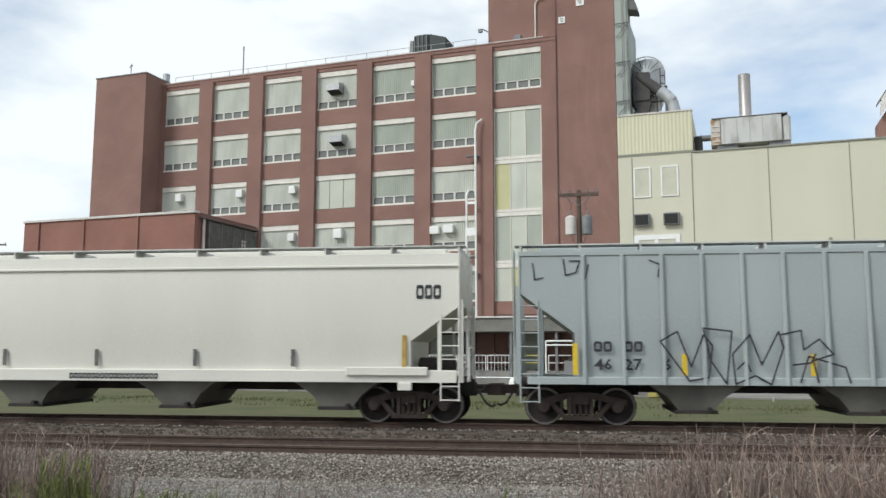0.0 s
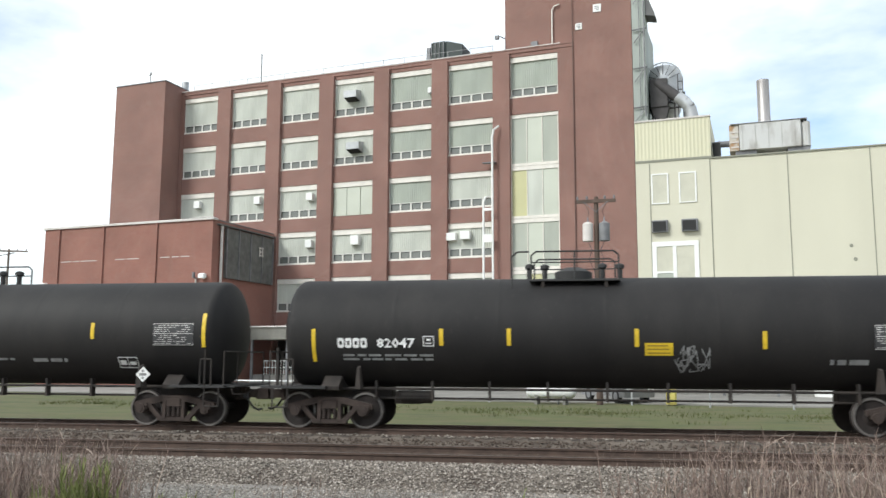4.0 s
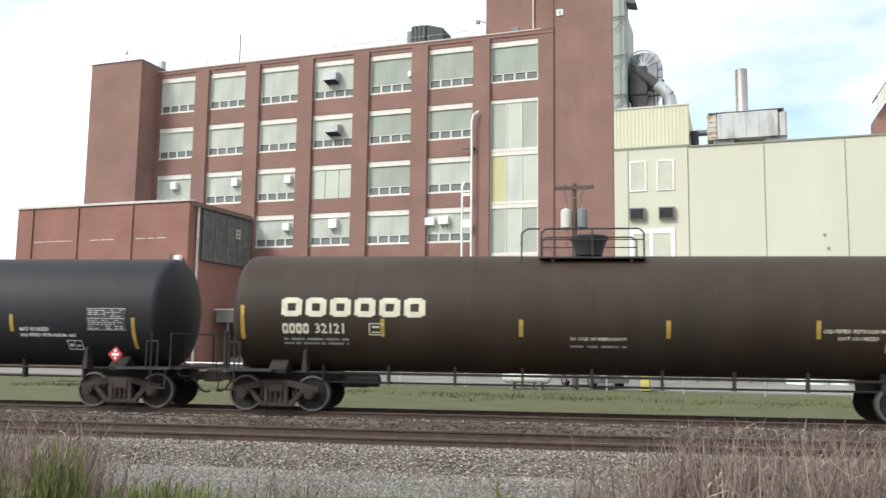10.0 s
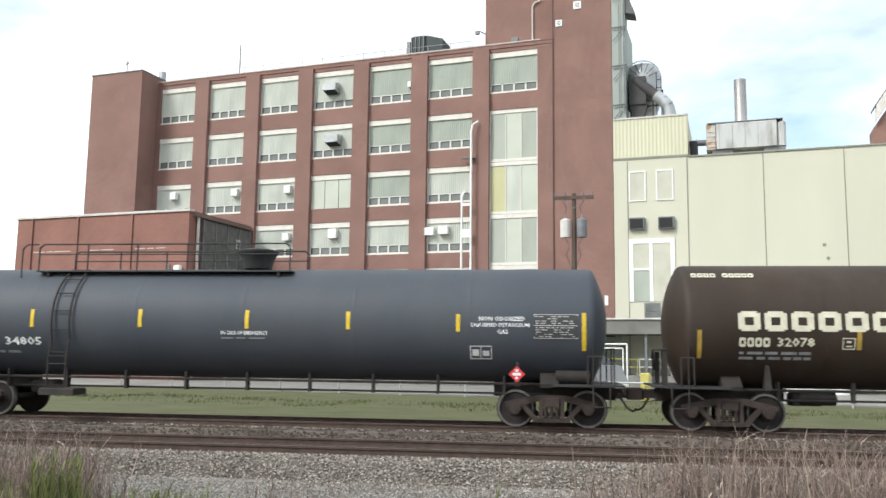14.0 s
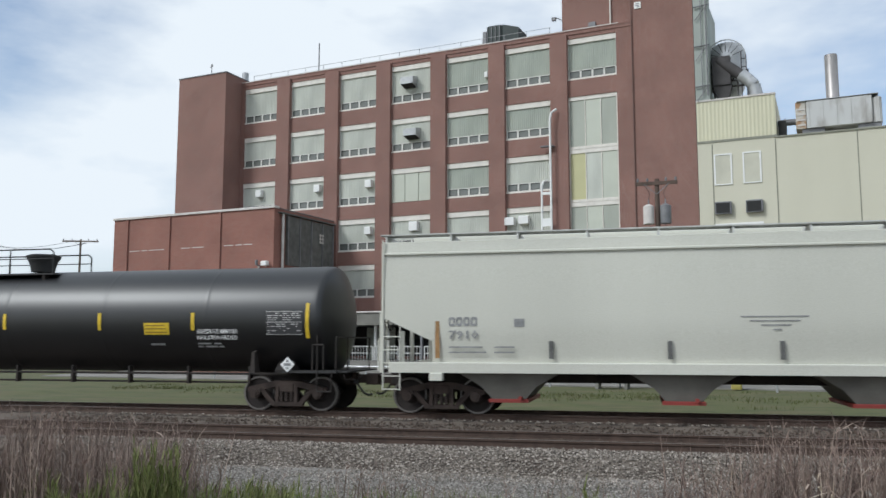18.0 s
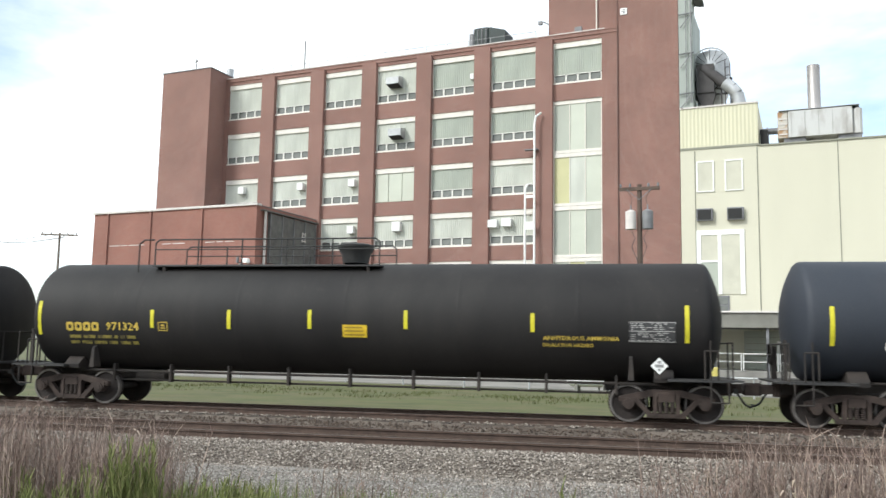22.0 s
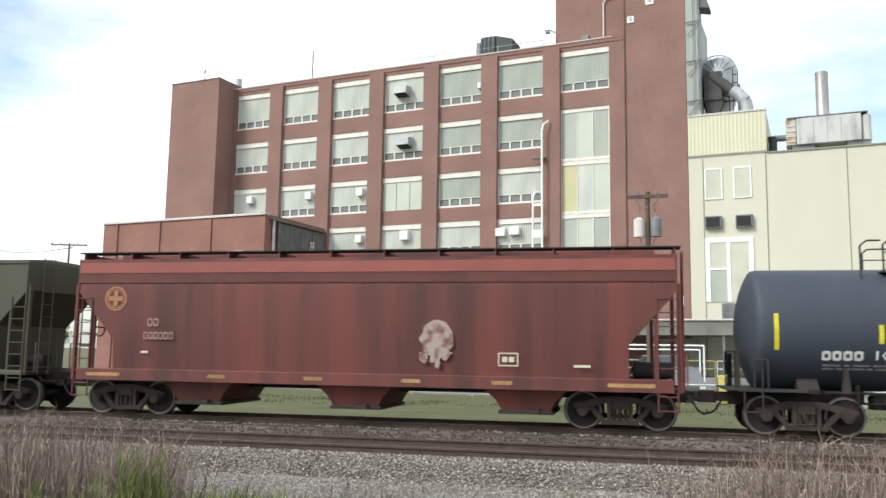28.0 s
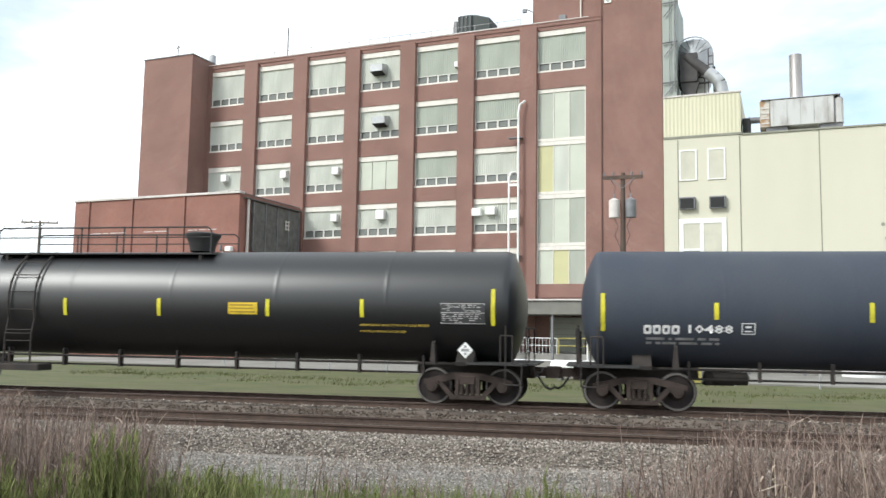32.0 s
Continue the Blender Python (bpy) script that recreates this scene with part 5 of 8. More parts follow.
def bars(rects, y_of, m, name, off=0.004):
    """Several small patches in one mesh."""
    b = Build()
    for x0, x1, z0, z1 in rects:
        o = len(b.v)
        b.v += [(x0, y_of(z0) - off, z0), (x1, y_of(z0) - off, z0), (x1, y_of(z1) - off, z1), (x0, y_of(z1) - off, z1)]
        b.face([o, o + 1, o + 2, o + 3])
    return b.mesh(name, m)


def glyph_blocks(n, x0, x1, z0, z1, slot):
    """Rows of plain square rings, as big as the letters of a painted name."""
    out = []
    p = (x1 - x0) / n
    for i in range(n):
        a, c = x0 + i * p, x0 + (i + 1) * p - p * 0.16
        t, k = (c - a) * slot, (z1 - z0) * slot
        out += [(a, a + t, z0 + k * 0.3, z1 - k * 0.3), (c - t, c, z0 + k * 0.3, z1 - k * 0.3), (a + t * 0.5, c - t * 0.5, z1 - k, z1), (a + t * 0.5, c - t * 0.5, z0, z0 + k)]
    return out


def decals(car, text, y_of, paint, strip, faint=False):
    """Reads the short list of side markings of a car and builds each as a part."""
    for item in text.split(";"):
        w = item.split()
        kind, a = w[0], w[1:]
        if kind in "FEHV":
            continue
        if kind == "Y":
            x, z0, z1 = map(float, a)
            part("reflector_strip", plate(x - 0.05, x + 0.05, z0, z1, y_of, strip, "reflector_strip"), car)
        elif kind in "DR":
            x, z = map(float, a)
            r = 0.2
            red = kind == "R"
            b = Build()
            b.v = [(x, -1.47, z - r), (x + r, -1.47, z), (x, -1.47, z + r), (x - r, -1.47, z)]
            b.v += [(p[0], p[1] + 0.02, p[2]) for p in b.v[:4]]
            b.f = [[0, 1, 2, 3], [7, 6, 5, 4], [0, 4, 5, 1], [1, 5, 6, 2], [2, 6, 7, 3], [3, 7, 4, 0]]
            b.k = [0] * 6
            pl = bpart("placard", b, REDP if red else SIGNW, car, "red hazard diamond" if red else "white hazard diamond")
            mk = [(x - 0.1, x + 0.1, z - 0.035, z + 0.035), (x - 0.035, x + 0.035, z + 0.06, z + 0.12), (x - 0.03, x + 0.03, z - 0.12, z - 0.06)]
            part("placard_mark", bars(mk, lambda q: -1.47, SIGNW if red else SIGND, "placard_mark", 0.005), pl)
            bpart("placard_bracket", Build().box(x - 0.02, x + 0.02, -1.448, -1.41, 1.06, z), FRAMEM, car)
        else:
            x0, x1, z0, z1 = map(float, a[1:])
            if kind == "N":
                part("car_number", letters(a[0], x0, x1, z0, z1, lambda z: y_of(z) - 0.005, paint, "car_number"), car)
            elif kind == "T":
                part("hazard_text", letters(a[0].replace("_", " "), x0, x1, z0, z1, lambda z: y_of(z) - 0.005, paint, "hazard_text"), car)
            elif kind == "L":
                part("owner_mark", bars(glyph_blocks(int(a[0]), x0, x1, z0, z1, 0.3), y_of, paint, "owner_mark"), car)
            elif kind == "W":
                part("owner_name", bars(glyph_blocks(int(a[0]), x0, x1, z0, z1, 0.3), y_of, paint, "owner_name"), car, "large painted owner's name")
            elif kind == "B":
                n = int(a[0])
                p = (z1 - z0) / n
                rects = []
                rj = random.Random(int(x0 * 100))
                for i in range(n):
                    x = x0
                    while x < x1 - 0.05:
                        c = min(x1, x + rj.uniform(0.08, 0.45))
                        rects.append((x, c, z0 + i * p + p * 0.2, z0 + i * p + p * 0.75))
                        x = c + rj.uniform(0.04, 0.1)
                part("small_print", bars(rects, y_of, DIMY if paint is SIGNY else SIGND, "small_print"), car)
            elif kind == "Q":
                t = 0.022
                rects = [(x0, x1, z0, z0 + t), (x0, x1, z1 - t, z1), (x0, x0 + t, z0, z1), (x1 - t, x1, z0, z1)]
                if a[0] == "2":
                    m2 = (x0 + x1) / 2
                    rects += [(m2 - t / 2, m2 + t / 2, z0, z1), (x0 + 0.06, m2 - 0.05, z0 + 0.08, z1 - 0.09), (m2 + 0.05, x1 - 0.06, z0 + 0.08, z1 - 0.12)]
                else:
                    rects += [(x0 + 0.07, x1 - 0.07, z0 + 0.06, z0 + 0.09), (x0 + 0.09, x1 - 0.09, z1 - 0.12, z1 - 0.07)]
                part("test_stencil", bars(rects, y_of, paint, "test_stencil"), car)
            elif kind == "K":
                pl = part("warning_plate", plate(x0, x1, z0, z1, y_of, DIMY if paint is SIGNC else YELLOW, "warning_plate"), car, "yellow warning plate")
                part("plate_text", bars([(x0 + 0.05, x1 - 0.05 - 0.1 * f, z0 + (z1 - z0) * f, z0 + (z1 - z0) * (f + 0.1)) for f in (0.15, 0.45, 0.73)], y_of, OCHRE, "plate_text", 0.006), pl)
            elif kind == "P":
                pl = part("data_panel", plate(x0, x1, z0, z1, y_of, PLATEG if not faint else SIGND, "data_panel"), car, "grey stencilled data panel")
                t = 0.014
                rects = [(x0, x1, z0, z0 + t), (x0, x1, z1 - t, z1), (x0, x0 + t, z0, z1), (x1 - t, x1, z0, z1)]
                rj = random.Random(int(x0 * 50))
                for i in range(10):
                    z = z0 + (z1 - z0) * (0.06 + i * 0.092)
                    x = x0 + 0.04
                    while x < x1 - 0.12:
                        c = x + rj.uniform(0.03, 0.14)
                        if rj.random() < 0.72:
                            rects.append((x, min(c, x1 - 0.04), z, z + (z1 - z0) * 0.036))
                        x = c + 0.04
                xm = x0 + (x1 - x0) * 0.62
                rects += [(xm, xm + t, z0, z1), (x0, x1, z0 + (z1 - z0) * 0.52, z0 + (z1 - z0) * 0.52 + t)]
                part("panel_text", bars(rects, y_of, SIGNM, "panel_text", 0.006), pl)
            elif kind == "G":
                part("scribble", scribble(x0, x1, z0, z1, 40, y_of, SIGND, int(x0 * 10), 0.012), car, "scrawled pale spray-paint tag")


def scribble(x0, x1, z0, z1, n, y_of, m, seed, width):
    """A sprayed line that wanders over a patch of the side."""
    r = random.Random(seed)
    b = Build()
    px, pz = x0, (z0 + z1) / 2
    for i in range(n):
        qx = min(x1, max(x0, x0 + (x1 - x0) * ((i + 1) / n) + r.uniform(-0.2, 0.2) * (x1 - x0)))
        qz = r.uniform(z0, z1)
        d = Vector((qx - px, qz - pz))
        if d.length > 0.02:
            o = Vector((-d.y, d.x)).normalized() * width
            k = len(b.v)
            for x, z in ((px - o.x, pz - o.y), (qx - o.x, qz - o.y), (qx + o.x, qz + o.y), (px + o.x, pz + o.y)):
                b.v.append((x, y_of(min(z1, max(z0, z))) - 0.005 - 0.0004 * (i % 8), z))
            b.face([k, k + 1, k + 2, k + 3])
        px, pz = qx, qz
    return b.mesh("scribble", m)


def stroke(b, path, w, y_of, lift):
    """A painted line of even width along a path of (x, z)."""
    for k, ((ax, az), (cx, cz)) in enumerate(zip(path, path[1:])):
        d = Vector((cx - ax, cz - az))
        if d.length < 1e-4:
            continue
        o, e = Vector((-d.y, d.x)).normalized() * w, d.normalized() * w * 0.6
        n = len(b.v)
        for x, z in ((ax - o.x - e.x, az - o.y - e.y), (cx - o.x + e.x, cz - o.y + e.y), (cx + o.x + e.x, cz + o.y + e.y), (ax + o.x - e.x, az + o.y - e.y)):
            b.v.append((x, y_of(z) - lift - 0.0003 * (n // 4 % 12), z))
        b.face([n, n + 1, n + 2, n + 3])


def field(text, kind):
    return [list(map(float, i.split()[1:])) for i in text.split(";") if i.split()[0] == kind]


def handrail(pts, posts, z0, r=0.022):
    b = Build().tube(pts, r, 6)
    for x, y, z in posts:
        b.cyl((x, y, z0), (x, y, z), r, 6)
    return b


def tank_car(mid, L, text, paint, label, R=1.5, zc=2.55, sign=None, strip=None, dome="bowl", bands=True, full_rail=False, end_tank=False, end_hoops=False):
    """A tank car: shell with dished ends on two trucks, platform, dome, rails, ladder and markings."""
    car = start_car("tank_car", mid, label)
    sign, strip = sign or SIGNW, strip or YELLOW
    half = L / 2 - 0.70
    crown, knuckle = 2.0 * R, 0.2
    turn = math.asin((R - knuckle) / (crown - knuckle))
    prof = [(-half + crown * (1 - math.cos(turn * i / 8)), max(0.02, crown * math.sin(turn * i / 8))) for i in range(9)]
    base = prof[-1][0] + knuckle * math.cos(turn)
    prof += [(base - knuckle * math.cos(turn + (math.pi / 2 - turn) * i / 6), R - knuckle + knuckle * math.sin(turn + (math.pi / 2 - turn) * i / 6)) for i in range(1, 7)]
    head = prof[-1][0] + half
    courses = 6
    mids = []
    for i in range(courses + 1):
        x = -half + head + (2 * half - 2 * head) * i / courses
        mids.append(x)
    body = prof[:-1] + [(mids[0], R), (mids[0] + 0.1, R)]
    for x in mids[1:-1]:
        body += [(x - 0.10, R), (x - 0.03, R), (x - 0.012, R + 0.003), (x + 0.012, R + 0.003), (x + 0.03, R), (x + 0.10, R)]
    body += [(mids[-1] - 0.1, R), (mids[-1], R)] + [(-x, r) for x, r in reversed(prof[:-1])]
    bpart("tank", Build().lathe(body, "x", (0, 0, zc), 56), paint, car, "", 50)
    y_of = lambda z: -math.sqrt(max(0.01, (R + 0.012) ** 2 - (z - zc) ** 2))
    running_gear(car, L)
    # stub sills, saddles and end platforms
    for s in (-1, 1):
        x = s * (L / 2)
        bpart("stub_sill", Build().cham(min(x - s * 0.62, x - s * 3.6), max(x - s * 0.62, x - s * 3.6), -0.22, 0.22, 0.72, 1.08, 0.03), FRAMEM, car)
        bpart("saddle", Build().prism([(-1.2, 0.98), (1.2, 0.98), (1.22, 1.08), (0.9, 1.34), (0.5, 1.2), (0, 1.12), (-0.5, 1.2), (-0.9, 1.34), (-1.22, 1.08)], x - s * 2.4, x - s * 1.95, plane="yz"), FRAMEM, car)
        bpart("end_platform", Build().box(min(x - s * 0.6, x - s * 2.1), max(x - s * 0.6, x - s * 2.1), -1.45, 1.45, 1.02, 1.08), RUNM, car)
        bpart("jack_pad", Build().hexa([(x - s * 2.95 - 0.07, -1.44, 1.02), (x - s * 2.95 + 0.07, -1.44, 1.02), (x - s * 2.95 + 0.07, -1.1, 1.02), (x - s * 2.95 - 0.07, -1.1, 1.02), (x - s * 2.95 - 0.035, -1.40, 1.55), (x - s * 2.95 + 0.035, -1.40, 1.55), (x - s * 2.95 + 0.035, -1.25, 1.6), (x - s * 2.95 - 0.035, -1.25, 1.6)]), FRAMEM, car)
        e = x - s * 0.62
        bpart("end_handrail", Build().tube([(e, -1.4, 1.08), (e, -1.4, 1.95), (e, 1.4, 1.95), (e, 1.4, 1.08)], 0.02).tube([(e, -0.5, 1.08), (e, -0.5, 1.95)], 0.02).tube([(e - s * 0.5, -1.45, 1.08), (e - s * 0.5, -1.45, 2.0)], 0.022), FRAMEM, car)
        bpart("sill_step", Build().tube([(e - s * 0.1, -1.45, 1.05), (e - s * 0.1, -1.45, 0.55), (e - s * 0.5, -1.45, 0.55), (e - s * 0.5, -1.45, 1.05)], 0.02), FRAMEM, car)
    bw = -L / 2 + 0.62
    bpart("brake_wheel", Build().lathe([(0, 0.26), (0.03, 0.28), (0.05, 0.26), (0.03, 0.24)], "x", (bw - 0.08, 0.7, 1.7), 16, caps=False).box(bw - 0.07, bw - 0.05, 0.45, 0.95, 1.68, 1.72).box(bw - 0.07, bw - 0.05, 0.68, 0.72, 1.45, 1.95), FRAMEM, car)
    bpart("brake_stand", Build().box(bw - 0.04, bw + 0.08, 0.6, 0.8, 1.08, 1.9), FRAMEM, car)
    bpart("end_post", Build().box(bw - 0.02, bw + 0.05, -0.9, -0.8, 1.08, 2.05), FRAMEM, car)
    for s in (-1, 1):
        bpart("crossover_board", Build().box(min(s * (L / 2 - 0.6), s * (L / 2 - 0.35)), max(s * (L / 2 - 0.6), s * (L / 2 - 0.35)), -1.3, 1.3, 1.03, 1.07), RUNM, car)
        bpart("grab_iron", Build().tube([(s * (L / 2 - 0.95), -1.45, 1.08), (s * (L / 2 - 0.95), -1.45, 1.75), (s * (L / 2 - 1.25), -1.45, 1.75), (s * (L / 2 - 1.25), -1.45, 1.08)], 0.022), FRAMEM, car)
    # brake gear under the shell
    bpart("air_reservoir", Build().lathe([(-0.45, 0.05), (-0.4, 0.16), (0.4, 0.16), (0.45, 0.05)], "x", (L * 0.5 - 1.6 if end_tank else -L * 0.5 + 4.3, -1.0 if end_tank else -0.5, 1.25 if end_tank else 0.8), 12), FRAMEM, car, "", 50)
    bpart("brake_cylinder", Build().cham(-L / 2 + 3.7, -L / 2 + 4.4, -0.5, 0.0, 0.62, 0.95, 0.05), FRAMEM, car)
    z = zc - R - 0.02
    bpart("brake_pipe", Build().tube([(-half + 1.5, -0.85, z), (half - 1.5, -0.85, z)], 0.035).tube([(-half + 1.5, -0.7, z - 0.24), (half - 1.5, -0.7, z - 0.24)], 0.028), FRAMEM, car)
    n = 9
    hang = Build().box(-0.03, 0.03, -0.9, -0.72, z - 0.28, z + 0.2).mesh("pipe_hanger", FRAMEM)
    for i in range(n):
        part("pipe_hanger", hang, car, "", pose(-half + 2.6 + (2 * half - 5.2) * i / (n - 1), 0, 0))
    # platform, dome and rails on top
    top = zc + R
    f0, f1 = field(text, "F")[0]
    e0, e1 = field(text, "E")[0]
    pt = top - 0.1
    plat = bpart("top_platform", Build().cham(f0, f1, -0.92, -0.35, pt - 0.035, pt, 0.008).cham(f0, f1, 0.35, 0.92, pt - 0.035, pt, 0.008), RUNM, car)
    for i in range(2):
        bpart("platform_bracket", Build().prism([(-0.9, pt - 0.04), (0.9, pt - 0.04), (0.86, top - 0.32), (-0.86, top - 0.32)], f0 + 0.3 + i * (f1 - f0 - 0.7), f0 + 0.38 + i * (f1 - f0 - 0.7), plane="yz"), FRAMEM, plat)
    c, w = (e0 + e1) / 2, max(0.3, min(0.52, (e1 - e0) / 2))
    if dome == "bowl":
        dm = bpart("dome_housing", Build().lathe([(top + 0.02, w * 0.72), (top + 0.25, w * 0.82), (top + 0.42, w), (top + 0.46, w * 1.06), (top + 0.52, w * 1.06), (top + 0.56, w * 0.8)], "z", (c, 0, 0), 20), RUNM, car, "dark domed valve housing", 40)
    else:
        dm = bpart("dome_housing", Build().lathe([(top - 0.05, w * 1.1), (top + 0.16, w * 1.1), (top + 0.2, w * 0.9), (top + 0.28, w * 0.5)], "z", (c, 0, 0), 18), RUNM, car, "hinged manway cover with valves", 40)
        for k in range(4):
            bpart("valve", Build().lathe([(top, 0.07), (top + 0.25, 0.07), (top + 0.28, 0.12), (top + 0.36, 0.12), (top + 0.4, 0.05)], "z", (c + (-1.15, -0.75, 0.75, 1.2)[k], 0.1 * (k % 2), 0), 10), RUNM, car, "", 40)
    h = 0.62
    for y in (-0.88, 0.88):
        a, q = f0 + 0.05, f1 - 0.05
        n = max(3, int((q - a) / 1.3) + 1)
        ps = [(a + (q - a) * i / (n - 1), y, top + h) for i in range(n)]
        bpart("platform_rail", handrail([(a, y, pt), (a, y, top + h - 0.1), (a + 0.12, y, top + h), (q - 0.12, y, top + h), (q, y, top + h - 0.1), (q, y, pt)], ps[1:-1], pt).tube([(a, y, top + h * 0.55), (q, y, top + h * 0.55)], 0.016), RUNM, plat)
    bpart("ladder_rail", Build().tube([(f0 - 0.45, -0.88, top - 0.3), (f0 - 0.45, -0.88, top + h * 0.8), (f0 - 0.3, -0.88, top + h), (f0, -0.88, top + h)], 0.022), RUNM, plat)
    if full_rail:
        for y in (-0.5,):
            n = 12
            bpart("long_handrail", handrail([(-half + 0.3, y, top + h - 0.1), (half - 0.3, y, top + h - 0.1)], [(-half + 0.3 + (2 * half - 0.6) * i / (n - 1), y, top + h - 0.1) for i in range(n)], top - 0.05), RUNM, car)
    for lad in field(text, "H"):
        b = Build()
        seg = [(math.sin(a) * -(R + 0.08), zc + math.cos(a) * (R + 0.08)) for a in [0.45 + 0.16 * i for i in range(10)]] + [(-(R + 0.1), 1.6), (-(R + 0.1), 0.75)]
        for x in lad:
            b.tube([(x, y, z2) for y, z2 in seg], 0.028, 6)
        for (y, z2) in seg[::2]:
            b.cyl((lad[0], y, z2), (lad[1], y, z2), 0.016, 5)
        for k in range(4):
            b.cyl((lad[0], -(R + 0.1), 0.8 + 0.3 * k), (lad[1], -(R + 0.1), 0.8 + 0.3 * k), 0.016, 5)
        bpart("side_ladder", b, FRAMEM, car)
        bpart("ladder_step", Build().cham(lad[0] - 0.2, lad[1] + 0.3, -1.62, -1.0, 0.6, 0.78, 0.03), FRAMEM, car)
    for (x,) in field(text, "V"):
        bpart("bottom_valve", Build().cyl((x, -0.2, zc - R + 0.05), (x, -0.2, 0.72), 0.16, 12).cham(x - 0.3, x + 0.3, -0.5, 0.1, 0.62, 0.8, 0.04).cyl((x - 0.55, -0.9, zc - R + 0.2), (x - 0.5, -0.7, 0.55), 0.03, 6).cyl((x + 0.5, -0.9, zc - R + 0.2), (x + 0.45, -0.7, 0.55), 0.03, 6), FRAMEM, car)
    if end_hoops:
        for a, q, r in ((half - 1.35, half - 0.95, 0.42), (half - 0.98, half - 0.62, 0.5)):
            bpart("grab_hoop", Build().tube([(a, -0.35, top - 0.1), (a, -0.35, top + r - 0.1), (a + 0.08, -0.35, top + r), (q - 0.08, -0.35, top + r), (q, -0.35, top + r - 0.1), (q, -0.35, top - 0.12)], 0.022), RUNM, car)
        for y in (-0.55, -0.1):
            arc_pts = [(half - 0.62, top + 0.05)] + [(half - 0.5 + 0.62 * math.sin(a), zc + (R + 0.02) * math.cos(a)) for a in [0.35 + 0.2 * i for i in range(6)]] + [(half + 0.1, 1.1)]
            bpart("end_ladder", Build().tube([(x, y, z2) for x, z2 in arc_pts], 0.02), RUNM, car)
    decals(car, text, y_of, sign, strip)
    return car


def hopper_car(mid, L, label, paint, xe, zc_r, xi, zi, roof_z, sill=(1.04, 1.34), bulge=True, ribs=0, bays=3, chute=None, chute_in=0.0, walkway=True, outlet=None, end_l=None, mouth=0.42, top_edge=None, pitch=4.0, spread=1.05, rib_x=None):
    """A covered hopper: lofted body with sloped ends over an open end frame, sills, chutes, walkway and ladders."""
    car = start_car("hopper_car", mid, label)
    chute, outlet = chute or paint, outlet or FRAMEM
    w = 1.55
    lev = [(sill[0] + 0.12, xi, w - 0.12), (zi, xi, w - 0.035), ((zi + zc_r) / 2, (xi + xe) / 2, w), (zc_r, xe, w)]
    if bulge:
        lev += [((zc_r + roof_z) / 2, xe, w - 0.005), (roof_z - 0.36, xe, w - 0.04), (roof_z - 0.35, xe, w + 0.02), (roof_z - 0.31, xe, w + 0.02), (roof_z - 0.29, xe, w - 0.03), (roof_z - 0.03, xe, w - 0.05), (roof_z, xe, w - 0.14), (roof_z + 0.08, xe - 0.06, 0.6)]
    else:
        lev += [((zc_r + roof_z) / 2, xe, w), (roof_z - 0.12, xe, w), (roof_z - 0.10, xe, w + 0.03), (roof_z, xe, w + 0.03), (roof_z + 0.01, xe - 0.03, w - 0.05), (roof_z + 0.1, xe - 0.06, 0.6)]
    rings = []
    for z, x, y in lev:
        rings.append([(-x, -y, z), (-x * 0.5, -y, z), (0, -y, z), (x * 0.5, -y, z), (x, -y, z), (x, y, z), (0, y, z), (-x, y, z)])
    bpart("body", Build().loft(rings), paint, car, "", 25)
    y_of = lambda z: -w - 0.008 if z > zi else -w - 0.004 + 0.02 * (zi - z)
    running_gear(car, L)
    for y in (-1, 1):
        bpart("side_sill", Build().cham(-L / 2 + 0.85, L / 2 - 0.85, y * 1.5 - 0.08, y * 1.5 + 0.08, sill[0], sill[1], 0.02), paint, car)
    if ribs:
        n = ribs
        for i in range(n):
            x = (rib_x or xi) * (2 * i / (n - 1) - 1)
            for y in (-1, 1):
                bpart("rib", Build().cham(x - 0.045, x + 0.045, y * (w + 0.035) - 0.045, y * (w + 0.035) + 0.045, sill[0], roof_z - 0.1, 0.015), paint, car)
    for s in (-1, 1):
        x = s * L / 2
        e = s * (xe + 0.02)
        bpart("stub_sill", Build().cham(min(x - s * 0.55, x - s * 3.6), max(x - s * 0.55, x - s * 3.6), -0.25, 0.25, 0.72, 1.1, 0.03), FRAMEM, car)
        bpart("end_platform", Build().box(min(e, s * xi), max(e, s * xi), -1.5, 1.5, sill[0], sill[0] + 0.08), FRAMEM, car)
        for y in (-1.48, 1.48):
            bpart("corner_post", Build().box(e - 0.05, e + 0.05, y - 0.05, y + 0.05, sill[0], zc_r + 0.15), paint, car)
            bpart("inner_post", Build().box(e - s * 0.55 - 0.04, e - s * 0.55 + 0.04, y - 0.04, y + 0.04, sill[0], zc_r - 0.35), paint, car)
        bpart("bolster_web", Build().prism([(-1.35, 1.1), (1.35, 1.1), (0.5, 2.0), (-0.5, 2.0)], s * (L / 2 - 2.4), s * (L / 2 - 2.3), plane="yz"), FRAMEM, car)
        lad = Build()
        for y in (-1.56,):
            a0, a1 = e - s * 0.05, e - s * 0.5
            lad.cyl((a0, y, sill[0] - 0.45), (a0, y, roof_z), 0.022, 6).cyl((a1, y, sill[0] - 0.45), (a1, y, zc_r - 0.2), 0.022, 6)
            k = sill[0] - 0.42
            while k < zc_r - 0.2:
                lad.cyl((a0, y, k), (a1, y, k), 0.016, 5)
                k += 0.33
        bpart("corner_ladder", lad, paint, car)
        el = Build()
        for y in (-1.1, -0.65):
            el.cyl((e + s * 0.12, y, sill[0]), (e + s * 0.12, y, roof_z + 0.1), 0.022, 6)
        k = sill[0] + 0.2
        while k < roof_z:
            el.cyl((e + s * 0.12, -1.1, k), (e + s * 0.12, -0.65, k), 0.016, 5)
            k += 0.36
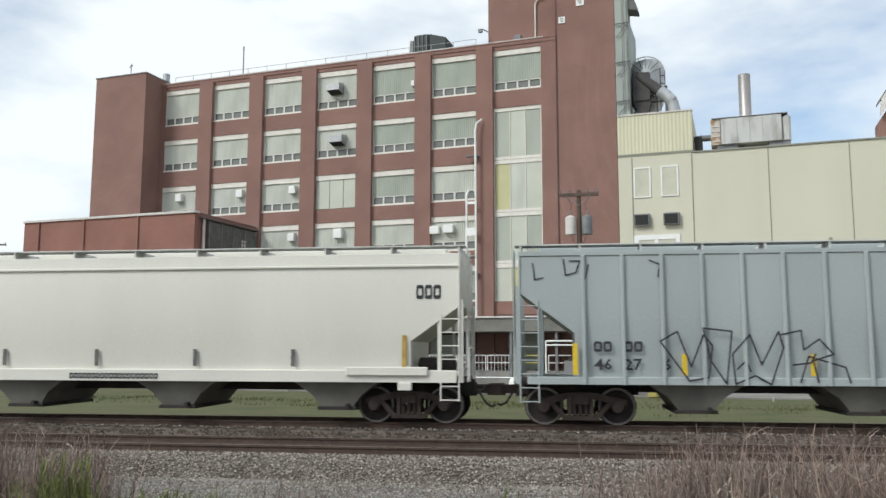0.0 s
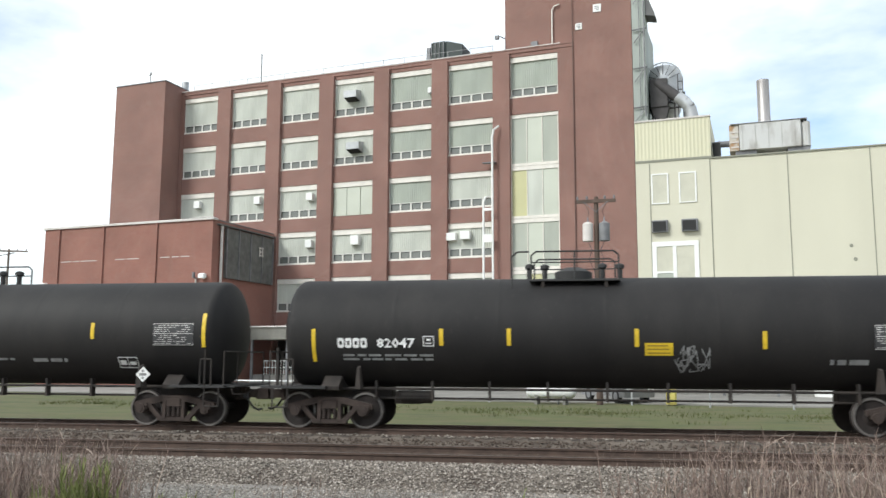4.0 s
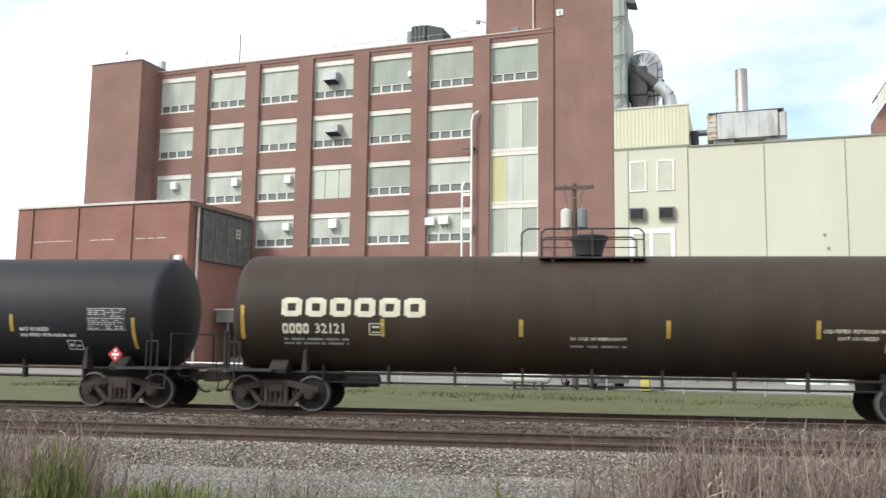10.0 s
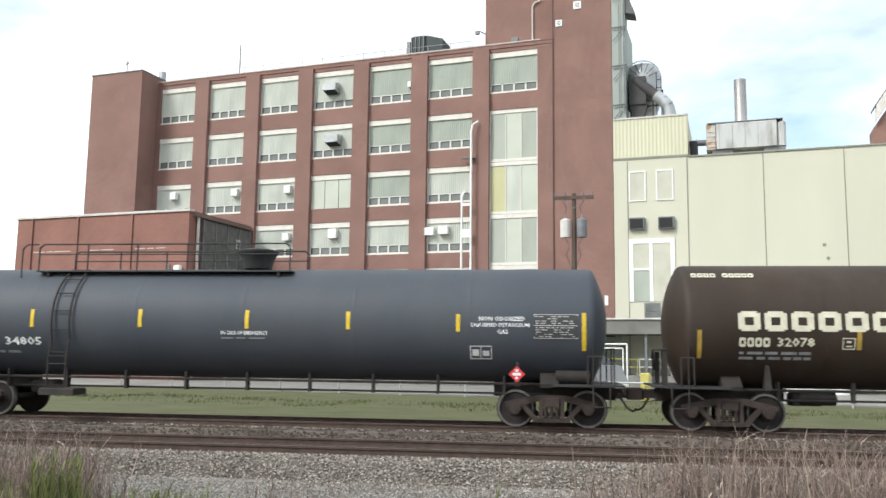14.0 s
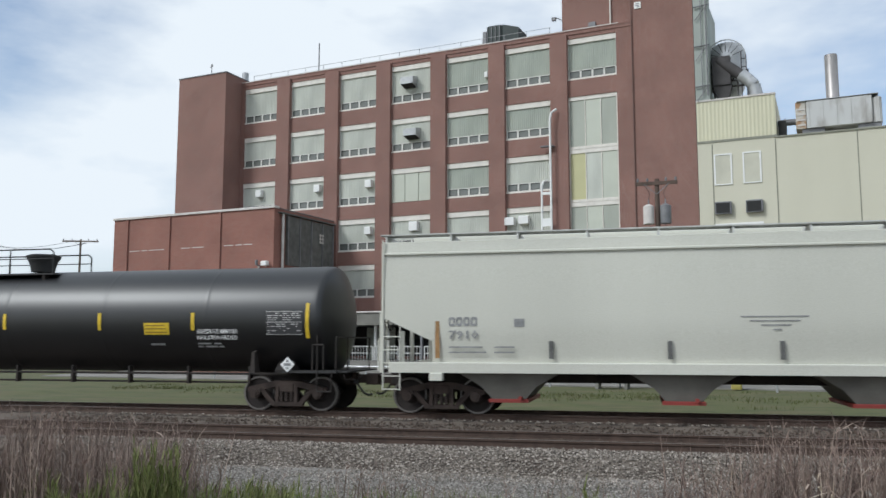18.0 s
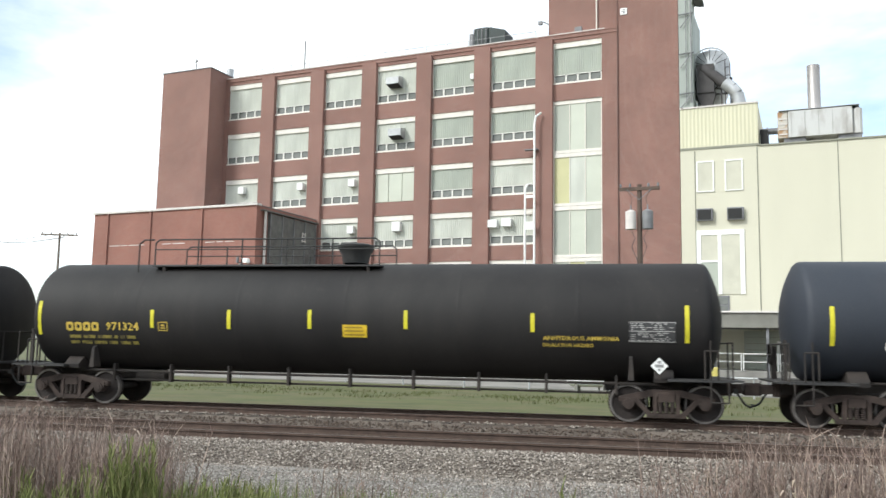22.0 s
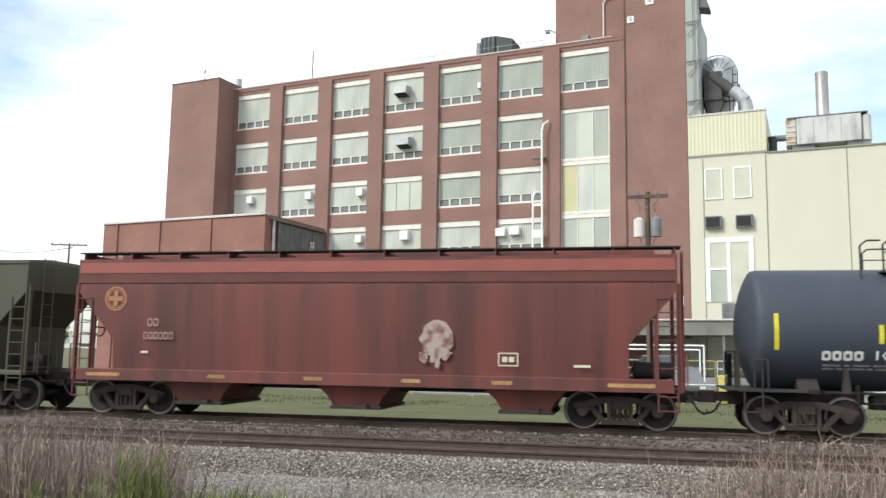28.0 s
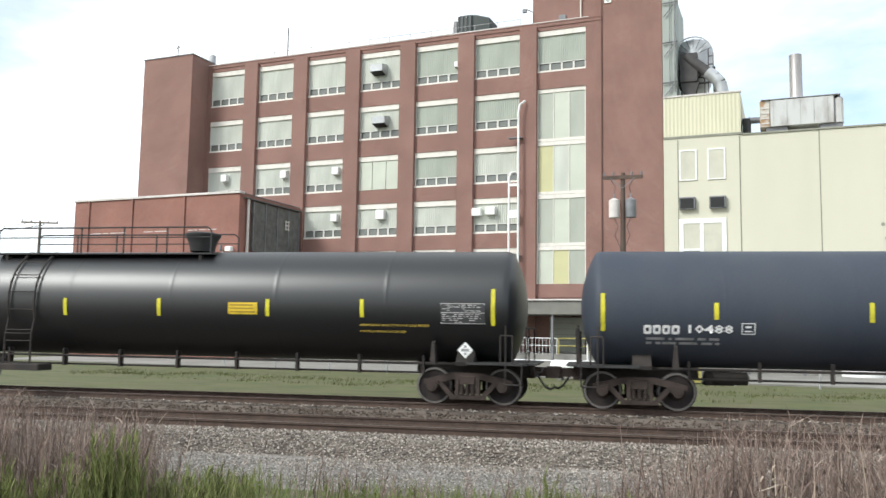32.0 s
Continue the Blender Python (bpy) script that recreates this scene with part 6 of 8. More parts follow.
        bpart("end_ladder", el, paint, car)
        bpart("end_handrail", Build().tube([(x - s * 0.55, -1.45, 1.1), (x - s * 0.55, -1.45, 1.9), (x - s * 0.55, -0.5, 1.9), (x - s * 0.55, -0.5, 1.1)], 0.02), paint, car)
    bpart("brake_wheel", Build().lathe([(0, 0.26), (0.03, 0.28), (0.05, 0.26), (0.03, 0.24)], "x", (-xe - 0.2, -0.2, 2.4), 16, caps=False).box(-xe - 0.19, -xe - 0.16, -0.45, 0.05, 2.38, 2.42), FRAMEM, car)
    bpart("air_reservoir", Build().lathe([(-0.5, 0.05), (-0.45, 0.2), (0.45, 0.2), (0.5, 0.05)], "x", (xi + 0.55, -0.6, 1.45), 12), FRAMEM, car, "", 50)
    for i in range(bays):
        x = pitch * (i - (bays - 1) / 2)
        ring = lambda hx, hy, z: [(x - hx, -hy, z), (x + hx, -hy, z), (x + hx, hy, z), (x - hx, hy, z)]
        mid_x = mouth + (spread - mouth) * 0.36
        c = Build().loft([ring(spread + 0.35, 1.4, sill[0] + 0.13), ring(spread, 1.36, sill[0] - 0.03), ring(mid_x, 1.28, (sill[0] + 0.40) / 2), ring(mouth, 1.2, 0.42)])
        h = bpart("hopper_chute", c, chute, car)
        bpart("outlet_gate", Build().cham(x - mouth - 0.08, x + mouth + 0.08, -1.25, 1.25, 0.33, 0.42, 0.02).cyl((x + 0.3, -1.4, 0.45), (x + 0.3, -1.2, 0.45), 0.05, 8), outlet, h)
    bpart("centre_sill", Build().box(-L / 2 + 3.4, L / 2 - 3.4, -0.2, 0.2, 0.78, 1.1), FRAMEM, car)
    if walkway:
        for y in (-1.15, 1.15):
            bpart("roof_walkway", Build().box(-xe - 0.1, xe + 0.1, y - 0.28, y + 0.28, roof_z + 0.17, roof_z + 0.20), GRATE if not top_edge else top_edge, car, "running board grating")
        br = Build().box(-0.022, 0.022, -1.41, 1.41, roof_z - 0.03, roof_z + 0.166).mesh("walkway_bracket", GRATE if not top_edge else paint)
        for i in range(12):
            part("walkway_bracket", br, car, "", pose(-xe + 0.05 + (2 * xe - 0.1) * i / 11, 0, 0))
        hb = bpart("hatch_trough", Build().cham(-xe + 0.5, xe - 0.5, -0.35, 0.35, roof_z + 0.1, roof_z + 0.26, 0.04), paint, car)
    return car, y_of


C4_MARKS = (
    "Y -7.37 1.7 2.53; Y -4.07 2.11 2.53; Y -2.38 2.11 2.53; Y 0.7 2.09 2.52; Y 3.65 2.04 2.46; "
    "Y 7.39 1.69 2.54; L 4 -6.74 -5.94 2.05 2.3; N 82047 -5.72 -4.74 2.05 2.3; "
    "B 2 -6.61 -4.28 1.72 1.92; Q 1 -4.53 -4.25 2.09 2.35; K 0 0.89 1.55 1.88 2.18; G 0 1.58 2.4 1.46 2.12; P 0 6.08 7.19 2.03 2.6; "
    "Q 2 6.38 6.89 1.54 1.86; B 1 5.12 6.04 1.63 1.85; R 7.16 1.31; F -1.89 0.39; E -1.22 -0.34"
)
C5_MARKS = (
    "Y -4.32 2.21 2.67; Y -1.69 2.23 2.68; Y 1.4 2.25 2.69; Y 4.24 2.27 2.7; Y 7.38 2.06 2.94; "
    "L 6 -4.65 -3.63 1.74 1.97; P 0 5.97 7.09 2.11 2.68; Q 2 4.91 5.47 1.51 1.8; D 5.77 1.35; B 1 2.44 3.45 1.63 1.8; "
    "B 1 1.24 2.01 1.68 1.79; F -1.55 0.79; E -0.73 0.12"
)
C6_MARKS = (
    "Y -8.97 2.01 2.9; Y -6.01 2.34 2.78; Y -3.54 2.34 2.77; Y -0.94 2.32 2.78; Y 2.45 2.29 2.78; "
    "Y 5.54 2.29 2.74; Y 9.06 1.87 2.79; L 4 -8.78 -8.11 2.28 2.54; N 308039 -7.88 -6.59 2.3 2.55; B 2 -8.69 -6.99 1.92 2.16; "
    "Q 1 -5.88 -5.59 2.3 2.57; B 2 1.63 3.22 2.03 2.21; B 1 3.56 4.45 1.88 1.92; B 1 5.41 6.39 1.86 1.91; T NOT_ODORIZED 6.5 7.56 2.3 2.42; "
    "T LIQUEFIED_PETROLEUM_GAS 6.44 7.63 2.1 2.21; Q 2 6.91 7.37 1.61 1.9; P 0 7.92 8.92 1.96 2.5; R 8.55 1.37; F -1.15 5.6; "
    "E -0.35 0.53"
)
C7_MARKS = (
    "Y -8.49 1.74 2.49; Y -5.35 2.07 2.52; Y -2.61 2.12 2.58; Y -0.04 2.11 2.56; Y 2.81 2.12 2.56; "
    "Y 5.25 2.11 2.56; Y 8.59 1.67 2.52; W 6 -8.22 -4.57 2.6 3.06; L 4 -7.73 -6.95 2.06 2.32; N 34608 -6.86 -5.98 2.07 2.32; "
    "B 2 -7.7 -6.03 1.77 1.96; Q 1 -5.19 -4.87 2.06 2.33; T IN_CASE_OF_EMERGENCY -0.65 0.74 1.93 2.03; B 1 -0.65 0.74 1.77 1.86; T NOT_ODORIZED 5.41 6.23 2.01 2.11; "
    "T LIQUEFIED_PETROLEUM_GAS 5.41 6.94 1.85 1.96; Q 2 6.68 7.08 1.52 1.77; P 0 7.28 8.35 2.01 2.54; R 8.16 1.4; F -5.24 1.29; "
    "E -0.44 0.57"
)
C8_MARKS = (
    "Y -8.82 1.84 2.7; Y -5.18 1.93 2.38; Y -1.73 1.97 2.39; Y 1.79 1.97 2.4; Y 8.85 1.8 2.64; "
    "Y 5.22 2.0 2.43; W 6 -7.79 -4.0 2.42 2.9; L 4 -7.77 -7.05 1.99 2.25; N 32121 -6.91 -6.17 2.0 2.26; B 2 -7.75 -6.06 1.7 1.91; "
    "Q 1 -5.53 -5.17 1.97 2.27; T IN_CASE_OF_EMERGENCY -0.53 0.82 1.9 1.98; B 1 -0.53 0.82 1.71 1.8; T LIQUEFIED_PETROLEUM_GAS 5.33 7.0 2.12 2.23; T NOT_ODORIZED 5.66 6.57 1.97 2.06; "
    "P 0 7.25 8.39 2.08 2.59; Q 2 6.73 7.17 1.7 1.94; R 8.0 1.44; F -1.29 1.36; E -0.48 0.47"
)
C9_MARKS = (
    "Y -8.63 1.62 2.43; Y -5.43 1.98 2.42; Y -2.8 1.97 2.41; Y 0.83 1.98 2.43; Y 2.77 1.97 2.42; "
    "Y 5.08 1.97 2.41; Y 8.5 1.54 2.35; W 6 -8.28 -4.7 2.6 3.05; L 4 -7.79 -7.1 2.07 2.31; N 34609 -6.96 -6.12 2.08 2.32; "
    "B 2 -7.79 -6.13 1.78 1.98; Q 1 -5.24 -4.99 2.04 2.31; T IN_CASE_OF_EMERGENCY -0.73 0.65 1.9 1.99; B 1 -0.72 0.65 1.75 1.82; T NOT_ODORIZED 5.31 6.14 1.98 2.08; "
    "T LIQUEFIED_PETROLEUM_GAS 5.31 6.88 1.82 1.92; Q 2 6.58 7.0 1.5 1.75; P 0 7.22 8.29 2.02 2.59; R 8.07 1.4; F -5.42 0.96; "
    "E -0.47 0.5"
)
C10_MARKS = (
    "Y -8.82 1.75 2.42; Y -5.21 1.98 2.43; Y -1.81 2.01 2.42; Y 0.75 1.97 2.41; Y 3.33 1.96 2.39; "
    "Y 6.07 1.94 2.34; Y 8.8 1.64 2.4; W 6 -7.93 -4.3 2.4 2.87; L 4 -7.91 -7.18 2.03 2.25; N 32078 -7.04 -6.2 2.04 2.26; "
    "B 2 -7.9 -6.27 1.71 1.95; Q 1 -5.58 -5.3 1.99 2.26; K 0 -0.79 0.61 1.78 2.02; P 0 7.2 8.33 2.07 2.61; B 3 7.27 8.05 2.7 3.04; "
    "Q 2 6.53 6.95 1.69 1.96; R 7.95 1.43; F -1.4 1.24; E -0.45 0.43"
)
C11_MARKS = (
    "Y -5.76 2.36 2.82; Y -2.74 2.38 2.84; Y 0.15 2.36 2.83; Y 2.8 2.36 2.81; Y 5.59 2.33 2.76; "
    "Y 8.67 1.89 2.81; L 4 -7.73 -6.84 1.86 2.09; N 34805 -6.54 -5.5 1.88 2.1; B 1 -7.62 -6.11 1.65 1.77; T IN_CASE_OF_EMERGENCY -0.53 0.72 2.2 2.3; "
    "B 1 -0.53 0.72 2.09 2.15; T NON_ODORIZED 6.11 7.24 2.6 2.71; T LIQUEFIED_PETROLEUM 5.92 7.35 2.44 2.55; T GAS 6.56 6.83 2.28 2.39; P 0 7.46 8.53 2.18 2.77; "
    "Q 2 5.88 6.42 1.66 1.99; R 7.04 1.31; F -6.11 1.1; E -0.68 0.4; H -5.16 -4.66"
)
C12_MARKS = (
    "Y -9.08 1.75 2.61; Y -5.44 2.17 2.58; Y -3.13 2.15 2.59; Y -1.14 2.15 2.58; Y 2.13 2.12 2.54; "
    "L 4 -8.15 -7.55 2.06 2.32; N 400493 -7.31 -6.43 2.06 2.32; B 2 -8.09 -6.29 1.72 1.93; Q 1 -6.11 -5.8 2.01 2.31; B 1 2.23 2.89 1.7 1.83; "
    "Y 8.99 1.74 2.62; P 0 7.83 8.92 1.94 2.51; Q 2 7.27 7.78 1.56 1.88; R 8.4 1.42; F -1.23 1.3; "
    "E -0.56 0.4"
)
C14_MARKS = (
    "Y -9.3 1.93 2.8; Y -6.45 2.14 2.61; Y -3.18 2.14 2.61; Y -0.03 2.18 2.63; Y 3.05 2.15 2.63; "
    "Y 5.91 2.14 2.62; Y 9.22 1.93 2.85; L 4 -8.5 -7.79 2.01 2.29; N 501234 -7.64 -6.56 2.02 2.29; B 2 -8.38 -6.59 1.66 1.93; "
    "Q 1 -6.24 -5.94 2.03 2.31; K 0 4.44 5.2 2.03 2.35; B 1 4.59 5.06 1.72 1.82; T ANHYDROUS_AMMONIA 6.02 7.22 2.05 2.18; T INHALATION_HAZARD 6.02 7.21 1.89 2.01; "
    "B 2 6.01 6.78 1.67 1.83; P 0 8.06 9.07 2.02 2.64; D 8.69 1.24; F -6.44 1.07; E -0.48 0.45; "
    "H -5.6 -5.1"
)
C15_MARKS = (
    "Y -8.65 1.92 2.83; Y -6.31 2.17 2.63; Y -2.63 2.12 2.58; Y -0.13 2.14 2.59; Y -0.14 2.11 2.53; "
    "Y 2.91 2.13 2.56; Y 5.99 2.13 2.57; Y 8.7 2.03 2.92; L 4 -7.52 -6.6 1.83 2.03; N 10524 -6.32 -5.34 1.86 2.05; "
    "B 1 -7.45 -5.8 1.58 1.7; K 0 2.89 3.52 1.68 1.94; T ANHYDROUS_AMMONIA 4.0 5.63 1.83 1.92; T INHALATION_HAZARD 4.0 5.54 1.7 1.77; P 0 7.43 8.54 2.08 2.58; "
    "D 7.37 1.37; F -6.01 1.23; E -0.35 0.44; H -5.07 -4.44"
)
C16_MARKS = (
    "Y -8.86 1.88 2.81; Y -5.42 2.11 2.59; Y -3.19 2.11 2.61; Y -0.93 2.14 2.63; Y 1.64 2.17 2.64; "
    "Y 4.85 2.14 2.6; Y 8.51 1.93 2.82; L 4 -8.02 -6.99 2.0 2.24; N 971324 -6.8 -5.82 2.02 2.25; B 2 -7.96 -5.88 1.62 1.93; "
    "Q 1 -5.24 -4.96 2.03 2.27; K 0 -0.03 0.62 1.94 2.26; T ANHYDROUS_AMMONIA 5.1 6.94 1.95 2.06; T INHALATION_HAZARD 5.1 6.33 1.79 1.88; P 0 7.17 8.24 1.94 2.42; "
    "D 7.86 1.38; F -5.85 0.78; E -0.69 0.29"
)
C17_MARKS = (
    "Y -8.79 1.57 2.41; Y -5.11 1.95 2.4; Y -2.02 1.94 2.39; Y 0.65 1.93 2.38; Y 2.74 1.93 2.37; "
    "Y 4.83 1.92 2.35; Y 8.52 1.55 2.41; L 4 -7.93 -6.91 2.02 2.25; N 971111 -6.79 -6.0 2.02 2.24; Q 1 -4.86 -4.57 2.01 2.28; "
    "K 0 -1.62 -1.01 1.93 2.21; T ANHYDROUS_AMMONIA 5.13 6.88 1.93 1.98; T INHALATION_HAZARD 5.13 6.26 1.8 1.85; P 0 7.16 8.27 1.96 2.41; D 7.85 1.42; "
    "F -1.36 5.35; E -0.56 0.32"
)
C18_MARKS = (
    "Y -7.72 1.57 2.33; Y -4.95 1.87 2.33; Y -2.04 1.87 2.35; Y 1.16 1.9 2.34; Y 4.42 1.9 2.35; "
    "Y 7.29 1.52 2.36; L 4 -7.21 -6.37 1.85 2.08; N 66430 -6.21 -5.09 1.88 2.1; B 1 -7.11 -4.46 1.61 1.74; B 2 -2.86 -2.01 1.65 1.88; "
    "K 0 2.91 3.67 1.65 1.87; Q 2 5.35 5.84 1.59 1.97; P 0 6.15 7.21 1.95 2.4; D 7.09 1.32; F -1.9 0.84; "
    "E -0.39 0.11"
)
C19_MARKS = (
    "Y -8.76 1.99 2.83; Y -6.52 2.15 2.58; Y -2.9 2.11 2.58; Y -0.36 2.09 2.54; L 4 -7.78 -6.86 1.76 1.98; "
    "N 10713 -6.63 -5.79 1.78 2.0; B 2 -7.75 -6.08 1.53 1.69; Q 1 -4.61 -4.34 1.76 2.01; F -6.3 0.99; E -0.84 0.13; "
    "H -5.32 -4.86"
)
C22_MARKS = (
    "Y -8.62 1.91 2.82; Y -5.98 2.21 2.61; Y -2.56 2.19 2.64; Y -1.04 1.79 2.23; Y 0.26 2.22 2.6; "
    "Y 2.91 2.18 2.56; Y 6.4 2.12 2.55; Y 8.84 1.9 2.75; L 4 -7.66 -6.79 1.85 2.07; N 10488 -6.62 -5.59 1.88 2.09; "
    "B 2 -7.6 -5.9 1.59 1.8; Q 1 -5.41 -5.1 1.87 2.14; K 0 0.29 0.92 1.52 1.75; T ANHYDROUS_AMMONIA 1.52 3.15 1.85 1.94; T INHALATION_HAZARD 1.52 3.02 1.7 1.78; "
    "P 0 7.61 8.69 2.0 2.53; D 7.27 1.33; F -1.09 6.1; E -0.33 0.6; H 4.71 5.25"
)
C23_MARKS = (
    "Y -3.07 2.12 2.58; Y -0.29 2.13 2.6; Y 2.79 2.16 2.6; Y 5.34 2.16 2.62; Y 8.71 1.99 2.9; "
    "K 0 1.7 2.51 2.2 2.51; T AMMONIA_ANHYDROUS_LIQUEFIED 5.28 7.11 1.93 2.0; T INHALATION_HAZARD 5.28 6.49 1.78 1.84; P 0 7.39 8.5 2.03 2.54; D 8.03 1.38; "
    "F -5.76 0.9; E -0.31 0.64; H -4.77 -3.97"
)

BLACK_T = mat("black_tank_paint", (0.0125, 0.0132, 0.0158), 0.62, var=0.3, scale=0.5, streak=0.5, second=(0.021, 0.0215, 0.024), bump=0.05)
GLOSS_T = mat("glossy_black_tank_paint", (0.0055, 0.0058, 0.007), 0.40, var=0.3, scale=0.5, second=(0.007, 0.0075, 0.009), bump=0.02)
GLOSS_T.node_tree.nodes["Principled BSDF"].inputs["Specular IOR Level"].default_value = 0.7
DUSTY_T = mat("dusty_black_tank_paint", (0.0118, 0.0108, 0.0112), 0.66, var=0.3, scale=0.6, streak=0.5, second=(0.0215, 0.020, 0.0195), bump=0.05)
BROWN_T = mat("brown_grimed_tank_paint", (0.044, 0.0285, 0.0185), 0.62, var=0.3, scale=0.6, streak=0.4, second=(0.029, 0.0195, 0.0145), bump=0.05)
BLUE_T = mat("blue_grey_faded_tank_paint", (0.038, 0.046, 0.064), 0.6, var=0.25, scale=0.5, streak=0.4, second=(0.052, 0.060, 0.076), bump=0.05)
GREY_T = mat("slate_grey_faded_tank_paint", (0.026, 0.031, 0.041), 0.6, var=0.25, scale=0.5, streak=0.4, second=(0.036, 0.041, 0.052), bump=0.05)
PALEBLUE_T = mat("pale_blue_grey_tank_paint", (0.052, 0.059, 0.073), 0.58, var=0.25, scale=0.5, streak=0.4, second=(0.068, 0.074, 0.086), bump=0.05)

for m_t in (BLACK_T, DUSTY_T, BROWN_T, BLUE_T, GREY_T, PALEBLUE_T):
    m_t.node_tree.nodes["Principled BSDF"].inputs["Specular IOR Level"].default_value = 0.28


def grimed(m, dust, low):
    """Lays thin road dust in uneven streaks and spatters over a tank's paint."""
    nd, ln = m.node_tree.nodes, m.node_tree.links
    p = nd["Principled BSDF"]
    base = p.inputs["Base Color"].links[0].from_socket
    tc = nd.new("ShaderNodeTexCoord")
    for scale, stretch, lo, hi, amount in ((0.9, (1.0, 1.0, 0.18), 0.48, 0.80, low), (7.0, (1.0, 1.0, 0.6), 0.60, 0.72, low * 0.8)):
        mp, n, r, mx = nd.new("ShaderNodeMapping"), nd.new("ShaderNodeTexNoise"), nd.new("ShaderNodeMapRange"), nd.new("ShaderNodeMixRGB")
        mp.inputs["Scale"].default_value = stretch
        n.inputs["Scale"].default_value, n.inputs["Detail"].default_value, n.inputs["Roughness"].default_value = scale, 8, 0.62
        r.inputs[1].default_value, r.inputs[2].default_value, r.inputs[4].default_value = lo, hi, amount
        mx.inputs[2].default_value = (*dust, 1)
        ln.new(tc.outputs["Object"], mp.inputs[0])
        ln.new(mp.outputs[0], n.inputs["Vector"])
        ln.new(n.outputs["Fac"], r.inputs[0])
        ln.new(r.outputs[0], mx.inputs[0])
        ln.new(base, mx.inputs[1])
        base = mx.outputs[0]
    ln.new(base, p.inputs["Base Color"])


for m_t, amount in ((BLACK_T, 0.13), (DUSTY_T, 0.13), (BROWN_T, 0.25), (BLUE_T, 0.18), (GREY_T, 0.14), (PALEBLUE_T, 0.18)):
    grimed(m_t, (0.085, 0.075, 0.066), amount)

tank_car(-51.19, 18.27, C4_MARKS, DUSTY_T, "black tank car with white stencils and open valve platform", 1.42, 2.46, dome="manway")
tank_car(-68.92, 17.18, C5_MARKS, DUSTY_T, "black tank car with a polished lower band", 1.42, 2.46, dome="manway")
tank_car(-87.94, 20.86, C6_MARKS, BLACK_T, "long black tank car with top walkway and yellow strips", 1.47, 2.52)
tank_car(-108.6, 20.46, C7_MARKS + "; V -4.1", BLACK_T, "black tank car with a large white owner's name", 1.5, 2.52, strip=AMBER)
tank_car(-128.97, 20.28, C8_MARKS, BROWN_T, "grimy brown tank car with a large cream owner's name", 1.54, 2.56, sign=SIGNC, strip=AMBER, end_hoops=True)
TOPMARK = "; L 4 -8.9 -8.3 3.72 3.83; L 5 -8.15 -7.4 3.72 3.83"
tank_car(-149.28, 20.33, C9_MARKS + "; V -4.2", BLACK_T, "black tank car with a large white owner's name", 1.49, 2.53, strip=AMBER)
tank_car(-169.64, 20.40, C10_MARKS + TOPMARK, BROWN_T, "grimy brown tank car with a large cream owner's name", 1.54, 2.56, sign=SIGNC, strip=AMBER, end_hoops=True)
tank_car(-189.84, 20.00, C11_MARKS, PALEBLUE_T, "faded blue-grey tank car with side ladder", 1.47, 2.54, end_tank=True)
c12 = tank_car(-210.23, 20.78, C12_MARKS, GLOSS_T, "glossy black tank car with a full-length top handrail", 1.44, 2.49, full_rail=True, strip=YELLOW_G)
SPILL = mat("dusty_spill_streak", (0.034, 0.034, 0.036), 0.7, scale=3, streak=0.2, second=(0.02, 0.02, 0.022), cut=(0.4, 0.6))
rs = random.Random(21)
for k in range(9):
    x = -1.05 + k * 0.27 + rs.uniform(-0.06, 0.06)
    part("spill_streak", plate(x - 0.05, x + 0.06, rs.uniform(2.95, 3.25), 3.72, lambda z: -math.sqrt(1.446 ** 2 - (z - 2.49) ** 2), SPILL, "spill_streak", steps=6), c12)
tank_car(-251.60, 21.26, C14_MARKS, GLOSS_T, "glossy black tank car with side ladder and yellow strips", 1.47, 2.46)
tank_car(-272.45, 20.44, C15_MARKS, GREY_T, "faded grey tank car with side ladder", 1.46, 2.54, strip=YELLOW_G)
tank_car(-292.83, 20.31, C16_MARKS, DUSTY_T, "dull black tank car with yellow stencils", 1.51, 2.45, sign=SIGNY, strip=YELLOW_G)
tank_car(-313.20, 20.44, C17_MARKS, DUSTY_T, "dull black tank car with yellow stencils and scrawled tags", 1.51, 2.43, sign=SIGNY, strip=YELLOW_G)
tank_car(-332.49, 18.13, C18_MARKS + "; H -1.5 -1.12", GREY_T, "short faded grey tank car with a small valve dome", 1.36, 2.36, dome="manway", strip=YELLOW_G)
tank_car(-351.77, 20.44, C19_MARKS, BLUE_T, "faded blue-grey tank car with side ladder and walkway", 1.47, 2.5, strip=YELLOW_G)
tank_car(-407.26, 19.73, C22_MARKS, BLUE_T, "faded blue-grey tank car with scattered yellow strips", 1.47, 2.5, strip=YELLOW_G)
tank_car(-427.27, 20.30, C23_MARKS, GLOSS_T, "glossy black tank car with yellow stencils and ladder", 1.47, 2.5, sign=SIGNY, strip=YELLOW_G)

GRATE = mat("galvanised_grating", (0.58, 0.58, 0.56), 0.6, 0.0, var=0.3, scale=2)


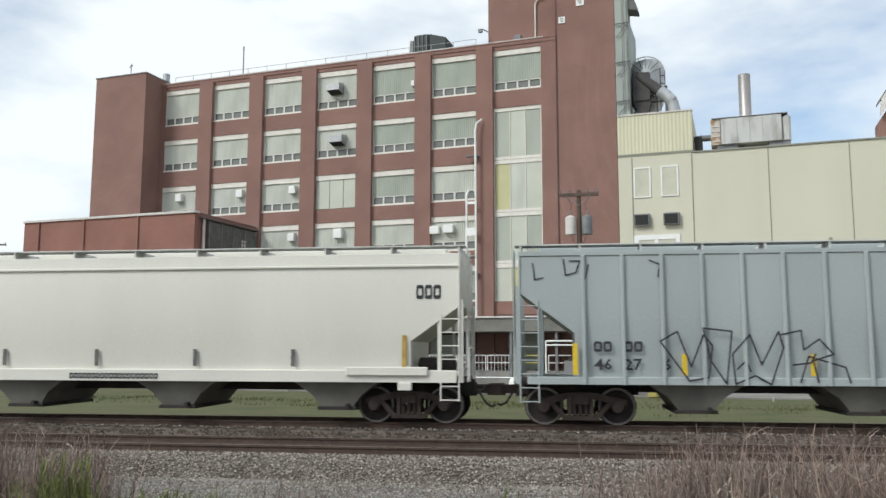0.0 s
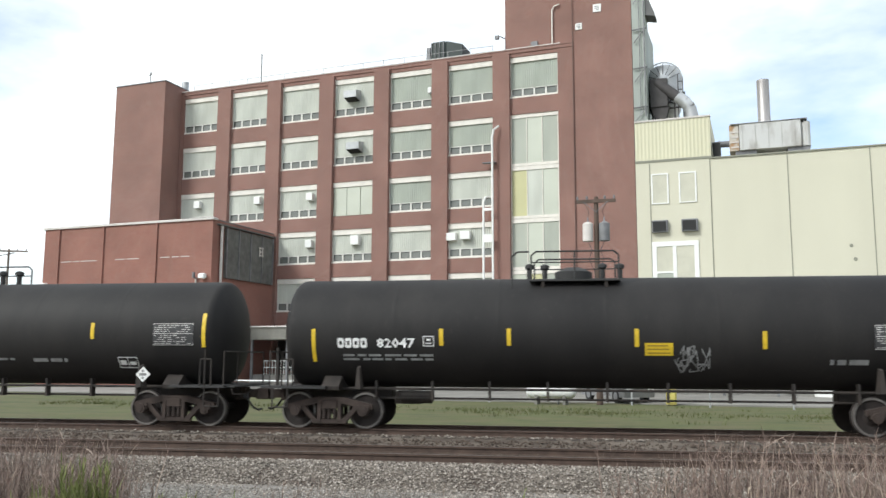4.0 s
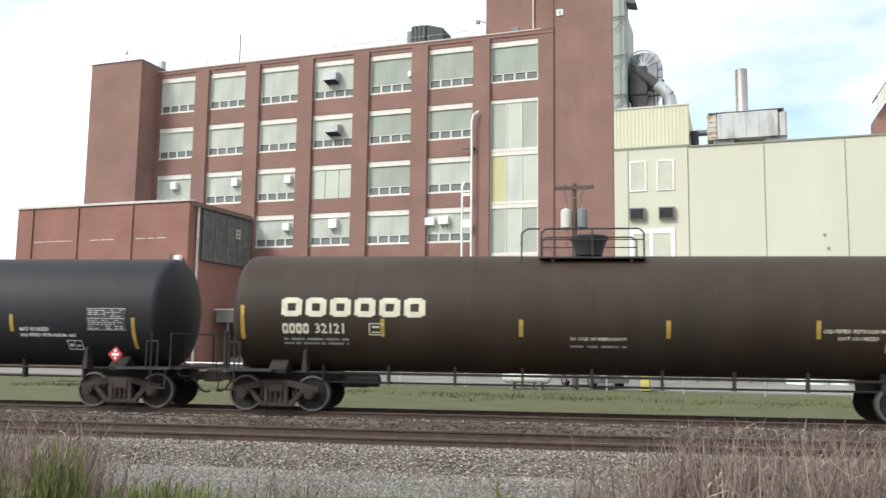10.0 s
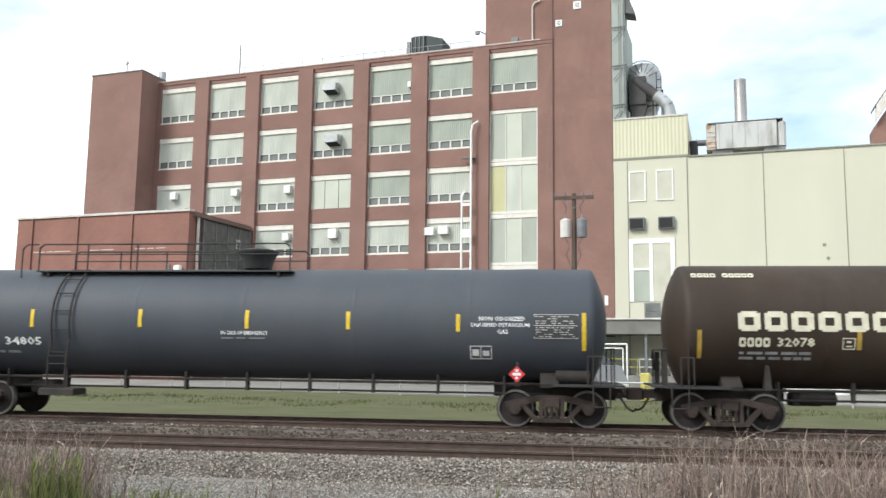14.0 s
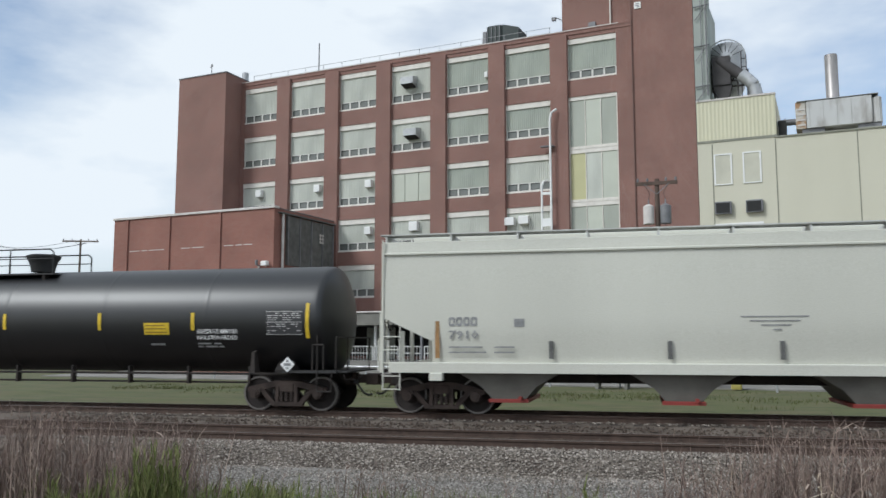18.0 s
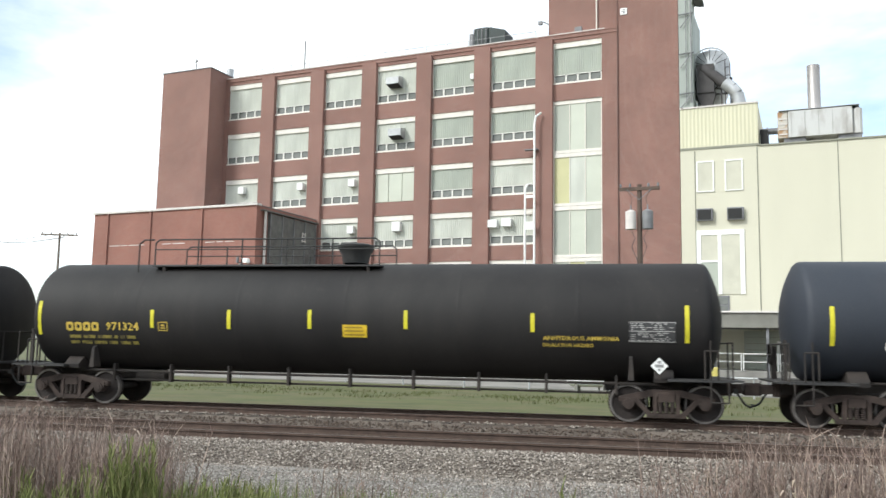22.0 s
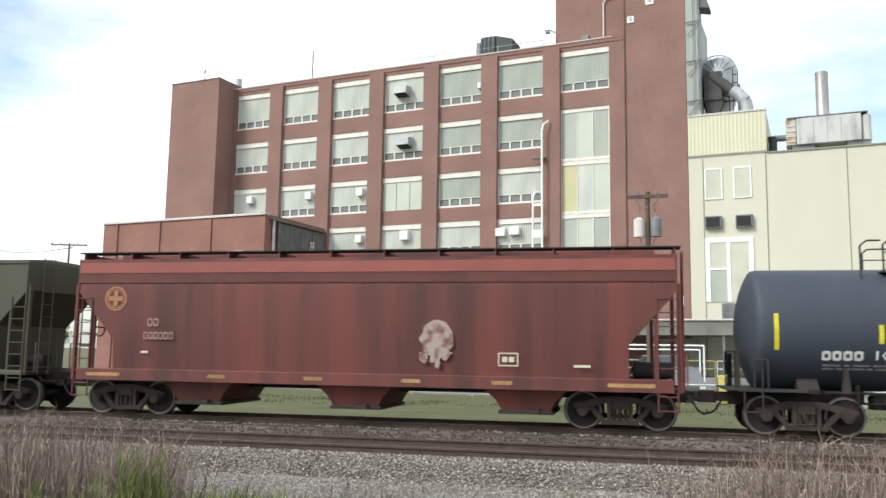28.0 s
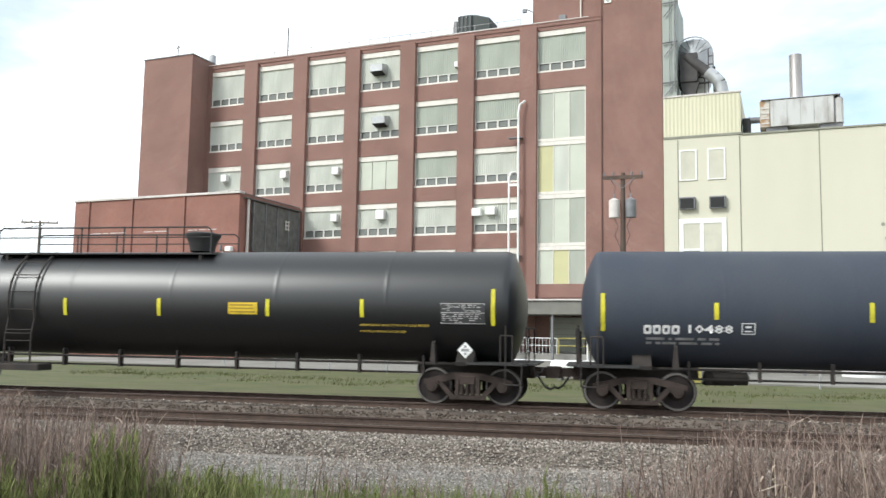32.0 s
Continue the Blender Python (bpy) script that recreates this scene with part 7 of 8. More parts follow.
def rust_mat():
    """Pale green paint that rusts downwards from the roof edge."""
    m = mat("rusting_pale_green_hopper_paint", (0.30, 0.31, 0.25), 0.75, scale=0.5, streak=0.4, second=(0.29, 0.255, 0.175))
    nd, ln = m.node_tree.nodes, m.node_tree.links
    p = nd["Principled BSDF"]
    base = p.inputs["Base Color"].links[0].from_socket
    tc, mp, n, sep = nd.new("ShaderNodeTexCoord"), nd.new("ShaderNodeMapping"), nd.new("ShaderNodeTexNoise"), nd.new("ShaderNodeSeparateXYZ")
    mp.inputs["Scale"].default_value, mp.inputs["Location"].default_value = (0.75, 0.75, 0.42), (5.2, 0, 0.6)
    n.inputs["Scale"].default_value, n.inputs["Detail"].default_value = 1.0, 9
    n.inputs["Roughness"].default_value = 0.62
    ln.new(tc.outputs["Object"], mp.inputs[0])
    ln.new(mp.outputs[0], n.inputs["Vector"])
    ln.new(tc.outputs["Object"], sep.inputs[0])
    up = nd.new("ShaderNodeMapRange")
    up.inputs[1].default_value, up.inputs[2].default_value, up.inputs[3].default_value, up.inputs[4].default_value = 1.5, 3.6, -0.20, 0.075
    ln.new(sep.outputs[2], up.inputs[0])
    add = nd.new("ShaderNodeMath")
    ln.new(n.outputs["Fac"], add.inputs[0])
    ln.new(up.outputs[0], add.inputs[1])
    for lo, hi, col in ((0.46, 0.62, (0.32, 0.20, 0.095)), (0.55, 0.66, (0.19, 0.066, 0.027))):
        r = nd.new("ShaderNodeMapRange")
        r.inputs[1].default_value, r.inputs[2].default_value = lo, hi
        ln.new(add.outputs[0], r.inputs[0])
        mx = nd.new("ShaderNodeMixRGB")
        mx.inputs[2].default_value = (*col, 1)
        ln.new(r.outputs[0], mx.inputs[0])
        ln.new(base, mx.inputs[1])
        base = mx.outputs[0]
    ln.new(base, p.inputs["Base Color"])
    return m


H_WHITE = mat("clean_white_hopper_paint", (0.66, 0.64, 0.58), 0.5, var=0.10, scale=0.4, streak=0.2)
H_GREY = mat("light_blue_grey_hopper_paint", (0.36, 0.395, 0.395), 0.55, var=0.15, scale=0.5, streak=0.2)
H_NC = mat("pale_green_grey_hopper_paint", (0.585, 0.578, 0.51), 0.5, var=0.1, scale=0.4, streak=0.2)
H_RUST = rust_mat()
H_RED = mat("oxide_red_hopper_paint", (0.145, 0.037, 0.029), 0.7, scale=0.9, streak=0.06, second=(0.068, 0.022, 0.018), cut=(0.4, 0.62))
H_REDTOP = mat("bright_oxide_red_paint", (0.27, 0.072, 0.056), 0.6, var=0.2, scale=1)
H_BN = mat("dirty_green_hopper_paint", (0.060, 0.060, 0.038), 0.7, scale=0.5, streak=0.2, second=(0.072, 0.058, 0.041), cut=(0.4, 0.65))
CHUTE = mat("dusty_grey_chute_paint", (0.17, 0.162, 0.142), 0.75, var=0.45, scale=1)
BIRD = mat("bleached_patch", (0.34, 0.27, 0.235), 0.8, scale=4, second=(0.17, 0.075, 0.062), cut=(0.45, 0.62))
CREAMP = mat("faded_cream_paint", (0.58, 0.50, 0.40), 0.7, var=0.25, scale=2, streak=0.3)
REDOUT = mat("red_outlet_paint", (0.24, 0.035, 0.028), 0.6)

c1, y1 = hopper_car(7.2, 17.5, "light blue-grey ribbed covered hopper car with black tags", H_GREY, 8.1, 3.25, 6.75, 2.25, 4.24, sill=(1.02, 1.2), bulge=False, ribs=15, bays=3, chute=CHUTE, pitch=3.9, rib_x=6.53)
part("owner_mark", bars(glyph_blocks(2, -6.3, -5.84, 1.8, 2.05, 0.25) + glyph_blocks(2, -5.58, -5.12, 1.8, 2.05, 0.25), y1, SIGNB, "owner_mark"), c1)
for digits, a, c in (("46", -6.3, -5.87), ("27", -5.58, -5.17), ("6", -4.69, -4.49)):
    part("car_number", letters(digits, a, c, 1.36, 1.64, y1, SIGNB, "car_number"), c1)
tag = Build()
for path in ([(-4.75, 2.05), (-4.35, 2.28), (-4.05, 1.45), (-3.75, 2.2), (-3.55, 1.95), (-3.65, 1.2), (-4.1, 1.12), (-4.75, 2.05)], [(-3.75, 2.36), (-3.1, 2.28), (-3.25, 1.05), (-3.6, 1.6), (-3.75, 2.36)],
             [(-3.1, 1.75), (-2.7, 2.2), (-2.45, 1.5), (-2.05, 2.28), (-1.95, 1.9), (-2.25, 1.05), (-2.6, 1.25), (-3.05, 1.05), (-3.1, 1.75)], [(-2.0, 2.2), (-1.55, 2.3), (-1.5, 1.85), (-1.15, 2.1), (-0.85, 1.75), (-1.3, 1.6), (-1.2, 1.1)],
             [(-1.6, 1.1), (-1.4, 1.7), (-0.6, 1.45), (-0.5, 1.1)], [(-3.0, 1.4), (-2.8, 1.6), (-2.7, 1.35)], [(-1.75, 1.5), (-1.35, 1.55), (-1.25, 1.75)]):
    stroke(tag, path, 0.02, lambda z: y1(z) - 0.085, 0.0)
for path in ([(-7.75, 3.95), (-7.7, 3.55), (-7.5, 3.6)], [(-7.0, 4.05), (-6.95, 3.65), (-6.7, 3.72), (-6.6, 4.0), (-6.85, 4.0)], [(-6.5, 3.5), (-6.4, 3.9)], [(-4.95, 4.0), (-4.7, 3.9), (-4.75, 3.6)]):
    stroke(tag, path, 0.016, lambda z: y1(z) - 0.01, 0.0)
bpart("tag", tag, SIGNB, c1, "black spray-painted tag")
for x in (-6.75, -4.2, -1.3):
    part("reflector_strip", plate(x - 0.06, x + 0.06, 1.25, 2.0 if x < -6 else 1.75, lambda z: y1(z) - 0.08, YELLOW, "reflector_strip"), c1)

c2, y2 = hopper_car(-11.89, 20.63, "clean white covered hopper car with smooth curved sides", H_WHITE, 9.55, 2.93, 8.3, 2.05, 4.26, bays=4, chute=CHUTE, pitch=4.25)
part("owner_mark", bars(glyph_blocks(3, 8.45, 9.1, 3.1, 3.45, 0.25), y2, SIGNB, "owner_mark"), c2)
part("owner_mark", bars(glyph_blocks(4, -8.0, -7.3, 2.27, 2.5, 0.25), y2, SIGNB, "owner_mark"), c2)
part("car_number", letters("11275", -8.0, -7.35, 1.93, 2.15, y2, SIGNB, "car_number"), c2)
part("small_print", bars([(-8.0, -7.4, 1.72, 1.78), (-8.0, -7.5, 1.6, 1.66)], y2, SIGND, "small_print"), c2)
part("tag", bars(glyph_blocks(20, -0.7, 1.75, 1.09, 1.24, 0.3), lambda z: -1.586, SIGNB, "tag"), c2, "black sprayed lettering along the sill")
for i, x in enumerate((-8.3, -5.2, -2.6, 0.0, 2.7, 5.3, 8.15)):
    part("reflector_strip", plate(x - 0.05, x + 0.05, 1.42, 1.85 if 0 < i < 6 else 2.2, y2, AMBER if i in (0, 6) else DARKST, "reflector_strip"), c2)
part("sill_step_plate", Build().cham(6.7, 8.75, -1.66, -1.58, 1.22, 1.42, 0.02).mesh("sill_step_plate", H_WHITE), c2)
part("sill_box", Build().cham(8.0, 8.35, -1.62, -1.45, 0.85, 1.04, 0.02).mesh("sill_box", H_WHITE), c2)
part("sill_box", Build().cham(-8.35, -8.0, -1.62, -1.45, 0.85, 1.04, 0.02).mesh("sill_box", H_WHITE), c2)

c3, y3 = hopper_car(-32.13, 19.84, "pale green covered hopper car streaked with rust and tags", H_RUST, 9.15, 2.95, 8.0, 1.95, 4.26, bays=4, chute=CHUTE)
# the end faces' shade is put into this dark blue-grey, together with grime
ENDGREY = mat("shaded_grimy_end_paint", (0.085, 0.09, 0.092), 0.8, var=0.35, scale=1.2)
for s_e in (-1, 1):
    x_e = s_e * 9.15
    bpart("end_sheet", Build().box(min(x_e + s_e * 0.006, x_e + s_e * 0.03), max(x_e + s_e * 0.006, x_e + s_e * 0.03), -1.48, 1.48, 2.97, 3.92), ENDGREY, c3, "grimy grey end sheet with shade in its colour")
part("mark_patch", plate(-7.55, -6.6, 2.35, 2.65, y3, SIGNC, "mark_patch"), c3)
part("owner_mark", bars(glyph_blocks(4, -7.45, -6.7, 2.4, 2.6, 0.28), lambda z: y3(z) - 0.006, SIGNB, "owner_mark"), c3)
part("small_print", bars(glyph_blocks(6, -7.5, -6.45, 1.95, 2.15, 0.3), y3, SIGND, "small_print"), c3)
TAGS = mat("silver_spray_paint", (0.215, 0.22, 0.205), 0.65, scale=1.6, second=(0.29, 0.285, 0.24))
TAGG = mat("pale_grey_spray_paint", (0.27, 0.272, 0.255), 0.65, scale=1.6, second=(0.20, 0.19, 0.16))
TAGW = mat("off_white_spray_paint", (0.42, 0.40, 0.34), 0.6, scale=1.3, second=(0.30, 0.29, 0.23))
TAGD = mat("dark_spray_paint", (0.08, 0.08, 0.077), 0.7, var=0.3, scale=3)
TAGP = mat("salmon_spray_paint", (0.55, 0.26, 0.20), 0.7, var=0.2, scale=3)


def ribbon(b, path, w, y_of, lift):
    """A sprayed line with round joints and ends."""
    for i, (x, z) in enumerate(path):
        up = lift + 0.0003 * (i % 10)
        o = len(b.v)
        b.v += [(x + w * math.cos(a * 0.6283), y_of(z) - up - 0.0002, z + w * math.sin(a * 0.6283)) for a in range(10)]
        b.face([o + a for a in range(10)])
        if i + 1 < len(path):
            d = Vector((path[i + 1][0] - x, path[i + 1][1] - z))
            if d.length > 1e-4:
                n = Vector((-d.y, d.x)).normalized() * w
                o = len(b.v)
                b.v += [(px, y_of(pz) - up, pz) for px, pz in ((x - n.x, z - n.y), (x + d.x - n.x, z + d.y - n.y), (x + d.x + n.x, z + d.y + n.y), (x + n.x, z + n.y))]
                b.face([o, o + 1, o + 2, o + 3])


# loose pen paths for sprayed forms, each within a unit box
FORMS = ([(0.95, 0.95), (0.3, 0.9), (0.12, 0.5), (0.2, 0.08), (0.8, 0.05), (0.9, 0.4), (0.5, 0.42)],
         [(0.1, 0.0), (0.25, 1.0), (0.95, 0.95), (0.2, 0.98), (0.18, 0.5), (0.8, 0.55)],
         [(0.05, 0.95), (0.2, 0.05), (0.6, 0.1), (0.85, 0.6), (0.95, 1.0)],
         [(0.1, 0.05), (0.3, 0.95), (0.85, 0.9), (0.8, 0.55), (0.25, 0.5), (0.9, 0.0)],
         [(0.9, 0.9), (0.35, 1.0), (0.15, 0.7), (0.8, 0.4), (0.75, 0.08), (0.1, 0.05)],
         [(0.05, 1.0), (0.3, 0.1), (0.5, 0.65), (0.7, 0.05), (1.0, 0.95)],
         [(0.15, 0.0), (0.1, 0.95), (0.15, 0.5), (0.85, 0.95), (0.3, 0.5), (0.95, 0.05)])


def spray(car, x0, x1, z0, z1, n, fat, fills, line, y_of, seed, label, halo=None, accent=None, shade=0.024, rounds=1):
    """Sprayed block forms: thick slanting ribbons with dark edges, overlapping, with a halo behind; no readable words."""
    r = random.Random(seed)
    p = (x1 - x0) / n
    back, edge, fill, low = Build(), Build(), Build(), Build()
    last = None
    for i in range(n):
        k = r.choice([q for q in range(len(FORMS)) if q != last])
        last = k
        w, lean = p * r.uniform(1.0, 1.22), r.uniform(-0.08, 0.22) * p
        top, bot = z1 - r.uniform(0, 0.14) * (z1 - z0), z0 + r.uniform(0, 0.07) * (z1 - z0)
        xa = x0 + i * p + r.uniform(-0.06, 0.06) * p
        flip, turn = r.random() < 0.5, r.random() < 0.4
        path = [(1 - u if flip else u, 1 - q if turn else q) for u, q in FORMS[k]]
        path = [(xa + fat + (w - 2 * fat) * u + lean * q, bot + fat + (top - bot - 2 * fat) * q) for u, q in path]
        soft = path
        for _ in range(rounds):
            cut = [soft[0]]
            for a, c in zip(soft, soft[1:]):
                cut += [(a[0] + (c[0] - a[0]) * f, a[1] + (c[1] - a[1]) * f) for f in (0.22, 0.78)]
            soft = cut + [soft[-1]]
        lift = 0.004 + 0.0042 * i
        if halo:
            ribbon(back, soft, fat + 0.11, y_of, 0.001)
        ribbon(edge, soft, fat + shade, y_of, lift)
        o = len(fill.f)
        ribbon(fill, soft, fat, y_of, lift + 0.0075)
        tone = r.randrange(len(fills))
        for j in range(o, len(fill.f)):
            fill.k[j] = tone
        if accent:
            cut = [q for q in soft if q[1] < bot + (top - bot) * 0.55]
            ribbon(low, cut, fat * 0.55, y_of, lift + 0.012)
    bpart("graffiti_fill", fill, fills, car, label)
    bpart("graffiti_outline", edge, line, car)
    if halo:
        bpart("graffiti_fill", back, halo, car, "pale sprayed halo")
    if accent:
        bpart("graffiti_fill", low, accent, car, "coloured sprayed fading")


spray(c3, -6.2, 4.4, 1.06, 2.32, 13, 0.14, [TAGS, TAGG, TAGS], TAGD, y3, 3, "grey block graffiti with dark outlines", None, None, 0.027)
part("graffiti_fill", bars([(-1.75, -1.35, 1.08, 1.42), (-2.5, -2.3, 1.75, 2.1)], lambda z: y3(z) - 0.01, TAGP, "graffiti_fill"), c3, "small salmon sprayed patches")
spray(c3, 4.5, 7.2, 1.06, 1.92, 3, 0.12, [TAGW], TAGD, y3, 5, "pale outlined graffiti shapes", None, None, 0.03)
part("test_stencil", bars([(5.9, 6.4, 1.98, 2.1)], y3, SIGNC, "test_stencil"), c3)

c13, y13 = hopper_car(-230.8, 20.35, "pale green-grey covered hopper car with smooth sides", H_NC, 9.5, 2.45, 8.2, 1.85, 4.40, bays=4, chute=CHUTE, outlet=REDOUT, sill=(1.06, 1.32), pitch=4.2, spread=1.2)
part("owner_mark", bars(glyph_blocks(4, -7.75, -7.0, 2.22, 2.45, 0.28), y13, SIGND, "owner_mark"), c13)
part("car_number", letters("7910", -7.75, -7.0, 1.9, 2.12, y13, SIGND, "car_number"), c13)
part("small_print", bars([(-7.75, -6.9, 1.68, 1.72), (-7.75, -6.8, 1.55, 1.59), (-6.6, -6.1, 1.68, 1.72), (-6.6, -6.1, 1.55, 1.59), (-0.8, 0.7, 2.40, 2.43), (-0.6, 0.5, 2.30, 2.33), (-0.35, 0.3, 2.20, 2.23), (-0.1, 0.1, 2.1, 2.13)], y13, SIGND, "small_print"), c13)
part("test_stencil", bars([(-6.1, -5.85, 2.2, 2.4)], y13, SIGND, "test_stencil"), c13)
for i, x in enumerate((-8.05, -5.2, -2.4, 0.1, 2.6, 5.2, 8.05)):
    part("reflector_strip", plate(x - 0.055, x + 0.055, 1.42, 1.85 if 0 < i < 6 else 2.35, y13, ORANGE if i in (0, 6) else DARKST, "reflector_strip"), c13)
part("sill_box", Build().cham(7.9, 8.25, -1.62, -1.45, 0.87, 1.06, 0.02).mesh("sill_box", H_NC), c13)
part("sill_box", Build().cham(-8.25, -7.9, -1.62, -1.45, 0.87, 1.06, 0.02).mesh("sill_box", H_NC), c13)

c20, y20 = hopper_car(-370.78, 17.58, "oxide red covered hopper car with a bleached patch", H_RED, 8.05, 3.38, 6.9, 2.06, 4.25, sill=(0.94, 1.25), bays=3, chute=H_RED, top_edge=FRAMEM, mouth=0.6, pitch=4.4, spread=1.0)
part("side_band", plate(-8.0, 8.0, 3.85, 4.14, lambda z: -1.585, H_REDTOP, "side_band"), c20, "brighter red band below the roof")
# a darker red strip directly below the bright band
part("side_band", plate(-8.0, 8.0, 3.58, 3.845, lambda z: -1.572, mat("darker_red_band_paint", (0.115, 0.034, 0.027), 0.75, var=0.3, scale=1.5), "side_band"), c20, "darker red band under the bright one")
pd = Build()
for k in range(18):
    pd.v.append((2.2 + 0.42 * math.cos(k * 0.349) * (1 + 0.12 * math.sin(3 * k)), y20(2) - 0.005, 2.15 + 0.48 * math.sin(k * 0.349)))
pd.face(list(range(18)))
bpart("bleached_patch", pd, BIRD, c20, "pale bleached patch")
part("bleached_patch", scribble(1.8, 2.55, 1.4, 1.9, 20, y20, BIRD, 77, 0.05), c20)
rd = Build()
ring = lambda q: [(-6.85 + q * math.cos(k * 0.31416), 3.15 + q * math.sin(k * 0.31416)) for k in range(21)]
stroke(rd, ring(0.31), 0.022, y20, 0.004)
stroke(rd, ring(0.25), 0.012, y20, 0.004)
EMB = mat("orange_emblem_paint", (0.42, 0.19, 0.09), 0.7, var=0.3, scale=5)
emb = bpart("emblem", rd, EMB, c20, "faded round orange emblem with a cross")
part("emblem_cross", bars([(-7.06, -6.64, 3.09, 3.21), (-6.91, -6.79, 2.94, 3.08), (-6.91, -6.79, 3.22, 3.36)], lambda z: y20(z) - 0.008, EMB, "emblem_cross"), emb)
FAINT = mat("faint_salmon_stencil", (0.34, 0.20, 0.16), 0.7, var=0.4, scale=5)
part("car_number", bars(glyph_blocks(6, -5.95, -5.05, 2.05, 2.25, 0.22), y20, FAINT, "car_number"), c20)
part("owner_mark", bars(glyph_blocks(2, -5.85, -5.5, 2.4, 2.62, 0.22), y20, FAINT, "owner_mark"), c20)
part("small_print", bars([(-6.0, -5.8, 1.68, 1.74), (5.6, 6.0, 1.5, 1.56)], y20, SIGNC, "small_print"), c20)
part("test_stencil", bars([(3.75, 4.25, 1.5, 1.53), (3.75, 4.25, 1.8, 1.83), (3.75, 3.78, 1.5, 1.83), (4.22, 4.25, 1.5, 1.83), (3.85, 3.98, 1.6, 1.73), (4.02, 4.15, 1.6, 1.73)], y20, SIGNC, "test_stencil"), c20)
for x0, x1 in ((-7.6, -6.6), (-4.0, -3.5), (-1.3, -0.8), (1.3, 1.8), (3.6, 4.1), (6.4, 7.5)):
    part("reflector_strip", plate(x0, x1, 1.05, 1.14, lambda z: -1.585, ORANGE, "reflector_strip", steps=1), c20)

c21, y21 = hopper_car(-388.48, 17.82, "dirty green ribbed hopper car with bright graffiti", H_BN, 8.05, 3.4, 7.1, 2.4, 4.25, sill=(1.02, 1.15), bulge=False, ribs=15, bays=3, chute=FRAMEM, walkway=False, mouth=0.7, pitch=4.6, spread=1.0, rib_x=6.88)
for y in (-1.42, 1.42):
    bpart("side_skirt", Build().box(-7.0, 7.0, y - 0.03, y + 0.03, 0.78, 1.01), FRAMEM, c21)
yr = lambda z: -1.575
for n, x0, x1, z0, z1 in ((2, -5.72, -5.05, 3.5, 3.92), (3, -4.85, -4.15, 3.5, 3.92), (2, -3.95, -3.3, 3.5, 3.92), (2, -2.9, -2.2, 3.5, 3.92), (1, -1.95, -1.56, 3.5, 3.92),
                      (2, -5.72, -5.05, 2.95, 3.36), (2, -4.85, -4.15, 2.95, 3.36), (2, -3.95, -3.3, 2.95, 3.36), (2, -2.9, -2.2, 2.95, 3.36)):
    part("owner_name", bars(glyph_blocks(n, x0, x1, z0, z1, 0.26), yr, SIGNC, "owner_name"), c21)
arc = lambda cx, cz, rx, rz, a0, a1: [(cx + rx * math.cos(radians(a0 + (a1 - a0) * k / 8)), cz + rz * math.sin(radians(a0 + (a1 - a0) * k / 8))) for k in range(9)]
lg = Build()
for poly in ([(3.0, 3.3), (3.25, 3.95), (4.15, 3.95), (4.15, 3.3), (3.75, 3.3), (3.6, 3.45), (3.4, 3.3)], [(4.2, 3.3), (4.2, 3.95), (5.45, 3.95)] + arc(5.45, 3.565, 0.43, 0.385, 85, -85) + [(5.15, 3.18), (5.1, 3.3)],
             [(3.5, 2.55), (3.65, 2.95), (3.8, 3.0), (4.3, 2.62), (4.35, 2.4), (2.6, 2.4), (2.6, 2.55)], [(4.4, 2.45), (4.4, 2.62), (5.1, 2.62), (5.1, 2.9)] + arc(5.3, 2.44, 0.5, 0.46, 85, -85) + [(4.4, 1.98), (4.4, 2.3)]):
    o = len(lg.v)
    lg.v += [(x, -1.578, z) for x, z in poly]
    lg.face([o + k for k in range(len(poly))])
bpart("emblem", lg, CREAMP, c21, "large faded cream emblem")
TEAL = mat("teal_spray_paint", (0.07, 0.13, 0.11), 0.7, var=0.2, scale=3)
PEACH = mat("peach_spray_paint", (0.52, 0.40, 0.32), 0.7, scale=1.5, second=(0.40, 0.36, 0.30))
WARMW = mat("warm_white_spray_paint", (0.52, 0.50, 0.44), 0.7, scale=1.5, second=(0.36, 0.35, 0.30))
CORAL = mat("pale_coral_spray_paint", (0.46, 0.22, 0.16), 0.7, var=0.25, scale=2)
BRICKR = mat("dull_brown_spray_paint", (0.17, 0.11, 0.085), 0.7, var=0.2, scale=3)
spray(c21, -3.95, 0.85, 1.08, 2.72, 6, 0.21, [WARMW, PEACH, WARMW], BRICKR, lambda z: yr(z) - 0.03, 12, "white and coral block graffiti", TAGW, CORAL, 0.03, 2)
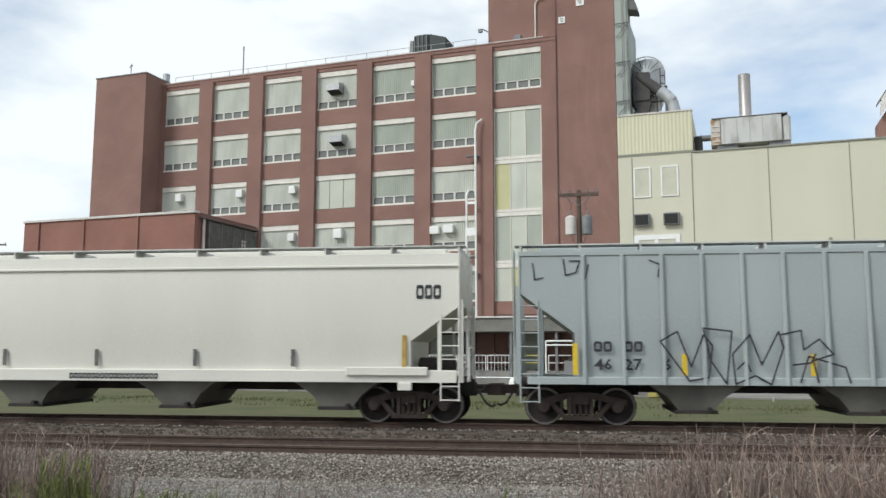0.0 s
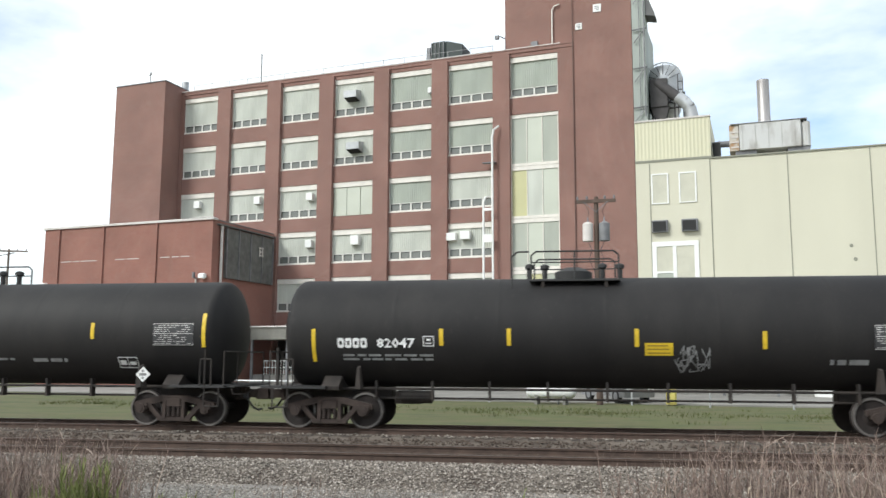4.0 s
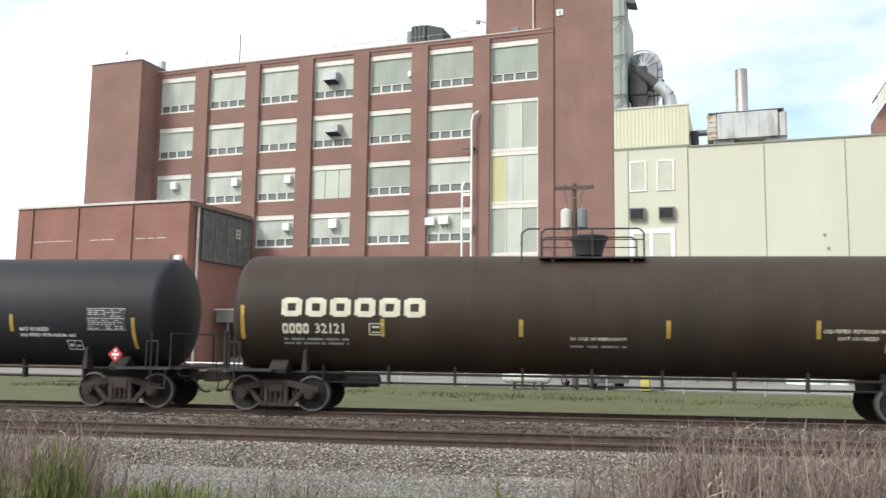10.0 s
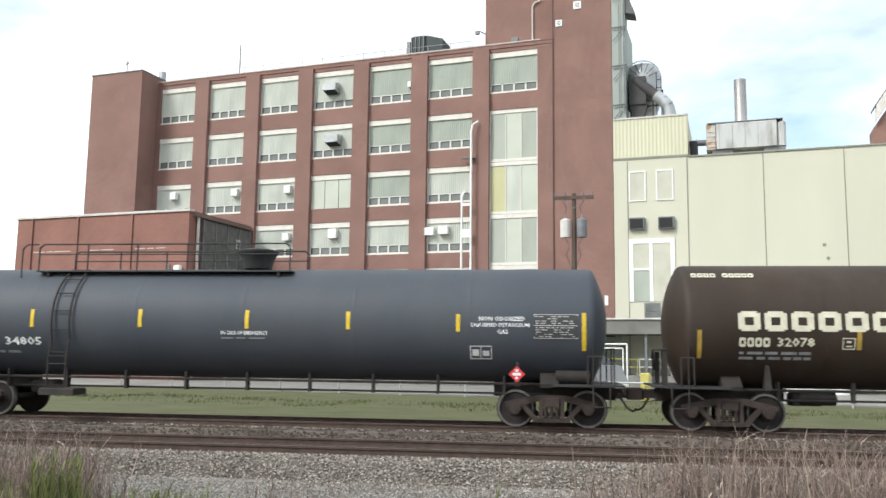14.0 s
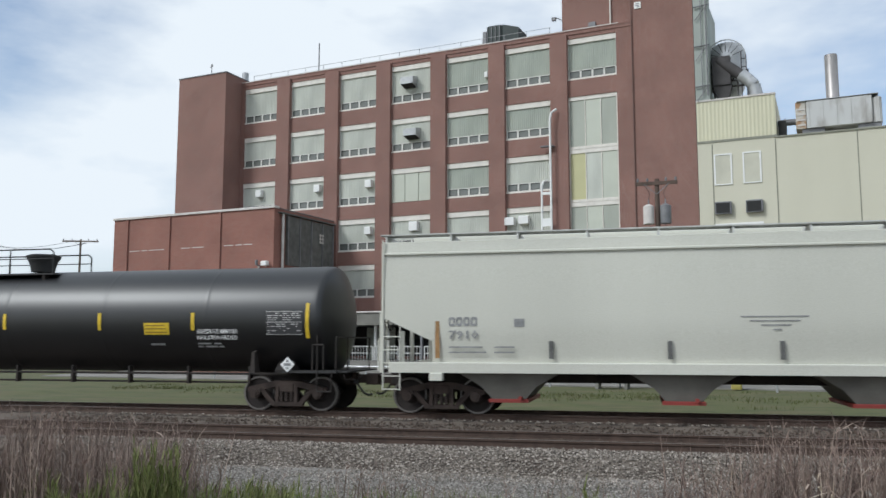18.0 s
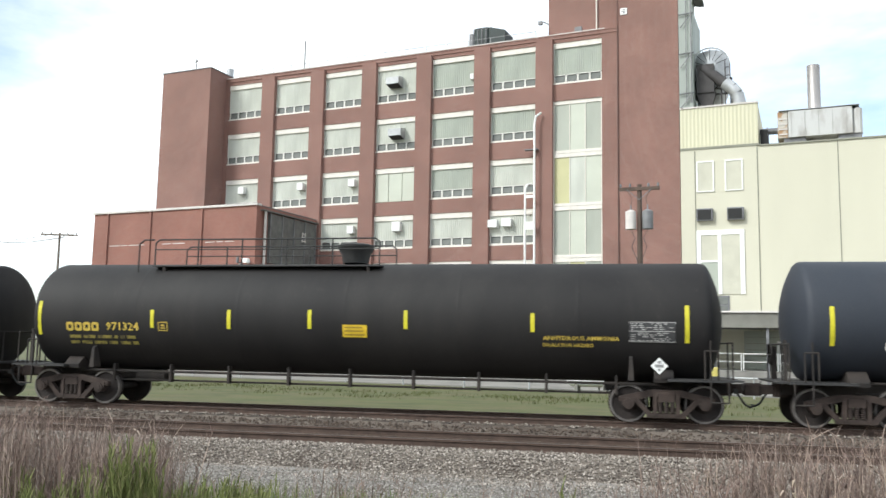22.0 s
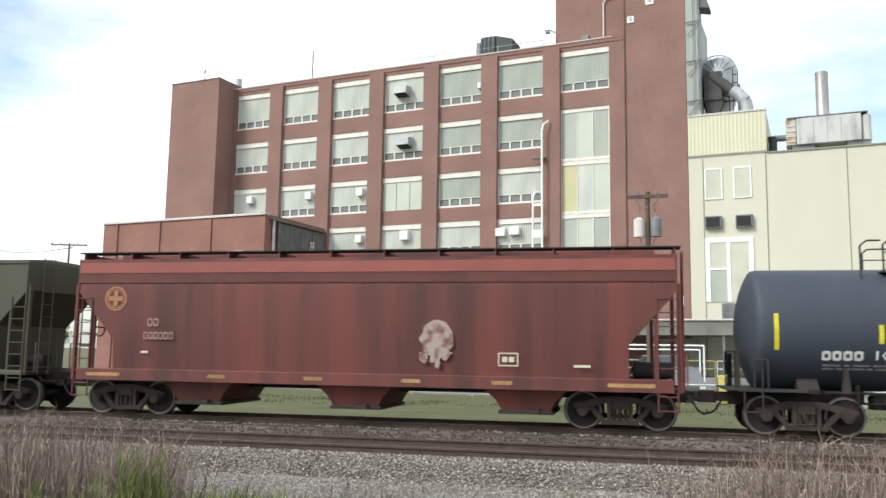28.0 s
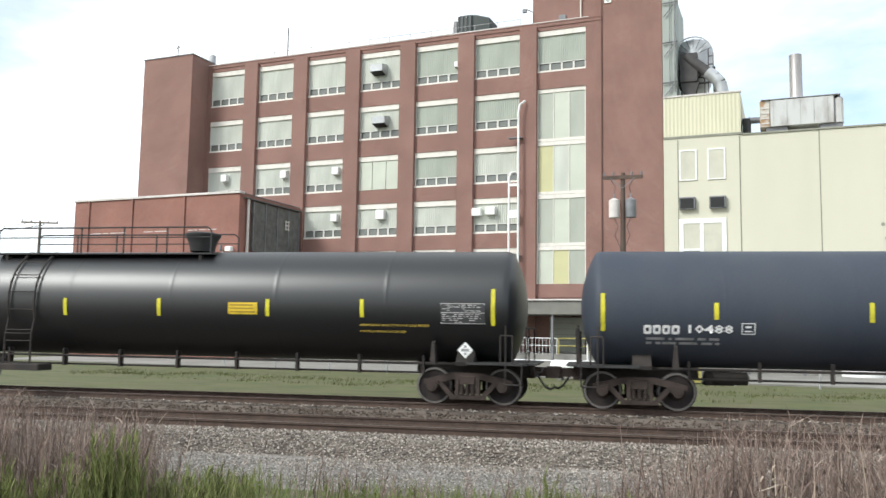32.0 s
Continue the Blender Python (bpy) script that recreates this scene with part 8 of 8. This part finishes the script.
spray(c21, 0.75, 4.3, 1.08, 2.3, 5, 0.15, [WARMW, mat("cream_green_spray_paint", (0.48, 0.50, 0.34), 0.7, var=0.2, scale=3)], TEAL, lambda z: yr(z) - 0.03, 14, "cream and teal block graffiti", TAGW, None, 0.036, 1)
part("mark_patch", plate(-4.95, -4.15, 1.88, 2.27, lambda z: yr(z) - 0.008, BLACKM, "mark_patch"), c21)
part("car_number", letters("615", -4.85, -4.25, 1.95, 2.2, lambda z: yr(z) - 0.02, SIGNW, "car_number"), c21)
for a, c, z0, z1 in ((-6.7, -6.0, 1.3, 1.8), (6.0, 6.8, 1.65, 2.0), (4.35, 4.9, 1.1, 1.4)):
    part("scribble", scribble(a, c, z0, z1, 16, lambda z: yr(z) - 0.02, TAGS, int(a * 10), 0.03), c21)
part("test_stencil", bars([(5.2, 5.75, 1.2, 1.23), (5.2, 5.75, 1.6, 1.63), (5.2, 5.23, 1.2, 1.63), (5.72, 5.75, 1.2, 1.63), (6.2, 6.9, 1.2, 1.23), (6.2, 6.9, 1.55, 1.58), (6.2, 6.23, 1.2, 1.58), (6.87, 6.9, 1.2, 1.58)], yr, SIGND, "test_stencil"), c21)
for x in (-6.95, 6.95):
    part("reflector_strip", plate(x - 0.06, x + 0.06, 1.15, 1.95, lambda z: yr(z) - 0.06, YELLOW, "reflector_strip"), c21)


# ---------------------------------------------------------------- the train rolls
def motions():
    for car, mid in CARS:
        walk(car, [(t, pose(mid + SPEED * t, TRACK_Y, RAIL)) for t in (0, 4, 8, 12, 16, 20, 24, 28, 32)])
    turn = math.degrees(SPEED / 0.457)
    for w, car, x in WHEELS:
        mid = next(m for c, m in CARS if c == car)
        first = max(0.0, (-26.0 - mid) / SPEED)
        last = min(32.0, (24.0 - mid) / SPEED)
        if last - first < 0.2:
            continue
        f0, f1 = math.ceil(first * FPS), math.floor(last * FPS)
        rows = [(f / FPS, pose(x, 0, 0.457, 0, (turn * (f - f0) / FPS) % 360, 0)) for f in range(f0, f1 + 1)]
        if f0 > 0:
            rows.insert(0, (0.0, rows[0][1]))
        if f1 < 32 * FPS:
            rows.append((32.0, rows[-1][1]))
        walk(w, rows)


motions()
